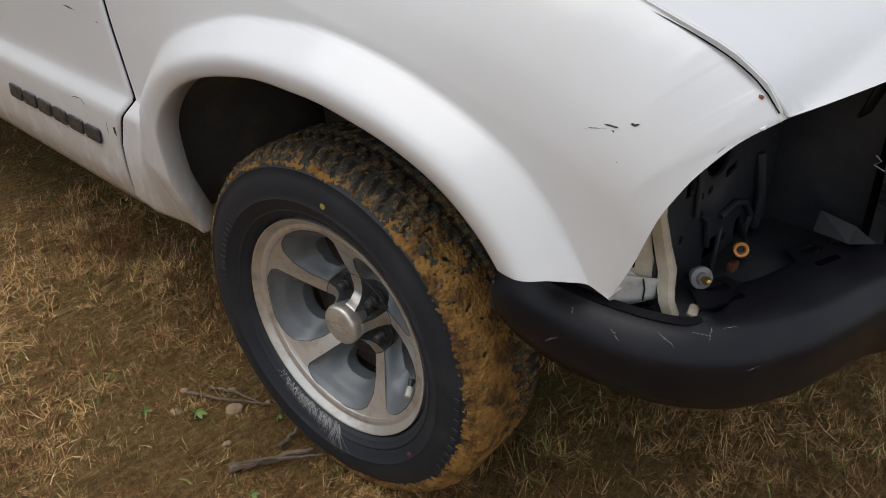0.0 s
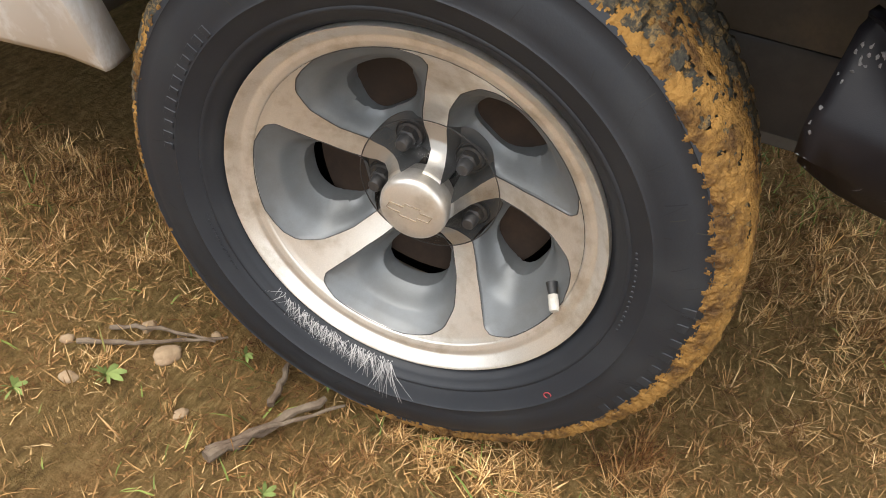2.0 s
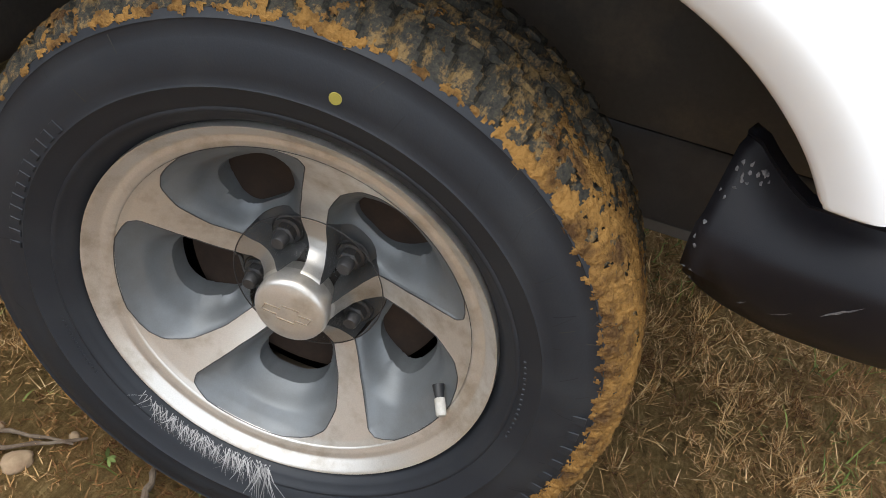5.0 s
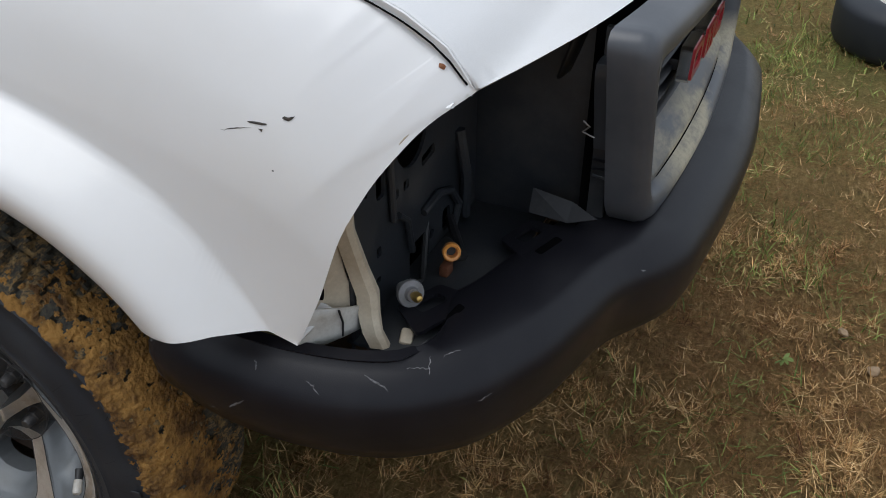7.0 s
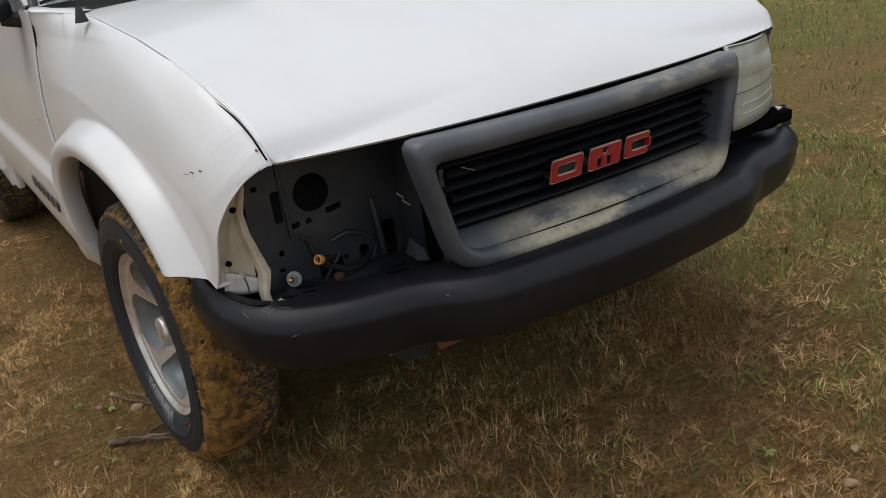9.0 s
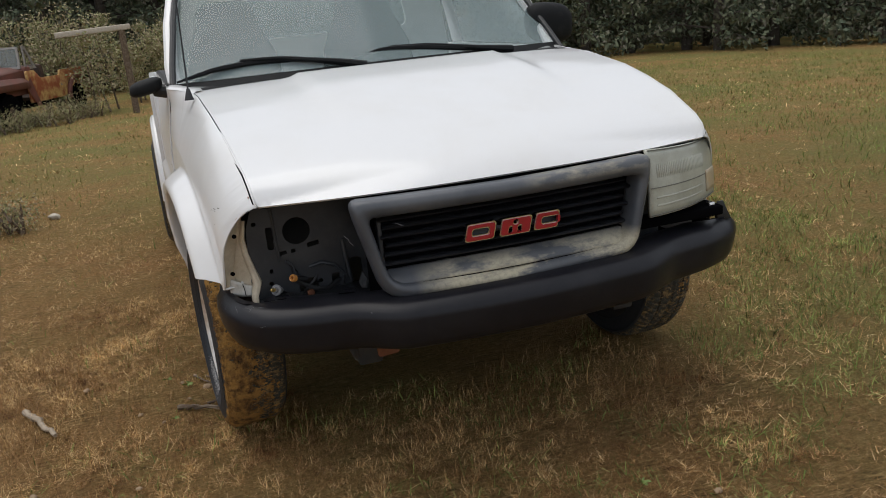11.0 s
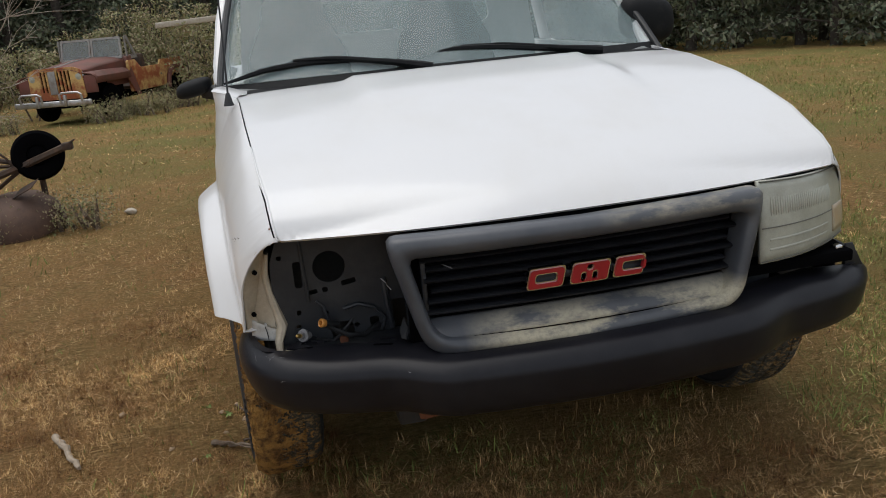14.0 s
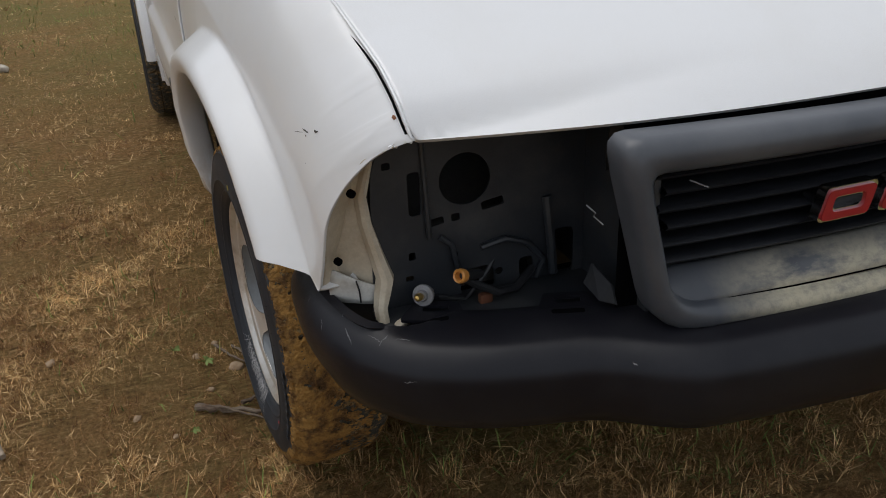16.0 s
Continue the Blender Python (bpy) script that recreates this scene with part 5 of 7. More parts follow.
for a0, a1, r, n, h in ((-32, 2, 0.288, 9, 0.020), (-10, 14, 0.238, 16, 0.004), (140, 175, 0.262, 12, 0.012), (196, 214, 0.238, 14, 0.004)):
    for a in np.linspace(a0, a1, n):
        wdt = r * radians(abs(a1 - a0) / n) * 0.55
        part("sidewall_bar", moved(box(0, 0, 0, wdt, 0.0016, h * (0.8 + 0.3 * rng.random()), 0.0006, 1), pose(r * math.cos(radians(a)), on_wall(r), r * math.sin(radians(a)), 0, 90 - a, 0)), M_RUBBER, front_right)


# ---- arch liners, underbody ----
def liner(sign, xc=AX):
    rows = []
    for a in np.radians(np.linspace(13, 172, 72)):
        ri = float(np.interp(math.degrees(a), ARCH[:, 0], ARCH[:, 1], left=0.5, right=0.43)) + 0.012
        rows.append([(xc + 0.012 + ri * math.cos(a), YC + sign * o, 0.345 + ri * math.sin(a)) for o in ((0.800, 0.76, 0.62, 0.5, 0.42) if a > 0.60 else (0.72, 0.70, 0.62, 0.5, 0.42))])
    return grid(np.array(rows))


for sg in (-1, 1):
    solid(part("wheel_arch_liner", liner(sg), M_LINER, truck, "dusty black wheel arch liner"), 0.004, 1)
    part("inner_fender", box(-0.03, YC + sg * 0.42, 0.60, 1.0, 0.02, 0.55, 0.004), M_LINER, truck)
    part("arch_rear_wall", box(-0.50, YC + sg * 0.60, 0.66, 0.02, 0.36, 0.42, 0.004), M_LINER, truck)
# plain black boxes, added to block light and darken the underside
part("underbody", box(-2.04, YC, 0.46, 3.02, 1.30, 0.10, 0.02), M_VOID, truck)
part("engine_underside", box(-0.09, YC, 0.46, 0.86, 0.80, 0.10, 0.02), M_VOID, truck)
for sg in (-1, 1):
    part("frame_rail", box(-1.5, YC + sg * 0.40, 0.40, 4.1, 0.07, 0.12, 0.01), M_DARK, truck)
    part("control_arm", tube([(AX, YC + sg * 0.40, 0.30), (AX, YC + sg * 0.62, 0.27)], [0.03, 0.022], 10), M_DARK, truck)
part("crossmember", box(0.25, YC, 0.34, 0.25, 0.8, 0.08, 0.02), M_DARK, truck)
# black box added to fill the dark hollow behind the bumper
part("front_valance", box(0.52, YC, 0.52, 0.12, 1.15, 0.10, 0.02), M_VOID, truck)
part("rear_axle", tube([(AX - 2.75, -0.66, AZ), (AX - 2.75, -0.1, AZ), (AX - 2.75, 0.1, AZ), (AX - 2.75, 0.64, AZ)], [0.045, 0.04, 0.04, 0.045], 12), M_DARK, truck)
part("tow_tab", moved(prism(round_poly([(-0.028, 0), (0.030, 0.008), (0.034, 0.07), (-0.034, 0.07)], 0.008, 3), 0, 0.008, 0.001), Matrix.Translation((0.630, -0.377, 0.392)) @ pose(0, 0, 0, 90, 0, 80)), M_RUST, truck, "rusty plate below the bumper")
part("rocker_rust", tube([*[fuller_in_view(p) for p in ((-1.75, YC - 0.765, 0.345), (-1.2, YC - 0.768, 0.343), (-0.72, YC - 0.765, 0.345), (-0.47, YC - 0.762, 0.356))]], [0.007, 0.007, 0.006, 0.002], 8), M_CREAM, truck, "dirty lower sill seam")

# ---- cab ----
M_MATT = worn("matt_black_plastic", (0.010, 0.011, 0.012), (0.022, 0.022, 0.022), 25, 0.5, 0.8, 0.7, fine=300, relief=0.15, spec=0.2)


def quad_panel(p, n=2, m=2):
    a, b, c, d = (np.array(q, float) for q in p)
    return grid(np.array([[a * (1 - u) * (1 - v) + b * u * (1 - v) + c * u * v + d * (1 - u) * v for u in np.linspace(0, 1, n)] for v in np.linspace(0, 1, m)]))


def windscreen(lift=0.0, inset=0.0):
    rows = []
    for u in np.linspace(-1, 1, 25):
        row = []
        for v in np.linspace(0, 1, 9):
            half = 0.775 - 0.10 * v - inset
            x = -0.395 - 0.18 * abs(u) ** 2.2 * (1 - 0.3 * v) - 0.60 * v + lift
            z = 1.075 + 0.455 * v + 0.012 * (1 - u * u)
            row.append((x, YC + u * half, z))
        rows.append(row)
    return grid(np.array(rows))


glass = part("windscreen", flip(windscreen()), M_GLASS, truck, "greenish windscreen")
glass.visible_shadow = False
band = np.array(windscreen(0.004)[0]).reshape(25, 9, 3)
low = np.stack([band[:, 0], band[:, 0] * 0.62 + band[:, 1] * 0.38], 1)
part("glass_border", flip(grid(low)), M_MATT, truck, "black band along the lower glass")
for sg in (-1, 1):
    part("a_pillar", tube([(-0.60, YC + sg * 0.768, 1.06), (-0.70, YC + sg * 0.772, 1.15), (-0.87, YC + sg * 0.748, 1.30), (-1.10, YC + sg * 0.690, 1.50), (-1.16, YC + sg * 0.66, 1.55)], [0.026, 0.026, 0.026, 0.026, 0.028], 10), M_PAINT, truck)
    part("pillar_trim", tube([(-0.545, YC + sg * 0.785, 1.06), (-0.66, YC + sg * 0.768, 1.16), (-0.83, YC + sg * 0.735, 1.31), (-1.06, YC + sg * 0.682, 1.50), (-1.10, YC + sg * 0.672, 1.54)], 0.012, 8), M_BLACK, truck)
    part("b_pillar", quad_panel([(-1.70, YC + sg * 0.770, 1.085), (-1.88, YC + sg * 0.770, 1.085), (-1.82, YC + sg * 0.66, 1.55), (-1.66, YC + sg * 0.66, 1.55)], 2, 6), M_PAINT, truck)
    solid(part("side_window", quad_panel([(-0.68, YC + sg * 0.765, 1.09), (-1.70, YC + sg * 0.765, 1.09), (-1.66, YC + sg * 0.665, 1.53), (-1.16, YC + sg * 0.67, 1.53)], 4, 4), M_GLASS, truck), 0.004, 0).visible_shadow = False


def roof():
    rows = []
    for u in np.linspace(-1, 1, 21):
        rows.append([(x, YC + u * (0.68 + 0.005 * t), 1.535 + 0.045 * math.sqrt(max(0, 1 - abs(u) ** 3)) * math.sin(0.25 + 2.5 * t)) for t, x in zip(np.linspace(0, 1, 12), np.linspace(-1.03, -1.86, 12))])
    return flip(grid(np.array(rows)))


solid(part("roof", roof(), M_PAINT, truck), 0.02, -1)
back_wall = plate_with_holes([(-0.74, 0.45), (0.72, 0.45), (0.72, 1.08), (0.66, 1.56), (-0.68, 1.56), (-0.74, 1.08)], [round_poly([(-0.52, 1.20), (0.50, 1.20), (0.46, 1.40), (-0.48, 1.40)], 0.05, 6)], 0.02)
part("cab_back", moved(back_wall, Matrix.Translation((-1.84, 0, 0)) @ TO_FRONT), M_TRIM, truck, smooth=False)
rearglass = part("rear_window", box(-1.85, YC, 1.315, 0.004, 0.98, 0.32, 0), M_GLASS, truck)
rearglass.visible_shadow = False
part("dashboard", grid(np.array([[(x, y, z) for x, z in ((-0.40, 1.06), (-0.55, 1.085), (-0.80, 1.075), (-0.88, 1.04), (-0.90, 0.90))] for y in np.linspace(-0.73, 0.71, 6)])), M_SEAT, truck, "grey dashboard")
part("cab_floor", box(-1.25, YC, 0.52, 1.25, 1.40, 0.03, 0.01), M_SEAT, truck)
def seat_back(y):
    """A tall back that narrows into its headrest."""
    rows = []
    for z, hw, d in ((0.72, 0.235, 0.060), (0.80, 0.245, 0.070), (1.00, 0.240, 0.070), (1.14, 0.220, 0.062), (1.22, 0.180, 0.052), (1.28, 0.150, 0.048), (1.35, 0.138, 0.045), (1.385, 0.118, 0.036), (1.400, 0.085, 0.020)):
        rows.append([(-1.58 - 0.10 * (z - 0.7) + d * math.copysign(abs(math.cos(a)) ** 0.6, math.cos(a)), y + hw * math.copysign(abs(math.sin(a)) ** 0.6, math.sin(a)), z) for a in np.linspace(0, 2 * math.pi, 28, endpoint=False)])
    v, f = grid(np.array(rows), close_v=True)
    return v, f + [tuple(range(len(v) - 28, len(v)))]


for y in (-0.475, 0.205):
    seat = part("seat_back", seat_back(y), M_CLOTH, truck, "grey cloth seat with tall back")
    part("seat_cushion", box(-1.30, y, 0.76, 0.50, 0.50, 0.16, 0.05, 4), M_CLOTH, seat)


def wing_top():
    """The wing's upper edge rolled in to the foot of the windscreen."""
    rows = []
    for x in np.linspace(-0.30, -0.66, 16):
        z = float(seam_z(x))
        p = fuller_in_view((x, YC - float(side_out(x, z)), z))
        rows.append([p, (p[0] - 0.004, p[1] + 0.010, p[2] + 0.006), (p[0] - 0.012, p[1] + 0.030, p[2] + 0.006), (p[0] - 0.03, min(p[1] + 0.085, -0.70), 1.083)])
    return grid(np.array(rows))


def belt_strip():
    rows = []
    for x in np.linspace(-0.71, -2.10, 12):
        p = fuller_in_view((x, YC - float(side_out(-0.66, 1.085)), 1.083))
        rows.append([p, (p[0], p[1] + 0.012, p[2] + 0.012), (p[0], -0.775, 1.10), (p[0], -0.755, 1.09)])
    return grid(np.array(rows))


part("wing_top", wing_top(), M_PAINT, truck)
part("belt_moulding", belt_strip(), M_BLACK, truck, "black strip below the side window")


def cowl():
    rows = []
    for u in np.linspace(-1, 1, 25):
        xr = -0.275 + 0.07 * u * u
        xs = -0.385 - 0.18 * abs(u) ** 2.2
        rows.append([(xr + 0.03, YC + u * 0.690, 1.068 - 0.022 * u * u), (xr - 0.01, YC + u * 0.695, 1.074 - 0.016 * u * u), ((xr + xs) / 2, YC + u * 0.715, 1.078), (xs - 0.02, YC + u * 0.73, 1.080)])
    return flip(grid(np.array(rows)))


solid(part("cowl_panel", cowl(), M_MATT, truck, "black cowl panel"), 0.006, -1)
for y in (-0.276, 0.218):
    part("washer_nozzle", box(-0.236, y, 1.0865, 0.016, 0.026, 0.010, 0.003), M_BLACK, truck)
# wipers
for arm_pts, blade_pts in (([(-0.40, -0.10, 1.10), (-0.43, -0.21, 1.125), (-0.50, -0.40, 1.155), (-0.545, -0.54, 1.158)], [(-0.575, -0.774, 1.104), (-0.558, -0.636, 1.136), (-0.535, -0.50, 1.148), (-0.49, -0.34, 1.145), (-0.455, -0.23, 1.128)]),
                           ([(-0.43, 0.50, 1.095), (-0.45, 0.36, 1.115), (-0.47, 0.17, 1.145), (-0.485, 0.02, 1.152)], [(-0.475, -0.14, 1.128), (-0.475, 0.0, 1.148), (-0.465, 0.14, 1.140), (-0.455, 0.28, 1.122), (-0.455, 0.42, 1.105)])):
    pts = resample_open(arm_pts, 12)
    arm = part("wiper_arm", tube([tuple(p) for p in pts], [0.016, 0.015, 0.013, 0.011, 0.010, 0.009, 0.009, 0.008, 0.008, 0.007, 0.007, 0.006], 8), M_MATT, truck)
    part("wiper_blade", tube([tuple(p) for p in resample_open(blade_pts, 14)], [0.004, 0.006, 0.008, 0.009, 0.010, 0.010, 0.010, 0.010, 0.010, 0.010, 0.009, 0.008, 0.006, 0.004], 6), M_MATT, arm)
# aerial
base = np.array((-0.194, -0.752, 1.066))
mast = part("aerial_base", tube([base, base + (0, 0, 0.012), base + (-0.006, 0.001, 0.035)], [0.016, 0.012, 0.006], 12), M_BLACK, truck)
part("aerial_mast", tube([base + (-0.006, 0.001, 0.035), base + (-0.06, 0.012, 0.26), base + (-0.16, 0.028, 0.80)], [0.003, 0.0025, 0.0016], 6), M_BLACK, mast)


def mirror(sign, cy, cz, ry, rz):
    m = thing("door_mirror", "", "")
    m.parent = truck
    tagged(m, "black plastic door mirror")
    bm = bmesh.new()
    bmesh.ops.create_uvsphere(bm, u_segments=24, v_segments=14, radius=1)
    for v in bm.verts:
        c = v.co
        c.x = math.copysign(abs(c.x) ** 0.8, c.x)
        c.y = math.copysign(abs(c.y) ** 0.7, c.y)
        c.z = math.copysign(abs(c.z) ** 0.7, c.z)
        v.co = Vector((-0.76 + 0.075 * c.x * (1 if c.x > 0 else 0.5), YC + sign * (cy + ry * c.y * sign), cz + rz * c.z - 0.012 * c.y * sign))
    part("shell", bm, M_MATT, m)
    part("stalk", tube([(-0.72, YC + sign * 0.76, cz - 0.03), (-0.75, YC + sign * (cy - 0.03), cz - 0.015)], [0.030, 0.024], 10), M_BLACK, m)
    return m


mirror(-1, 0.875, 1.090, 0.062, 0.030)
mirror(1, 0.825, 1.171, 0.108, 0.086)

# ---- cargo bed ----
def bed_side(sign):
    out = [(-1.90, 0.36), (AX - 2.75 + 0.46, 0.36)]
    out += [(AX - 2.75 + 0.44 * math.cos(a), 0.36 + 0.40 * math.sin(a)) for a in np.linspace(0.05, math.pi - 0.05, 24)]
    out += [(AX - 2.75 - 0.46, 0.36), (-3.72, 0.40), (-3.72, 1.02), (-1.90, 1.02)]
    v, f = prism(out, 0, 0.03, 0.0)
    m = Matrix(((1, 0, 0, 0), (0, 0, 1, YC + (-0.875 if sign < 0 else 0.795)), (0, 1, 0, 0), (0, 0, 0, 1)))
    return moved((v, f), m)


for sg in (-1, 1):
    part("bed_side", bed_side(sg), M_PAINT, truck, smooth=False)
    arc = [(AX - 2.75 + 0.455 * math.cos(a), YC + (-0.885 if sg < 0 else 0.835), 0.36 + 0.415 * math.sin(a)) for a in np.linspace(-0.02, math.pi + 0.02, 30)]
    part("rear_arch_flare", tube(arc, 0.032, 10), M_PAINT, truck)
    part("cab_corner", box(-1.85, YC + (-0.850 if sg < 0 else 0.815), 0.72, 0.10, 0.03, 0.72, 0.01), M_PAINT, truck)
part("bed_front", box(-1.92, YC - 0.05, 0.75, 0.03, 1.66, 0.54, 0.005), M_PAINT, truck)
part("bed_floor", box(-2.81, YC - 0.05, 0.60, 1.78, 1.66, 0.03, 0.005), M_PAINT_LOW, truck)
part("tailgate", box(-3.72, YC - 0.05, 0.72, 0.04, 1.66, 0.60, 0.01), M_PAINT, truck)

# name badge on the door: six plain dark bars
for k in range(6):
    x = -1.250 + 0.482 * (k + 0.5) / 6
    out = float(side_out(-0.7, 0.49)) + 0.022
    bx, by, bz = fuller_in_view((x, YC - out - 0.001, 0.493))
    part("badge_bar", moved(prism(round_poly([(-0.033, -0.016), (0.028, -0.016), (0.033, 0.016), (-0.028, 0.016)], 0.006, 3), 0, 0.005, 0.001), Matrix(((1, 0, 0, bx), (0, 0, -1, by), (0, 1, 0, bz), (0, 0, 0, 1)))), M_BADGE, truck)
# paint chips, scratches and scuffs that follow the skin they sit on
def chip(skin, p, pts, mat, name="paint_chip"):
    """A small flake: outline in metres along the skin, x ahead and z up."""
    loc, nrm = onto(skin, p)
    u = (Vector((1, 0, 0)) - nrm * nrm.x).normalized()
    v = nrm.cross(u)
    v = v if v.z > 0 else -v
    V = [tuple(loc + nrm * 0.0006)] + [tuple(onto(skin, loc + u * a * 0.75 + v * b * 0.6, 0.0006)[0]) for a, b in pts]
    n = len(pts)
    part(name, (V, [(0, 1 + i, 1 + (i + 1) % n) for i in range(n)]), mat, truck, smooth=False)


def scratch(skin, a, b, width, mat, name="scratch", n=10, wobble=0.0006, seed=1):
    rng = np.random.default_rng(seed)
    V = []
    for i in range(n):
        t = i / (n - 1)
        q = Vector(a).lerp(Vector(b), t)
        loc, nrm = onto(skin, q, 0.0005)
        d = (Vector(b) - Vector(a)).normalized()
        s = nrm.cross(d).normalized()
        w = width * (0.25 + 0.75 * rng.random()) * math.sin(math.pi * (0.08 + 0.84 * t)) * 0.5
        off = rng.normal(0, wobble)
        V += [tuple(loc + s * (off - w)), tuple(loc + s * (off + w))]
    part(name, (V, [(2 * i, 2 * i + 1, 2 * i + 3, 2 * i + 2) for i in range(n - 1)]), mat, truck, smooth=False)


M_CHIP = worn("bare_dark_chip", (0.03, 0.028, 0.027), (0.08, 0.06, 0.045), 200, 0.45, 0.7, 0.7)
M_SCUFF = worn("pale_plastic_scuff", (0.20, 0.20, 0.21), (0.07, 0.07, 0.075), 300, 0.42, 0.62, 0.7)
chip(WING_SKIN, (0.486, -0.765, 0.840), [(-0.006, 0.000), (-0.003, 0.003), (0.001, 0.002), (0.008, 0.005), (0.006, 0.001), (0.002, -0.003), (-0.003, -0.002)], M_CHIP)
chip(WING_SKIN, (0.461, -0.773, 0.834), [(-0.013, 0.0008), (-0.004, 0.0022), (0.009, 0.0016), (0.011, -0.0006), (0.004, -0.0016), (-0.009, -0.0012)], M_CHIP)
chip(WING_SKIN, (0.463, -0.773, 0.829), [(-0.003, 0.001), (0.003, 0.001), (0.002, -0.003)], M_CHIP)
scratch(WING_SKIN, (0.428, -0.778, 0.824), (0.455, -0.774, 0.830), 0.0012, M_CHIP)
chip(WING_SKIN, (0.5905, -0.682, 0.875), [(-0.004, 0.003), (0.001, 0.004), (0.005, 0.002), (0.004, -0.004), (-0.003, -0.003)], M_RUST, "rust_spot")
chip(WING_SKIN, (0.470, -0.757, 0.790), [(-0.001, 0.001), (0.001, 0.001), (0.0012, -0.0016), (-0.0006, -0.001)], M_CHIP)
for k, (a, b, w) in enumerate((((0.4258, -0.793, 0.541), (0.402, -0.791, 0.520), 0.0030), ((0.3835, -0.787, 0.5137), (0.368, -0.786, 0.500), 0.0022), ((0.432, -0.776, 0.582), (0.435, -0.779, 0.573), 0.0035),
                              ((0.4883, -0.7724, 0.5736), (0.503, -0.775, 0.563), 0.0020), ((0.5401, -0.7514, 0.5822), (0.5643, -0.7495, 0.5695), 0.0022), ((0.5739, -0.7278, 0.5863), (0.5934, -0.7158, 0.5834), 0.0018),
                              ((0.5883, -0.7061, 0.5897), (0.5935, -0.7209, 0.5784), 0.0020), ((0.485, -0.752, 0.594), (0.520, -0.748, 0.590), 0.0020), ((0.55, -0.715, 0.592), (0.578, -0.705, 0.590), 0.0016),
                              ((0.560, -0.690, 0.592), (0.572, -0.684, 0.592), 0.0030), ((0.35, -0.786, 0.505), (0.343, -0.785, 0.495), 0.0016), ((0.736, -0.435, 0.563), (0.740, -0.430, 0.560), 0.003),
                              ((0.64, -0.705, 0.545), (0.652, -0.69, 0.548), 0.002), ((0.60, -0.70, 0.590), (0.612, -0.683, 0.590), 0.0014))):
    scratch(BUMPER_SKIN, a, b, w, M_SCUFF, seed=k)
rng = np.random.default_rng(77)
for k in range(26):
    # worn upper corner and rear edge of the bumper's end
    t = rng.random()
    x, z = (0.300 + 0.03 * rng.random(), 0.622 - 0.022 * rng.random()) if k % 2 else (0.293 + 0.012 * rng.random(), 0.49 + 0.12 * t)
    chip(BUMPER_SKIN, (x, -0.775, z), [(math.cos(q) * 0.0022 * rng.uniform(0.3, 1.3), math.sin(q) * 0.005 * rng.uniform(0.3, 1.2)) for q in np.linspace(0, 6.28, 7)[:-1]], M_SCUFF, "scuff")
DOOR_SKIN = [o for o in truck.children if o.name.startswith("door") and "gap" not in o.name][0]
DOOR_SKIN = BVHTree.FromPolygons([v.co for v in DOOR_SKIN.data.vertices], [tuple(p.vertices) for p in DOOR_SKIN.data.polygons])
scratch(DOOR_SKIN, fuller_in_view((-0.861, -0.797, 0.759)), fuller_in_view((-0.807, -0.797, 0.755)), 0.004, M_CHIP)
scratch(DOOR_SKIN, fuller_in_view((-0.722, -0.797, 0.748)), fuller_in_view((-0.709, -0.797, 0.745)), 0.003, M_CHIP)
scratch(DOOR_SKIN, fuller_in_view((-0.881, -0.817, 0.560)), fuller_in_view((-0.835, -0.817, 0.566)), 0.003, M_CHIP, seed=3)
scratch(DOOR_SKIN, fuller_in_view((-0.835, -0.817, 0.566)), fuller_in_view((-0.823, -0.817, 0.552)), 0.003, M_CHIP, seed=4)
scratch(DOOR_SKIN, fuller_in_view((-0.735, -0.817, 0.540)), fuller_in_view((-0.738, -0.817, 0.505)), 0.003, M_CHIP, seed=5)
chip(DOOR_SKIN, fuller_in_view((-0.704, -0.817, 0.525)), [(-0.006, 0.012), (0.006, 0.016), (0.007, -0.016), (-0.004, -0.008)], M_CHIP)

# ---- grass, straw and litter on the ground ----
def field(x, y, scale, seed):
    """Smooth value noise for arrays, 0 to 1."""
    rng = np.random.default_rng(seed)
    T = rng.random((64, 64))
    u, v = np.asarray(x) * scale + 1000.0, np.asarray(y) * scale + 1000.0
    i, j = np.floor(u).astype(int), np.floor(v).astype(int)
    f, g = smooth01(u - i), smooth01(v - j)
    a, b, c, d = T[i % 64, j % 64], T[(i + 1) % 64, j % 64], T[i % 64, (j + 1) % 64], T[(i + 1) % 64, (j + 1) % 64]
    return (a * (1 - f) + b * f) * (1 - g) + (c * (1 - f) + d * f) * g


def patchy(x, y, seed):
    return 0.55 * field(x, y, 1.1, seed) + 0.30 * field(x, y, 3.3, seed + 1) + 0.15 * field(x, y, 11, seed + 2)


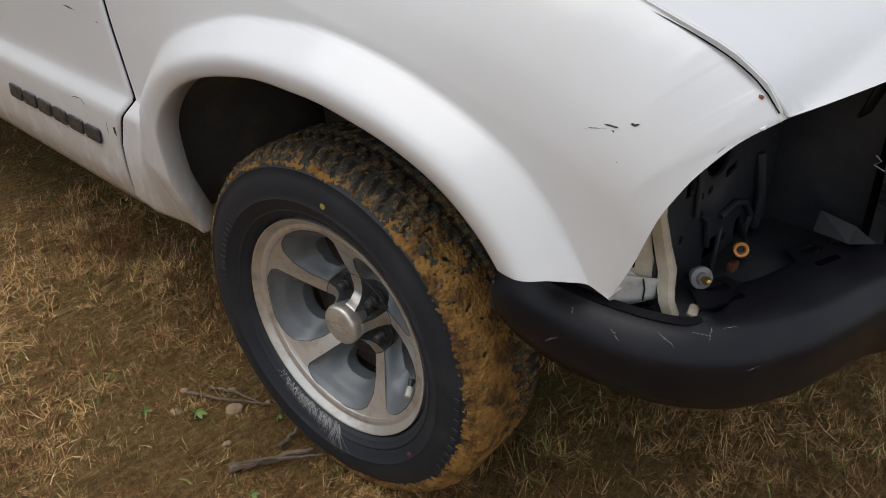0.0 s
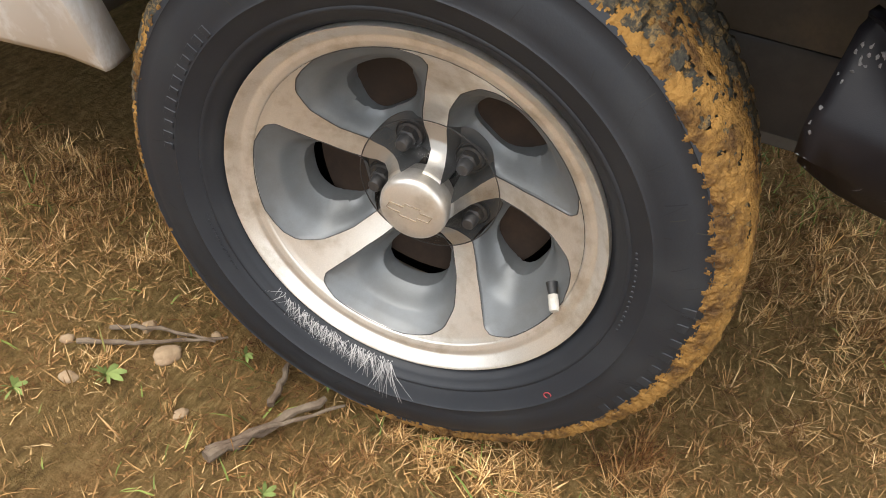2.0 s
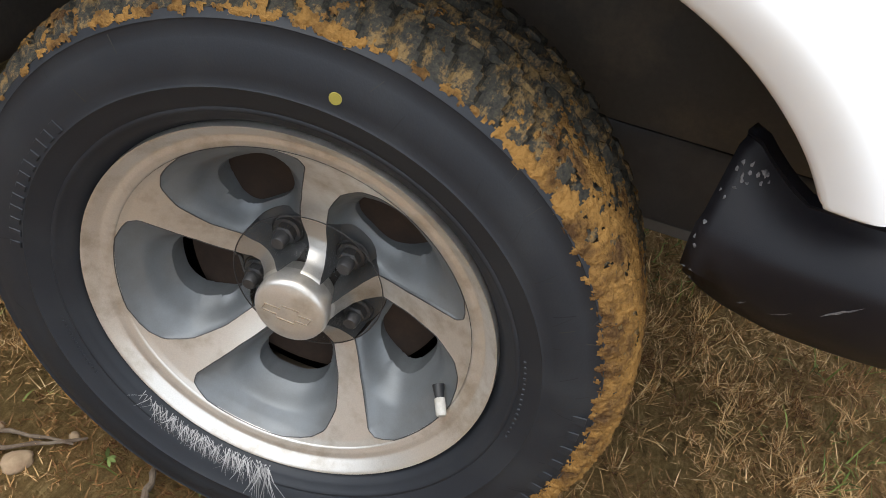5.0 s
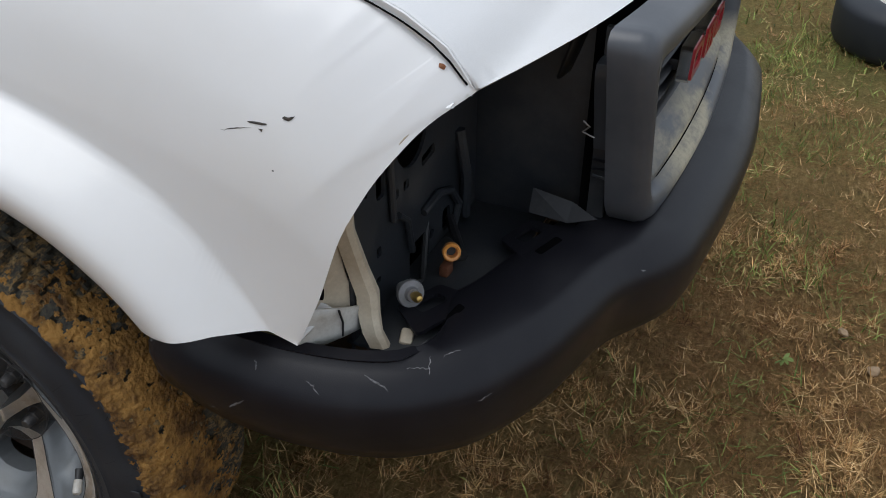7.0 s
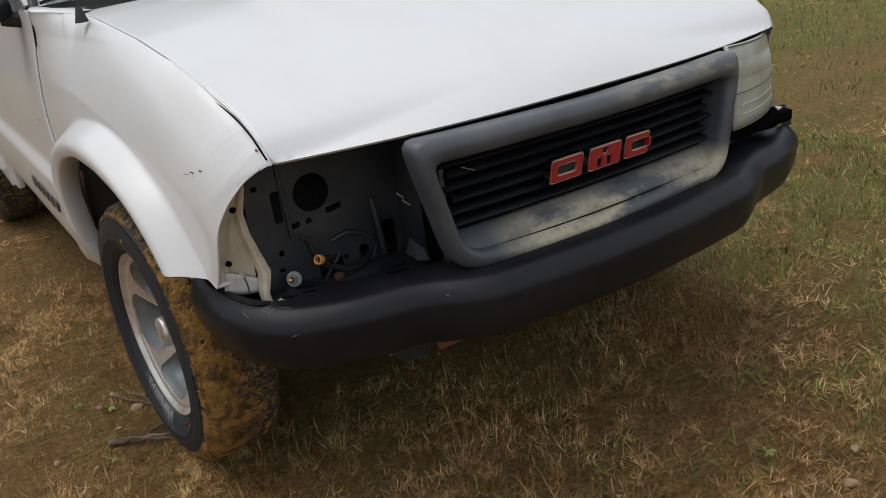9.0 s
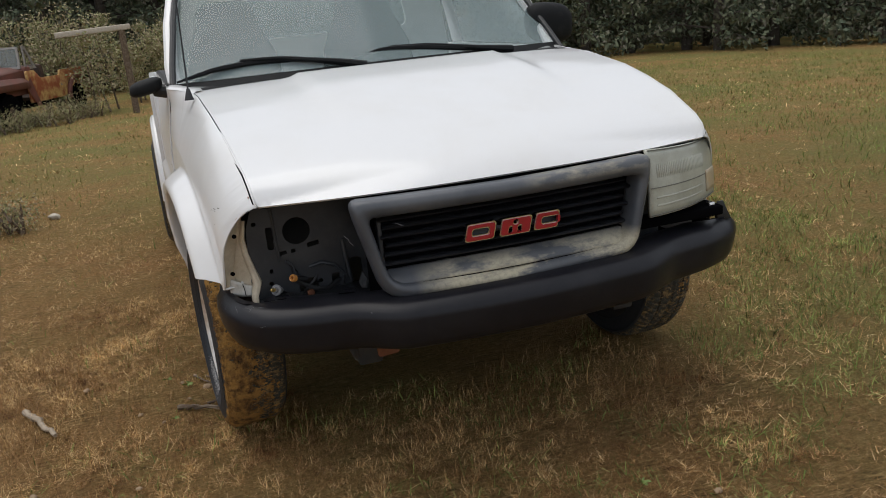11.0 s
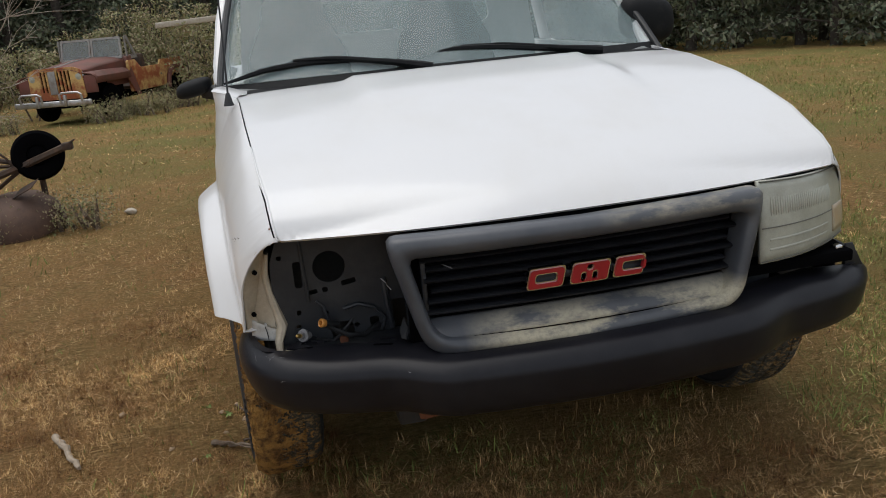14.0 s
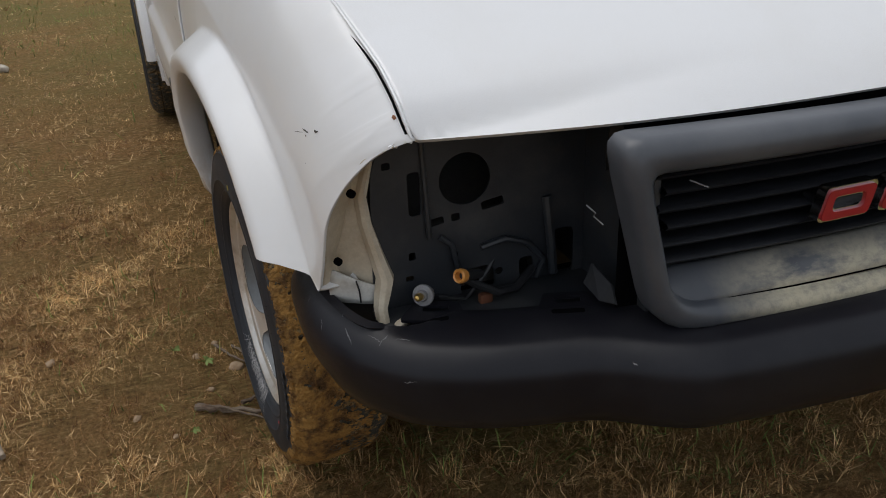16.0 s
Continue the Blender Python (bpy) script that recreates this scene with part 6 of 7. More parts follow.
def blade_mesh(name, x, y, length, width, lean, curl, mat, rng, base=-0.004):
    """Bent blades: two quads and a tip each."""
    n = len(x)
    az = rng.random(n) * 2 * math.pi
    tw = az + rng.normal(0, 0.5, n)
    z = ground_height(x, y) + base
    dx, dy = np.cos(az), np.sin(az)
    sx, sy = -np.sin(tw), np.cos(tw)
    V = np.zeros((n, 5, 3))
    for k, (t, wd) in enumerate(((0.0, 1.0), (0.55, 0.8), (1.0, 0.0))):
        ang = lean + curl * t
        out, up = length * t * np.sin(ang), length * t * np.cos(ang)
        cx, cy, cz = x + dx * out, y + dy * out, z + np.maximum(up, 0.004 * t)
        w = width * wd * 0.5
        if k < 2:
            V[:, 2 * k] = np.stack([cx - sx * w, cy - sy * w, cz], 1)
            V[:, 2 * k + 1] = np.stack([cx + sx * w, cy + sy * w, cz], 1)
        else:
            V[:, 4] = np.stack([cx, cy, cz], 1)
    base_i = np.arange(n)[:, None] * 5
    loops = np.concatenate([base_i + np.array([[0, 1, 3, 2]]), base_i + np.array([[2, 3, 4]])], 1).ravel()
    me = bpy.data.meshes.new(name)
    me.vertices.add(5 * n)
    me.vertices.foreach_set("co", V.ravel())
    me.loops.add(7 * n)
    me.loops.foreach_set("vertex_index", loops.astype(np.int32))
    me.polygons.add(2 * n)
    start = (np.arange(n)[:, None] * 7 + np.array([[0, 4]])).ravel()
    me.polygons.foreach_set("loop_start", start.astype(np.int32))
    me.polygons.foreach_set("loop_total", np.tile([4, 3], n).astype(np.int32))
    me.materials.append(mat)
    me.update(calc_edges=True)
    return new(name, me)


def scatter(rng, n, x0, x1, y0, y1, keep):
    x, y = rng.uniform(x0, x1, n), rng.uniform(y0, y1, n)
    k = rng.random(n) < keep(x, y)
    return x[k], y[k]


def bare(x, y):
    """Where the earth shows: 0 to 1."""
    b = np.clip((patchy(x, y, 11) - 0.50) / 0.07, 0, 1)
    b = np.maximum(b, np.clip(0.75 * (-y - 0.75), 0, 0.62) * np.clip(1.6 - x, 0, 1) * np.clip(0.35 + 1.1 * field(x, y, 2.3, 5), 0, 1))
    for cx, cy, rx, ry in ((-0.40, -1.02, 0.18, 0.12), (-0.15, -1.25, 0.16, 0.12), (1.10, 0.30, 0.16, 0.22), (1.05, 2.0, 0.3, 0.25), (0.85, -0.30, 0.34, 0.34), (0.75, 0.25, 0.30, 0.34), (0.45, -0.55, 0.25, 0.20)):
        b = np.maximum(b, np.clip(1.4 - np.hypot((x - cx) / rx, (y - cy) / ry), 0, 1))
    return b


def greenness(x, y):
    g = np.clip((0.5 * patchy(x, y, 23) + 0.5 * field(x, y, 5.5, 29) - 0.42) / 0.10, 0, 1)
    bias = np.clip(0.60 + 0.28 * y + 0.34 * (x - 0.3), 0.08, 1)
    far = np.clip((np.hypot(x, y) - 2.5) / 4, 0, 1) * 0.8
    return np.clip(g * (bias + far), 0, 1)


def clumps(x, y, seed):
    """Tufts and gaps a few centimetres wide."""
    return np.clip((0.6 * field(x, y, 17, seed) + 0.4 * field(x, y, 41, seed + 1) - 0.33) / 0.22, 0.06, 1)


def clear(x, y):
    """No blades under the truck's middle."""
    return ~((x > -3.4) & (x < 0.0) & (np.abs(y) < 0.5))


rng = np.random.default_rng(42)
# tufts of straw where the camera passes nearest: blades that spread from many small crowns
cx, cy = scatter(rng, 18500, -1.6, 2.0, -2.2, 0.8, lambda x, y: clear(x, y) * (1 - 0.80 * bare(x, y)) * (1 - 0.4 * greenness(x, y)) * np.clip(1.5 - 0.5 * np.hypot(x - 0.2, y + 1.0), 0.2, 1) * np.where((x < 0.2) & (y > -0.55), 0.1, 1))
k = np.repeat(np.arange(len(cx)), rng.integers(8, 30, len(cx)))
n = len(k)
x, y = cx[k] + rng.normal(0, 0.0055, n), cy[k] + rng.normal(0, 0.0055, n)
tagged(blade_mesh("dry_grass", x, y, rng.uniform(0.012, 0.050, n) * (0.6 + 0.8 * rng.random(len(cx)))[k], rng.uniform(0.0009, 0.0020, n), rng.uniform(0.6, 1.5, n), rng.normal(0.2, 0.6, n), M_STRAW, rng), "tufts of flattened straw-coloured grass", "grass", kind="stuff")
x, y = scatter(rng, 235000, -1.7, 2.2, -2.3, 1.0, lambda x, y: clear(x, y) * np.clip(clumps(x, y, 83) + 0.25, 0, 1) * np.clip(1.5 - 0.5 * np.hypot(x - 0.2, y + 1.0), 0.2, 1) * np.where((x < 0.2) & (y > -0.55), 0.1, 1))
n = len(x)
tagged(blade_mesh("grass_litter", x, y, rng.uniform(0.006, 0.022, n), rng.uniform(0.0007, 0.0018, n), rng.uniform(0.9, 1.6, n), rng.normal(0.0, 0.5, n), M_LITTER, rng, 0.001), "crumbs of dead grass and earth on the ground", "grass", kind="stuff")
cx, cy = scatter(rng, 26000, -6.5, 2.6, -4.6, 4.0, lambda x, y: clear(x, y) * (1 - 0.6 * bare(x, y)) * (1 - 0.5 * greenness(x, y)) * (np.hypot(x - 0.2, y + 1.0) > 1.5) * np.clip(1.2 - 0.16 * np.hypot(x - 0.3, y + 0.8), 0.15, 1))
k = np.repeat(np.arange(len(cx)), rng.integers(5, 14, len(cx)))
n = len(k)
x, y = cx[k] + rng.normal(0, 0.010, n), cy[k] + rng.normal(0, 0.010, n)
tagged(blade_mesh("dry_grass", x, y, rng.uniform(0.012, 0.045, n), rng.uniform(0.0016, 0.0036, n), rng.uniform(0.9, 1.55, n), rng.normal(0.2, 0.5, n), M_STRAW, rng), "tufts of short dry grass", "grass", kind="stuff")
x, y = scatter(rng, 90000, -2.4, 2.6, -2.8, 2.4, lambda x, y: clear(x, y) * (1 - 0.92 * bare(x, y)) * np.clip(1.25 - 0.2 * np.hypot(x - 0.4, y + 0.7), 0.25, 1))
n = len(x)
tagged(blade_mesh("dry_grass", x, y, rng.uniform(0.02, 0.065, n), rng.uniform(0.0010, 0.0024, n), rng.uniform(0.6, 1.5, n), rng.normal(0.15, 0.6, n), M_STRAW, rng), "flattened dry straw-coloured grass", "grass", kind="stuff")
x, y = scatter(rng, 320000, -9, 5, -6, 9, lambda x, y: clumps(x * 0.5, y * 0.5, 71) * clear(x, y) * (1 - 0.5 * greenness(x, y)) * (1 - 0.85 * bare(x, y)) * np.clip(1.3 - 0.14 * np.hypot(x - 0.4, y), 0.10, 1) * (np.hypot(x - 0.3, y + 0.3) > 1.5))
n = len(x)
tagged(blade_mesh("dry_grass", x, y, rng.uniform(0.02, 0.06, n), rng.uniform(0.0018, 0.0036, n), rng.uniform(1.0, 1.55, n), rng.normal(0.2, 0.4, n), M_STRAW, rng), "dry straw-coloured grass", "grass", kind="stuff")
x, y = scatter(rng, 190000, -2.2, 2.6, -2.6, 2.4, lambda x, y: clear(x, y) * greenness(x, y) * (1 - 0.6 * bare(x, y)) * 0.75)
n = len(x)
tagged(blade_mesh("green_grass", x, y, rng.uniform(0.02, 0.065, n), rng.uniform(0.0014, 0.0036, n), rng.uniform(0.2, 1.25, n), rng.normal(0.4, 0.4, n), M_GREEN, rng), "short green grass in tufts", "grass", kind="stuff")
x, y = scatter(rng, 230000, -14, 6, -7, 13, lambda x, y: greenness(x, y) * (np.hypot(x - 0.3, y) > 1.9) * np.where(y > 0.3, 1.0, 0.5))
n = len(x)
tagged(blade_mesh("green_grass", x, y, rng.uniform(0.03, 0.085, n), rng.uniform(0.003, 0.006, n), rng.uniform(0.2, 1.1, n), rng.normal(0.3, 0.3, n), M_GREEN, rng), "green grass in patches across the field", "grass", kind="stuff")
x, y = scatter(rng, 90000, -6.0, -0.5, -4.4, -1.1, lambda x, y: clumps(x * 0.6, y * 0.6, 91) * np.clip(1.15 - 0.12 * np.hypot(x - 0.3, y + 1.0), 0.2, 1) * (1 - 0.5 * bare(x, y)))
n = len(x)
tagged(blade_mesh("dry_grass", x, y, rng.uniform(0.012, 0.040, n), rng.uniform(0.0016, 0.0034, n), rng.uniform(1.0, 1.55, n), rng.normal(0.1, 0.5, n), M_STRAW, rng, 0.0), "short dead grass trodden flat", "grass", kind="stuff")
a, d = rng.uniform(radians(95), radians(215), 36000), rng.uniform(7, 26, 36000)
x, y = 0.3 + d * np.cos(a), d * np.sin(a)
n = len(x)
tagged(blade_mesh("field_grass", x, y, rng.uniform(0.03, 0.08, n), rng.uniform(0.006, 0.014, n), rng.uniform(0.8, 1.5, n), rng.normal(0.2, 0.3, n), M_STRAW, rng), "dry brown field grass", "grass", kind="stuff")


# ---- sticks, stones and weeds ----
def stick(points, r0, r1, label, mat=M_BARK):
    pts = resample_open(points, 14)
    rr = np.linspace(r0, r1, 14) * (1 + 0.18 * np.sin(np.arange(14) * 2.3))
    pts[1:-1] += np.random.default_rng(len(label)).normal(0, r0 * 0.35, (12, 3))
    ob = part("stick", tube([tuple(p) for p in pts], [float(q) for q in rr], 9), mat)
    tagged(ob, label, "stick")


stick([(-0.200, -0.972, 0.010), (-0.160, -0.905, 0.014), (-0.118, -0.832, 0.016)], 0.0085, 0.005, "grey forked stick lying in dry grass")
stick([(-0.176, -0.870, 0.010), (-0.182, -0.83, 0.014), (-0.194, -0.790, 0.014)], 0.005, 0.0035, "short brown twig lying on bare earth")
stick([(-0.440, -1.500, 0.014), (-0.31, -1.44, 0.02), (-0.176, -1.372, 0.016)], 0.012, 0.008, "pale weathered stick lying on dry grass", M_PALEWOOD)
stick([(0.02, -1.70, 0.012), (-0.05, -1.64, 0.015), (-0.11, -1.60, 0.012)], 0.010, 0.006, "brown stick half buried in straw")
stick([(-0.44, -0.86, 0.008), (-0.38, -0.83, 0.012), (-0.30, -0.815, 0.010)], 0.0035, 0.002, "thin dry twig beside small stones")
stick([(-0.205, -0.965, 0.014), (-0.15, -0.905, 0.022), (-0.09, -0.83, 0.016)], 0.004, 0.002, "thin twig lying against a thicker stick")
stick([(-0.46, -0.90, 0.008), (-0.40, -0.875, 0.012), (-0.34, -0.835, 0.010), (-0.29, -0.80, 0.010)], 0.004, 0.002, "crooked brown twig by small stones")
M_STONE = worn("ochre_stone", (0.36, 0.26, 0.16), (0.26, 0.17, 0.10), 30, 0.4, 0.7, 0.9, fine=150, relief=0.5, dist=0.002)
M_PALESTONE = worn("pale_stone", (0.55, 0.50, 0.42), (0.40, 0.34, 0.27), 20, 0.4, 0.7, 0.9, fine=120, relief=0.5, dist=0.002)


def stone(x, y, r, mat, label, seed):
    bm = bmesh.new()
    bmesh.ops.create_icosphere(bm, subdivisions=3, radius=1)
    for v in bm.verts:
        k = 1 + 0.30 * noise.noise(v.co * 1.3 + Vector((seed, 0, 0))) + 0.10 * noise.noise(v.co * 4)
        v.co = Vector((v.co.x * r * 1.25, v.co.y * r, v.co.z * r * 0.62)) * k
    ob = part("stone", bm, mat, at=pose(x, y, float(ground_height(x, y)) + r * 0.28, 0, 0, seed * 47), sharp=180)
    tagged(ob, label, "stone", group="stones on the lawn")


stone(-0.345, -0.862, 0.015, M_STONE, "small ochre stone on bare earth", 1)
for k, (sx, sy, sr) in enumerate(((-0.40, -0.83, 0.009), (-0.31, -0.80, 0.007), (-0.43, -0.95, 0.010), (-0.27, -0.93, 0.008), (-0.12, -1.02, 0.007), (-0.22, -1.10, 0.009), (-0.48, -0.90, 0.008),
                                  (1.12, 0.25, 0.012), (1.06, 0.36, 0.010), (-0.55, -1.3, 0.012), (0.2, -1.4, 0.011), (0.30, -1.1, 0.008))):
    stone(sx, sy, sr, M_STONE, "little brown pebble among dry grass", k + 2)
stone(-4.20, -1.76, 0.04, M_PALESTONE, "pale flat rock on dry lawn", 20)


def weed(x, y, n, ln, label, seed):
    r = np.random.default_rng(seed)
    t_ = thing("weed", label, "weed", pose(x, y, 0), group="small weeds")
    for k in range(n):
        a = 2 * math.pi * k / n + r.normal(0, 0.25)
        L = ln * r.uniform(0.6, 1.1)
        c, s_ = math.cos(a), math.sin(a)
        V = []
        for t, w in ((0, 0.08), (0.35, 0.20), (0.65, 0.28), (0.85, 0.18), (1.0, 0.02)):
            h = 0.010 + L * (0.55 * t - 0.45 * t * t)
            for sg in (-1, 1):
                V.append((c * L * t - s_ * sg * w * L * 0.5, s_ * L * t + c * sg * w * L * 0.5, h + (0.004 if sg > 0 else 0)))
        part("leaf", (V, [(2 * i, 2 * i + 1, 2 * i + 3, 2 * i + 2) for i in range(4)]), M_WEED, t_, sharp=180)


weed(-0.385, -0.930, 11, 0.024, "small bright green weed in bare earth", 1)
weed(-0.250, -0.818, 8, 0.016, "tiny green weed beside a stone", 2)
weed(-0.110, -0.985, 6, 0.020, "tiny green weed by a stick", 3)
weed(-0.47, -1.00, 9, 0.022, "small bright green weed in bare earth", 4)
weed(-0.13, -0.80, 7, 0.02, "tiny green weed under the tyre", 5)
weed(0.95, 0.20, 9, 0.026, "broad green weed among grass", 6)


# ---- loose tyre on a white steel wheel ----
def loose_tyre():
    t = thing("loose_wheel", "black tyre on a white steel wheel lying on the grass", "wheel", pose(1.26, 2.42, 0.115 + float(ground_height(1.26, 2.42)), 4, -3, 20))
    prof = [(0.205, 0.075), (0.215, 0.088), (0.24, 0.100), (0.275, 0.104), (0.31, 0.098), (0.335, 0.082), (0.345, 0.06), (0.347, 0.0), (0.345, -0.06), (0.335, -0.082), (0.31, -0.098), (0.275, -0.104), (0.24, -0.1), (0.21, -0.08)]
    part("tyre", flip(lathe(prof, 64, "z")), M_RUBBER, t)
    part("rim", flip(lathe([(0.0, 0.0), (0.06, 0.0), (0.10, 0.025), (0.14, 0.02), (0.155, -0.02), (0.175, 0.0), (0.182, 0.055), (0.200, 0.062), (0.208, 0.078), (0.214, 0.076), (0.214, 0.06)], 64, "z")), M_WHITECAP, t, "white painted steel rim")


loose_tyre()


# ---- rusty wreck with a small black wheel ----
def wreck():
    w = thing("scrap_trailer", "rusty scrap frame with a small black wheel, upturned in the grass", "scrap metal")
    g = float(ground_height(-4, -2.3))
    wheel_at = Matrix.Translation((-3.98, -2.262, 0.535)) @ pose(0, 0, 0, 6, 8, -78)
    part("tyre", moved(lathe([(0.07, 0.0), (0.075, -0.04), (0.12, -0.055), (0.155, -0.05), (0.172, -0.03), (0.175, 0.0), (0.172, 0.03), (0.155, 0.05), (0.12, 0.055), (0.075, 0.04), (0.07, 0.0)], 40), wheel_at), M_VOID, w)
    part("hub", moved(lathe([(0.0, -0.045), (0.03, -0.045), (0.075, -0.02), (0.075, 0.02), (0.03, 0.045), (0, 0.045)], 24), wheel_at), M_VOID, w)
    M_OLD = M_RUSTDARK
    part("rail", tube([(-3.90, -2.05, 0.585), (-3.92, -2.3, 0.50), (-3.95, -2.75, 0.36), (-4.0, -3.1, 0.26)], 0.026, 6), M_OLD, w)
    part("rail", tube([(-4.25, -2.25, 0.50), (-4.2, -2.6, 0.40), (-4.2, -3.1, 0.28)], 0.024, 6), M_OLD, w)
    part("bar", tube([(-4.0, -2.44, 0.50), (-4.0, -2.62, 0.555), (-4.0, -2.80, 0.64), (-4.05, -3.0, 0.70)], 0.018, 8), M_OLD, w)
    part("bar", tube([(-3.95, -2.55, 0.44), (-3.97, -2.70, 0.50), (-4.0, -2.85, 0.56)], 0.011, 8), M_OLD, w)
    part("bar", tube([(-3.95, -2.78, 0.44), (-3.96, -2.74, 0.35), (-3.95, -2.86, 0.26), (-3.9, -2.95, 0.1)], 0.014, 8), M_OLD, w)
    for a, b, r in (((-3.9, -2.30, 0.50), (-4.05, -2.62, 0.30), 0.014), ((-4.1, -2.45, 0.46), (-3.95, -2.9, 0.50), 0.012), ((-4.0, -2.62, 0.555), (-4.05, -2.70, 0.15), 0.013), ((-4.1, -2.85, 0.62), (-3.9, -3.05, 0.30), 0.012),
                    ((-4.2, -2.6, 0.40), (-3.95, -2.75, 0.36), 0.016), ((-3.95, -2.95, 0.42), (-4.1, -3.15, 0.05), 0.014), ((-3.92, -2.42, 0.47), (-3.90, -2.50, 0.60), 0.008)):
        mid = tuple((p + q) / 2 + 0.012 for p, q in zip(a, b))
        part("bar", tube([a, mid, b], r, 7), M_OLD, w)
    part("bracket", box(-3.90, -2.04, 0.585, 0.06, 0.07, 0.05, 0.008), M_OLD, w)
    part("spike", tube([(-3.88, -2.03, 0.60), (-3.87, -1.98, 0.63)], [0.012, 0.005], 6), M_OLD, w)
    part("axle", tube([(-3.98, -2.26, 0.535), (-4.1, -2.3, 0.40), (-4.1, -2.3, 0.2)], 0.022, 8), M_OLD, w)
    part("tank", moved(lathe([(0.0, 0.24), (0.10, 0.235), (0.24, 0.19), (0.32, 0.10), (0.34, 0.0), (0.33, -0.05), (0.0, -0.05)], 40, "z"), Matrix.Translation((-4.02, -2.52, 0.04 + g)) @ pose(0, 0, 0, 8, 6, 0)), M_RUSTSKIN, w, "rounded rusty brown housing")
    part("tank", moved(lathe([(0.0, 0.17), (0.12, 0.165), (0.22, 0.11), (0.25, 0.0), (0.0, -0.04)], 32, "z"), Matrix.Translation((-3.95, -2.95, 0.08 + g)) @ pose(0, 0, 0, -6, 4, 0)), M_RUSTSKIN, w)
    part("torn_sheet", moved(box(0, 0, 0, 0.24, 0.10, 0.006, 0.002), Matrix.Translation((-3.86, -2.36, 0.33)) @ pose(0, 0, 0, 32, -20, 50)), M_RUSTDARK, w)


M_RUSTDARK = worn("dark_rusty_steel", (0.045, 0.032, 0.025), (0.10, 0.055, 0.032), 14, 0.4, 0.7, 0.8, fine=120, relief=0.3)
M_RUSTSKIN = worn("brown_rusty_sheet", (0.13, 0.075, 0.05), (0.07, 0.04, 0.03), 9, 0.4, 0.7, 0.75, fine=90, relief=0.3)
wreck()
for k, (px, py, L, rz) in enumerate(((-3.85, -2.90, 0.55, 75), (-3.70, -2.88, 0.60, 70), (-3.52, -2.86, 0.62, 66), (-3.36, -2.80, 0.50, 72), (-3.05, -2.66, 0.45, 60), (-3.0, -2.75, 0.5, 80))):
    ob = part("plank", box(0, 0, 0, L, 0.10, 0.028, 0.004), M_PINE, at=pose(px, py, 0.022 + float(ground_height(px, py)), 2 * (k % 2), 3, rz))
    tagged(ob, "weathered grey plank lying in the grass", "plank", group="old planks")


# ---- old rusty open car ----
def old_jeep():
    hd = math.degrees(radians(-23))
    gx, gy = -13.0, -4.15
    j = thing("old_open_car", "derelict rusty red open car with chrome bumper before woods", "car", pose(gx, gy, float(ground_height(gx, gy)) + 0.03, 0, 0, hd) @ Matrix.Diagonal((0.88, 0.88, 0.88, 1)))
    # chrome bumper with two hoops
    part("bumper", box(0.02, 0, 0.40, 0.05, 1.66, 0.11, 0.02, 3), M_OLDCHROME, j, "dull chrome bumper")
    for s in (-1, 1):
        part("bumper_hoop", tube([(0.05, s * 0.20, 0.40), (0.07, s * 0.20, 0.56), (0.07, s * 0.26, 0.60), (0.07, s * 0.60, 0.60), (0.07, s * 0.66, 0.56), (0.05, s * 0.66, 0.42)], 0.022, 8), M_OLDCHROME, j)
        part("overrider", box(0.05, s * 0.30, 0.45, 0.05, 0.06, 0.22, 0.015), M_OLDCHROME, j)
        lampj = part("headlight", lathe([(0.0, -0.02), (0.06, -0.015), (0.098, 0.0), (0.11, 0.012), (0.112, 0.03), (0.09, 0.10)], 28, "x"), M_OLDCHROME, j, at=pose(-0.22, s * 0.50, 0.87, 0, 0, 180))
        part("lens", lathe([(0.0, -0.028), (0.05, -0.024), (0.088, -0.010), (0.092, 0.0)], 24, "x"), M_LENS, lampj)
        # squared front wing with its wheel opening
        wing = [[(-0.20 - 1.22 * t, s * (0.50 + 0.36 * w), z) for w, z in ((0, 0.92), (0.3, 0.93), (0.75, 0.90 + 0.03 * math.sin(3 * t)), (1.0, 0.84), (1.02, 0.72 - 0.0 * t))] for t in np.linspace(0, 1, 12)]
        solid(part("front_wing", grid(np.array(wing)), M_REDRUST, j), 0.02, 0)
        part("wing_nose", box(-0.24, s * 0.68, 0.72, 0.05, 0.34, 0.34, 0.03), M_REDRUST, j)
        part("wing_tail", quad_panel([(-1.30, s * 0.86, 0.74), (-1.62, s * 0.84, 0.34), (-1.78, s * 0.83, 0.34), (-1.55, s * 0.83, 0.92)], 4, 4), M_REDRUST, j)
        # near-black tyre: the shade under the wing is in its colour
        wl_ = part("front_wheel", lathe([(0.10, -0.07), (0.20, -0.09), (0.28, -0.085), (0.335, -0.05), (0.34, 0.0), (0.335, 0.05), (0.28, 0.085), (0.1, 0.07)], 32), M_VOID, j, at=pose(-0.80, s * 0.70, 0.33))
        part("hub", lathe([(0.0, -0.06), (0.10, -0.06), (0.19, -0.03), (0.19, 0.03), (0.0, 0.06)], 20), M_RUSTDARK, wl_)
        # body side with a cut-down door
        side = prism(round_poly([(-1.45, 0.42), (-3.70, 0.42), (-3.70, 0.98), (-2.75, 0.98), (-2.70, 0.88), (-1.95, 0.88), (-1.75, 1.05), (-1.45, 1.05)], 0.05, 4), -0.02, 0.02, 0.004)
        part("body_side", moved(side, Matrix(((1, 0, 0, 0), (0, 0, 1, s * 0.80), (0, 1, 0, 0), (0, 0, 0, 1)))), M_PEEL, j, "peeling orange and yellow rusty side")
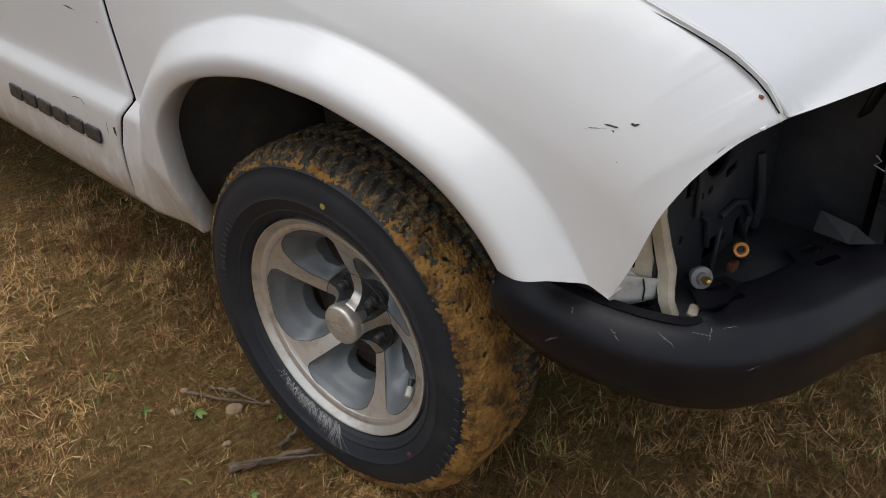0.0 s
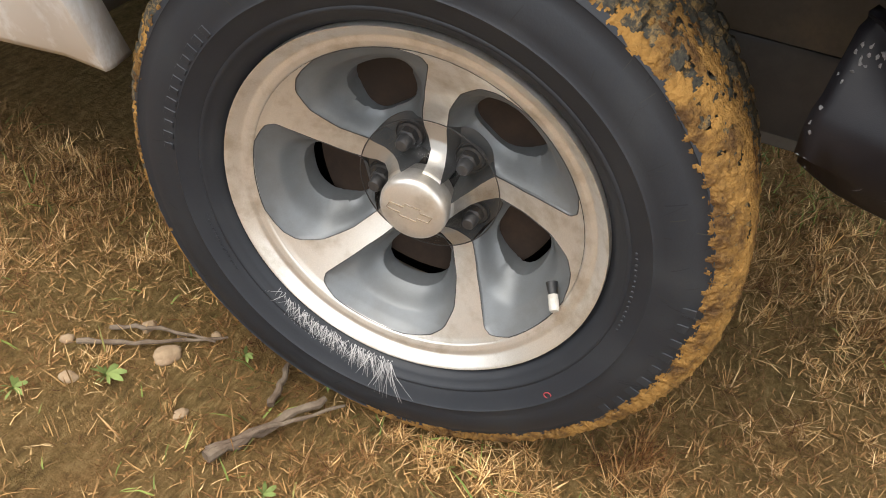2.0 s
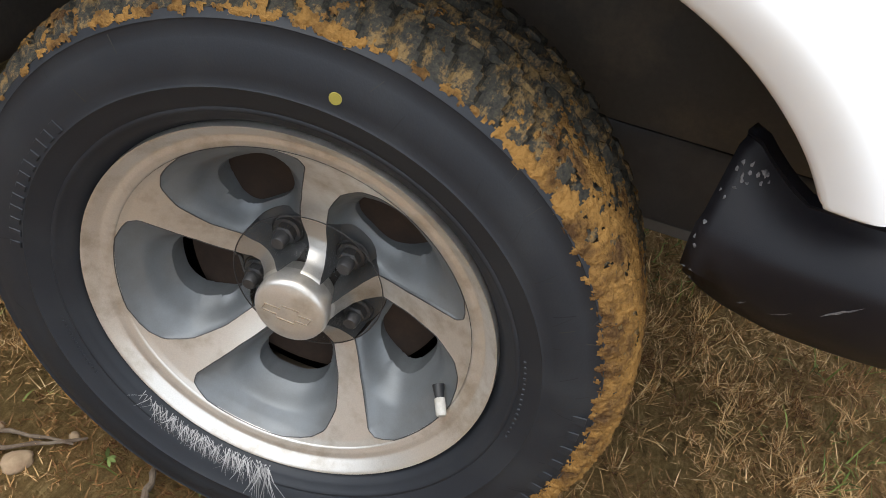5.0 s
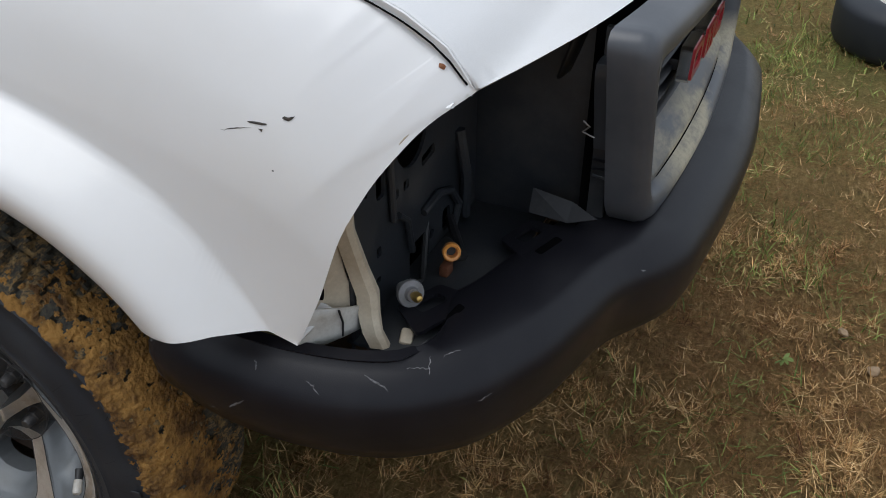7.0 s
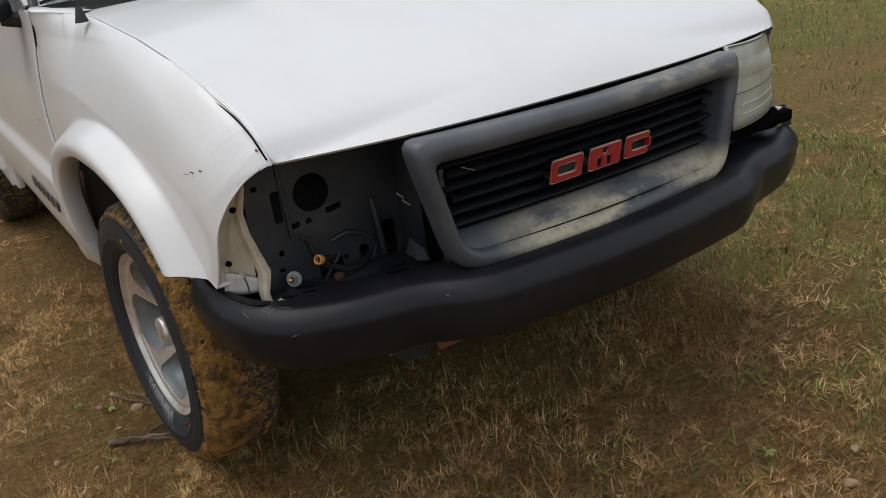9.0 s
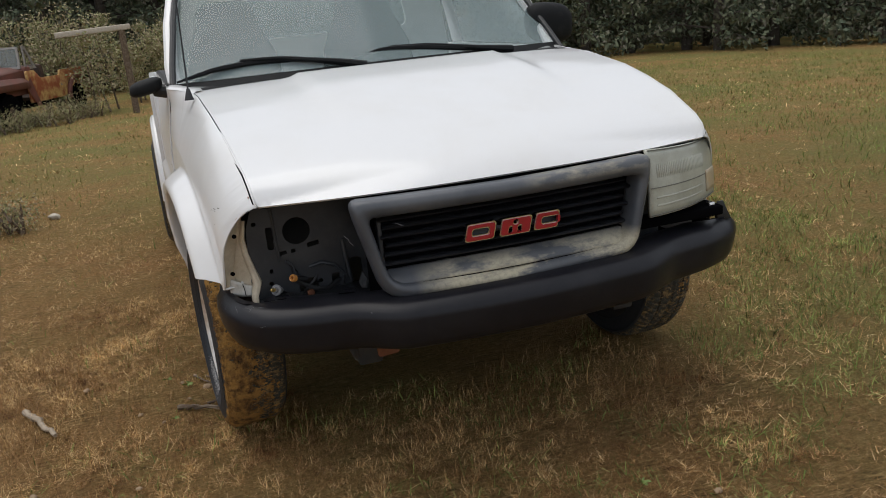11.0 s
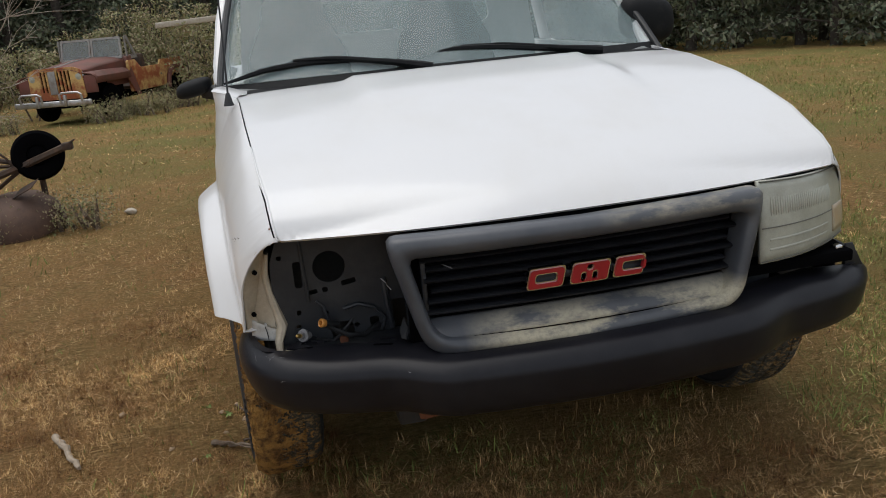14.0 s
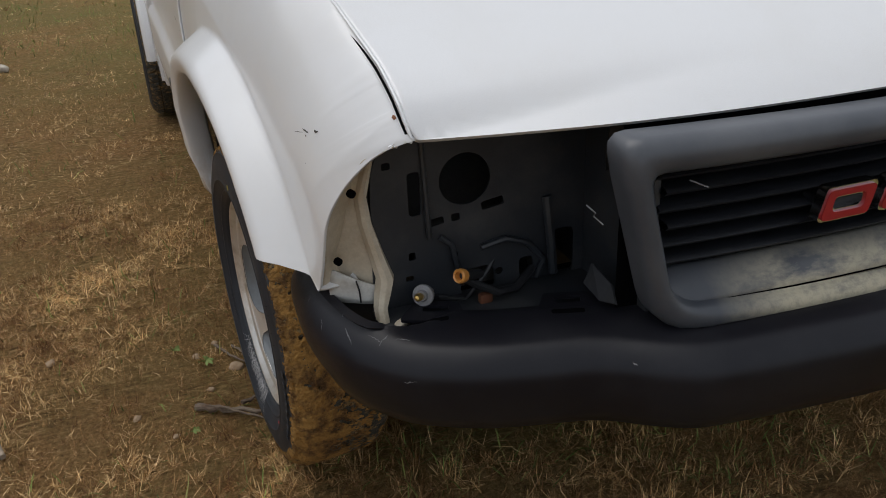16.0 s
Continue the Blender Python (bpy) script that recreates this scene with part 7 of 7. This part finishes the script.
        rwl = part("rear_wheel", lathe([(0.10, -0.07), (0.20, -0.09), (0.28, -0.085), (0.335, -0.05), (0.34, 0.0), (0.335, 0.05), (0.28, 0.085), (0.1, 0.07)], 32), M_VOID, j, at=pose(-3.35, s * 0.76, 0.33))
        part("rear_wing", tube([(-3.35 + 0.45 * math.cos(a), s * 0.86, 0.36 + 0.45 * math.sin(a)) for a in np.linspace(0, math.pi, 14)], 0.05, 8), M_REDRUST, j)
    # grille with upright slots
    gr = plate_with_holes(round_poly([(-0.60, 0.46), (0.60, 0.46), (0.58, 1.00), (0.40, 1.06), (-0.40, 1.06), (-0.58, 1.00)], 0.06, 5), [slot(y, 0.80, 0.042, 0.40) for y in (-0.30, -0.22, -0.14, -0.06, 0.06, 0.14, 0.22, 0.30)], 0.03)
    part("grille", moved(gr, Matrix.Translation((-0.20, 0, 0)) @ TO_FRONT), M_PEEL, j, "rusty slotted grille", smooth=False)
    part("grille_badge_panel", box(-0.185, -0.06, 0.78, 0.02, 0.16, 0.44, 0.01), M_DULLSTEEL, j)
    part("radiator", box(-0.30, 0, 0.75, 0.08, 0.9, 0.5, 0.01), M_VOID, j)
    hoodj = [[(-0.20 - 1.35 * t, u * (0.56 + 0.16 * t), 1.06 + 0.10 * t - 0.10 * abs(u) ** 3 - 0.04 * (1 - t) ** 6) for u in np.linspace(-1, 1, 15)] for t in np.linspace(0, 1, 10)]
    solid(part("hood", grid(np.array(hoodj)), M_REDRUST, j), 0.02, 0)
    part("hood_strip", tube([(-0.22, 0, 1.05), (-0.8, 0, 1.125), (-1.5, 0, 1.168)], 0.016, 6), M_DULLSTEEL, j)
    for s in (-1, 1):
        part("hood_side", quad_panel([(-0.22, s * 0.57, 0.96), (-1.55, s * 0.73, 1.06), (-1.55, s * 0.73, 0.60), (-0.22, s * 0.57, 0.60)], 4, 4), M_REDRUST, j)
    part("scuttle", box(-1.62, 0, 0.88, 0.22, 1.56, 0.52, 0.04), M_REDRUST, j)
    # windscreen frame
    for s, y0, y1 in ((-1, -0.70, -0.01), (1, 0.01, 0.70)):
        fr_ = plate_with_holes(round_poly([(y0, 1.12), (y1, 1.12), (y1 * 0.97, 1.56), (y0 * 0.97, 1.56)], 0.03, 3), [round_poly([(y0 + 0.04, 1.17), (y1 - 0.04, 1.17), (y1 * 0.97 - 0.04, 1.52), (y0 * 0.97 + 0.04, 1.52)], 0.03, 3)], 0.03)
        wf = part("windscreen_frame", moved(fr_, Matrix.Translation((-1.30, 0, 0)) @ pose(0, 0, 0, 0, -10, 0) @ TO_FRONT), M_DULLSTEEL, j, smooth=False)
        part("pane", moved(box(0, 0, 0, 0.006, abs(y1 - y0) - 0.07, 0.37, 0), Matrix.Translation((-1.30, 0, 0)) @ pose(0, 0, 0, 0, -10, 0) @ Matrix.Translation((-0.01, (y0 + y1) / 2, 1.345))), M_PANE, wf)
        part("quarter_window", moved(plate_with_holes([(-1.58, 1.08), (-1.98, 1.08), (-1.70, 1.54), (-1.60, 1.54)], [[(-1.64, 1.13), (-1.86, 1.13), (-1.68, 1.46), (-1.64, 1.46)]], 0.02), Matrix(((1, 0, 0, 0), (0, 0, 1, s * 0.76), (0, 1, 0, 0), (0, 0, 0, 1)))), M_DULLSTEEL, j, smooth=False)
        part("wiper", tube([(-1.55, s * 0.3, 1.16), (-1.57, s * 0.22, 1.34)], 0.008, 5), M_DULLSTEEL, j)
    part("tub_floor", box(-2.6, 0, 0.50, 2.1, 1.56, 0.06, 0.01), M_RUSTDARK, j)
    part("tailboard", box(-3.70, 0, 0.72, 0.05, 1.58, 0.50, 0.02), M_REDRUST, j)
    part("seat", box(-2.35, 0, 0.90, 0.20, 1.30, 0.50, 0.06), M_RUSTDARK, j)
    # added black box, puts the wheel arches' shade under the wings
    part("arch_shade_box", box(-0.85, 0, 0.62, 1.2, 1.3, 0.5, 0.03), M_VOID, j)
    part("chassis", box(-1.9, 0, 0.36, 3.5, 0.9, 0.14, 0.02), M_VOID, j)


M_OLDCHROME = worn("dull_old_chrome", (0.55, 0.55, 0.55), (0.30, 0.27, 0.24), 6, 0.45, 0.7, 0.35, 0.8, fine=80)
M_REDRUST = worn("rusty_red_paint", (0.19, 0.062, 0.045), (0.12, 0.058, 0.042), 2.6, 0.4, 0.65, 0.6, fine=40, relief=0.2, dist=0.003)
M_PEEL = worn("peeling_orange_paint", (0.36, 0.105, 0.040), (0.68, 0.46, 0.17), 2.4, 0.46, 0.60, 0.75, fine=30, relief=0.3, dist=0.004)
M_DULLSTEEL = worn("dull_grey_steel", (0.38, 0.37, 0.35), (0.25, 0.22, 0.2), 8, 0.4, 0.7, 0.5, 0.3, fine=60)
M_PANE = glass_material("grimy_glass", (0.24, 0.27, 0.27), 0.55, 0.1)
old_jeep()
# pale beam sticking out of the bushes
tagged(part("pale_beam", box(-14.2, -1.73, 1.48, 0.12, 1.3, 0.10, 0.02), M_PALESTONE, at=pose(0, 0, 0, 2, 0, 0)), "pale weathered beam propped in the bushes", "beam")
tagged(part("beam_post", tube([(-14.2, -1.3, -0.25), (-14.2, -1.3, 1.46)], 0.06, 8), M_BARK), "grey post under the pale beam", "post")


# ---- trees and shrubs ----
def leaf_cloud(centres, radii, count, size, rng, droop=0.2):
    """Small bent leaves round many centres, as arrays."""
    k = rng.integers(0, len(centres), count)
    d = rng.normal(0, 1, (count, 3))
    d /= np.linalg.norm(d, axis=1)[:, None]
    p = centres[k] + d * (radii[k] * rng.random(count) ** 0.45)[:, None] * np.array((1, 1, 0.7))
    u = rng.normal(0, 1, (count, 3))
    u /= np.linalg.norm(u, axis=1)[:, None]
    u[:, 2] -= droop
    w = np.cross(u, d)
    w /= np.maximum(np.linalg.norm(w, axis=1)[:, None], 1e-6)
    s = (size * rng.uniform(0.5, 1.3, count))[:, None]
    V = np.stack([p - w * s * 0.3, p + u * s * 0.5 - w * s * 0.28, p + u * s, p + u * s * 0.5 + w * s * 0.28], 1)
    return V.reshape(-1, 3), np.arange(4 * count).reshape(-1, 4)


def pine_meshes(seed, h):
    rng = np.random.default_rng(seed)
    trunk = tube([(0, 0, -0.3), (0.05, 0, h * 0.3), (0.0, 0.06, h * 0.7), (0.03, 0, h)], [0.16, 0.13, 0.08, 0.02], 9)
    limbs, cen, rad = [trunk], [], []
    for k in range(34):
        z = h * (0.04 + 0.93 * (k / 33) ** 0.9)
        a = rng.random() * 2 * math.pi
        L = (1 - z / h) ** 0.6 * h * 0.26 * rng.uniform(0.7, 1.2) + 0.3
        c, s = math.cos(a), math.sin(a)
        pts = [(0, 0, z), (c * L * 0.5, s * L * 0.5, z + 0.10 * L), (c * L, s * L, z - 0.05 * L)]
        limbs.append(tube(pts, [0.035, 0.022, 0.008], 5))
        for t in (0.35, 0.6, 0.8, 1.0):
            cen.append((c * L * t, s * L * t, z + 0.05 * L))
            rad.append(0.30 + 0.10 * L * t)
    for k in range(26):
        a, q = rng.random() * 2 * math.pi, rng.uniform(0.3, 1.6)
        cen.append((math.cos(a) * q, math.sin(a) * q, rng.uniform(0.2, 2.4)))
        rad.append(0.45)
    v, f = leaf_cloud(np.array(cen), np.array(rad), 6200, 0.14, rng)
    return mesh("trunk", *join(*limbs), M_TRUNK), mesh("crown", v, f.tolist(), M_PINELEAF, smooth=False)


PINES = [pine_meshes(3, 7.5), pine_meshes(8, 6.2), pine_meshes(15, 8.5)]


def tree(x, y, kind, turn):
    t = thing("pine_tree", "dark evergreen tree at the edge of the woods", "tree", pose(x, y, float(ground_height(x, y)) - 0.05, 0, 0, turn), group="trees along the field")
    part("trunk", PINES[kind][0], parent=t)
    part("crown", PINES[kind][1], parent=t)


rng = np.random.default_rng(5)
for row, (d0, n) in enumerate(((23.5, 30), (26.5, 22))):
    for k in range(n):
        a = radians(118 + 100 * (k + 0.5 * (row % 2)) / n + rng.normal(0, 0.6))
        d = d0 + rng.normal(0, 0.7) + (1.2 if math.degrees(a) > 180 else 0)
        tree(0.3 + d * math.cos(a), d * math.sin(a), int(rng.integers(0, 3)), rng.random() * 360)


def thicket(name, x0, y0, rx, ry, h, count, size, mat, label, seed, stems=10):
    rng = np.random.default_rng(seed)
    g = float(ground_height(x0, y0))
    t = thing(name, label, "shrub", pose(x0, y0, g))
    cen, rad = [], []
    for k in range(stems):
        a, q = rng.random() * 2 * math.pi, rng.random() ** 0.5
        bx, by = math.cos(a) * q * rx * 0.6, math.sin(a) * q * ry * 0.6
        tx, ty, tz = bx + rng.normal(0, rx * 0.3), by + rng.normal(0, ry * 0.3), h * rng.uniform(0.55, 1.0)
        part("stem", tube([(bx, by, -0.05), ((bx + tx) / 2 + rng.normal(0, 0.08), (by + ty) / 2, tz * 0.55), (tx, ty, tz)], [0.022, 0.014, 0.004], 5), M_BARK, t)
        for s in (0.35, 0.6, 0.85, 1.0):
            cen.append((bx + (tx - bx) * s, by + (ty - by) * s, tz * s))
            rad.append(0.20 + 0.16 * h * rng.random())
    v, f = leaf_cloud(np.array(cen), np.array(rad), count, size, rng)
    part("foliage", mesh("foliage", v, f.tolist(), mat, smooth=False), parent=t)


thicket("shrub", -15.6, -2.3, 1.6, 1.5, 1.9, 13000, 0.06, M_SHRUB, "leafy yellow-green shrub behind the old car", 1, 16)
thicket("shrub", -15.8, -4.6, 1.8, 1.6, 1.5, 11000, 0.06, M_SHRUB, "brownish shrub behind the old car", 2, 14)
thicket("shrub", -14.6, -6.4, 1.7, 1.6, 1.2, 12000, 0.055, M_SHRUB, "tangled olive brush beside the old car", 3, 18)
thicket("shrub", -12.6, -6.6, 1.5, 1.3, 0.9, 10000, 0.05, M_SHRUB, "tangled olive brush beside the old car", 4, 16)
thicket("shrub", -17.8, -0.6, 1.6, 1.5, 1.9, 11000, 0.06, M_SHRUB, "leafy yellow-green shrub before the woods", 5, 12)
thicket("shrub", -16.8, -7.6, 2.2, 1.6, 1.8, 11000, 0.065, M_SHRUB, "brownish brush before the woods", 6, 14)
thicket("weed_clump", -3.85, -2.1, 0.30, 0.30, 0.22, 2200, 0.022, M_SHRUB, "straggly weeds round the scrap frame", 7, 9)
thicket("weed_clump", -3.75, -2.75, 0.45, 0.25, 0.22, 2200, 0.022, M_SHRUB, "straggly weeds round the scrap frame", 8, 9)


for k, (sx, sy) in enumerate(((-12.6, -4.9), (-12.9, -3.3), (-13.6, -2.6), (-13.9, -3.2), (-12.4, -5.6), (-14.4, -2.2))):
    thicket("weed_clump", sx, sy, 0.55, 0.45, 0.34, 2600, 0.03, M_SHRUB, "dry weeds grown up round the old car", 30 + k, 12)


# bare pale branches of a leafless sapling
def bare_tree():
    t = thing("bare_sapling", "leafless pale sapling with spreading twigs", "tree")
    rng = np.random.default_rng(12)
    X = -7.0
    g = float(ground_height(X, -4.6))
    part("trunk", tube([(X, -4.7, g - 0.05), (X, -4.55, 0.7), (X + 0.1, -4.3, 1.3), (X, -4.1, 2.1), (X, -3.9, 2.8)], [0.05, 0.04, 0.03, 0.02, 0.01], 8), M_TWIG, t)

    def limb(pts, r):
        r = r * 0.6
        pts = resample_open(pts, 9)
        pts[1:-1] += rng.normal(0, 0.02, (7, 3))
        b = part("branch", tube([tuple(p) for p in pts], [float(q) for q in np.linspace(r, r * 0.25, 9)], 6), M_TWIG, t)
        for k in range(11):
            i = int(rng.integers(2, 9))
            p = pts[i]
            d = (pts[i] - pts[i - 1])
            d = d / np.linalg.norm(d) + rng.normal(0, 0.55, 3) + (0, 0, 0.25)
            L = rng.uniform(0.12, 0.42)
            q = p + d / np.linalg.norm(d) * L
            part("twig", tube([tuple(p), tuple((p + q) / 2 + rng.normal(0, 0.012, 3)), tuple(q)], [r * 0.4, r * 0.25, r * 0.1], 5), M_TWIG, b)

    limb([(X, -4.3, 1.25), (X, -3.55, 1.43), (X, -3.19, 1.53), (X, -2.60, 1.58)], 0.017)
    limb([(X, -4.1, 1.9), (X, -3.44, 1.88), (X, -3.13, 1.757), (X, -2.75, 1.68), (X, -2.38, 1.81)], 0.016)
    limb([(X, -4.4, 1.0), (X, -3.606, 1.2), (X, -3.3, 1.10), (X, -2.9, 1.35)], 0.014)
    limb([(X, -4.5, 0.7), (X, -3.7, 0.82), (X, -3.28, 0.858), (X, -2.77, 1.06)], 0.013)
    limb([(X, -3.2, 1.3), (X, -2.975, 1.709), (X, -2.90, 2.1)], 0.010)
    limb([(X, -4.2, 0.5), (X, -3.55, 0.71), (X, -3.2, 0.60)], 0.010)
    limb([(X, -3.5, 0.8), (X, -3.35, 1.1), (X, -3.1, 1.75), (X, -3.05, 2.2)], 0.009)


bare_tree()


# distant woods that close the view
def woods_backdrop():
    rows = []
    for a in np.radians(np.linspace(85, 265, 240)):
        row = []
        for z in np.linspace(-2.5, 8.5, 30):
            d = 31 + 1.2 * noise.noise((math.cos(a) * 18, math.sin(a) * 18, z * 0.5)) + 0.6 * noise.noise((math.cos(a) * 60, math.sin(a) * 60, z * 1.6)) - 0.12 * z
            top = 1.0 if z < 8 else 0.0
            row.append((0.3 + d * math.cos(a), d * math.sin(a), z - (1 - top) * 1.5 * abs(noise.noise((math.cos(a) * 30, math.sin(a) * 30, 5)))))
        rows.append(row)
    m = worn("dark_woods", (0.075, 0.09, 0.065), (0.16, 0.17, 0.12), 0.9, 0.42, 0.7, 0.95, fine=5, relief=0.9, dist=0.3, spec=0.1)
    tagged(part("backdrop", flip(grid(np.array(rows))), m, sharp=180), "dark distant woods", "woods", kind="structure")


woods_backdrop()
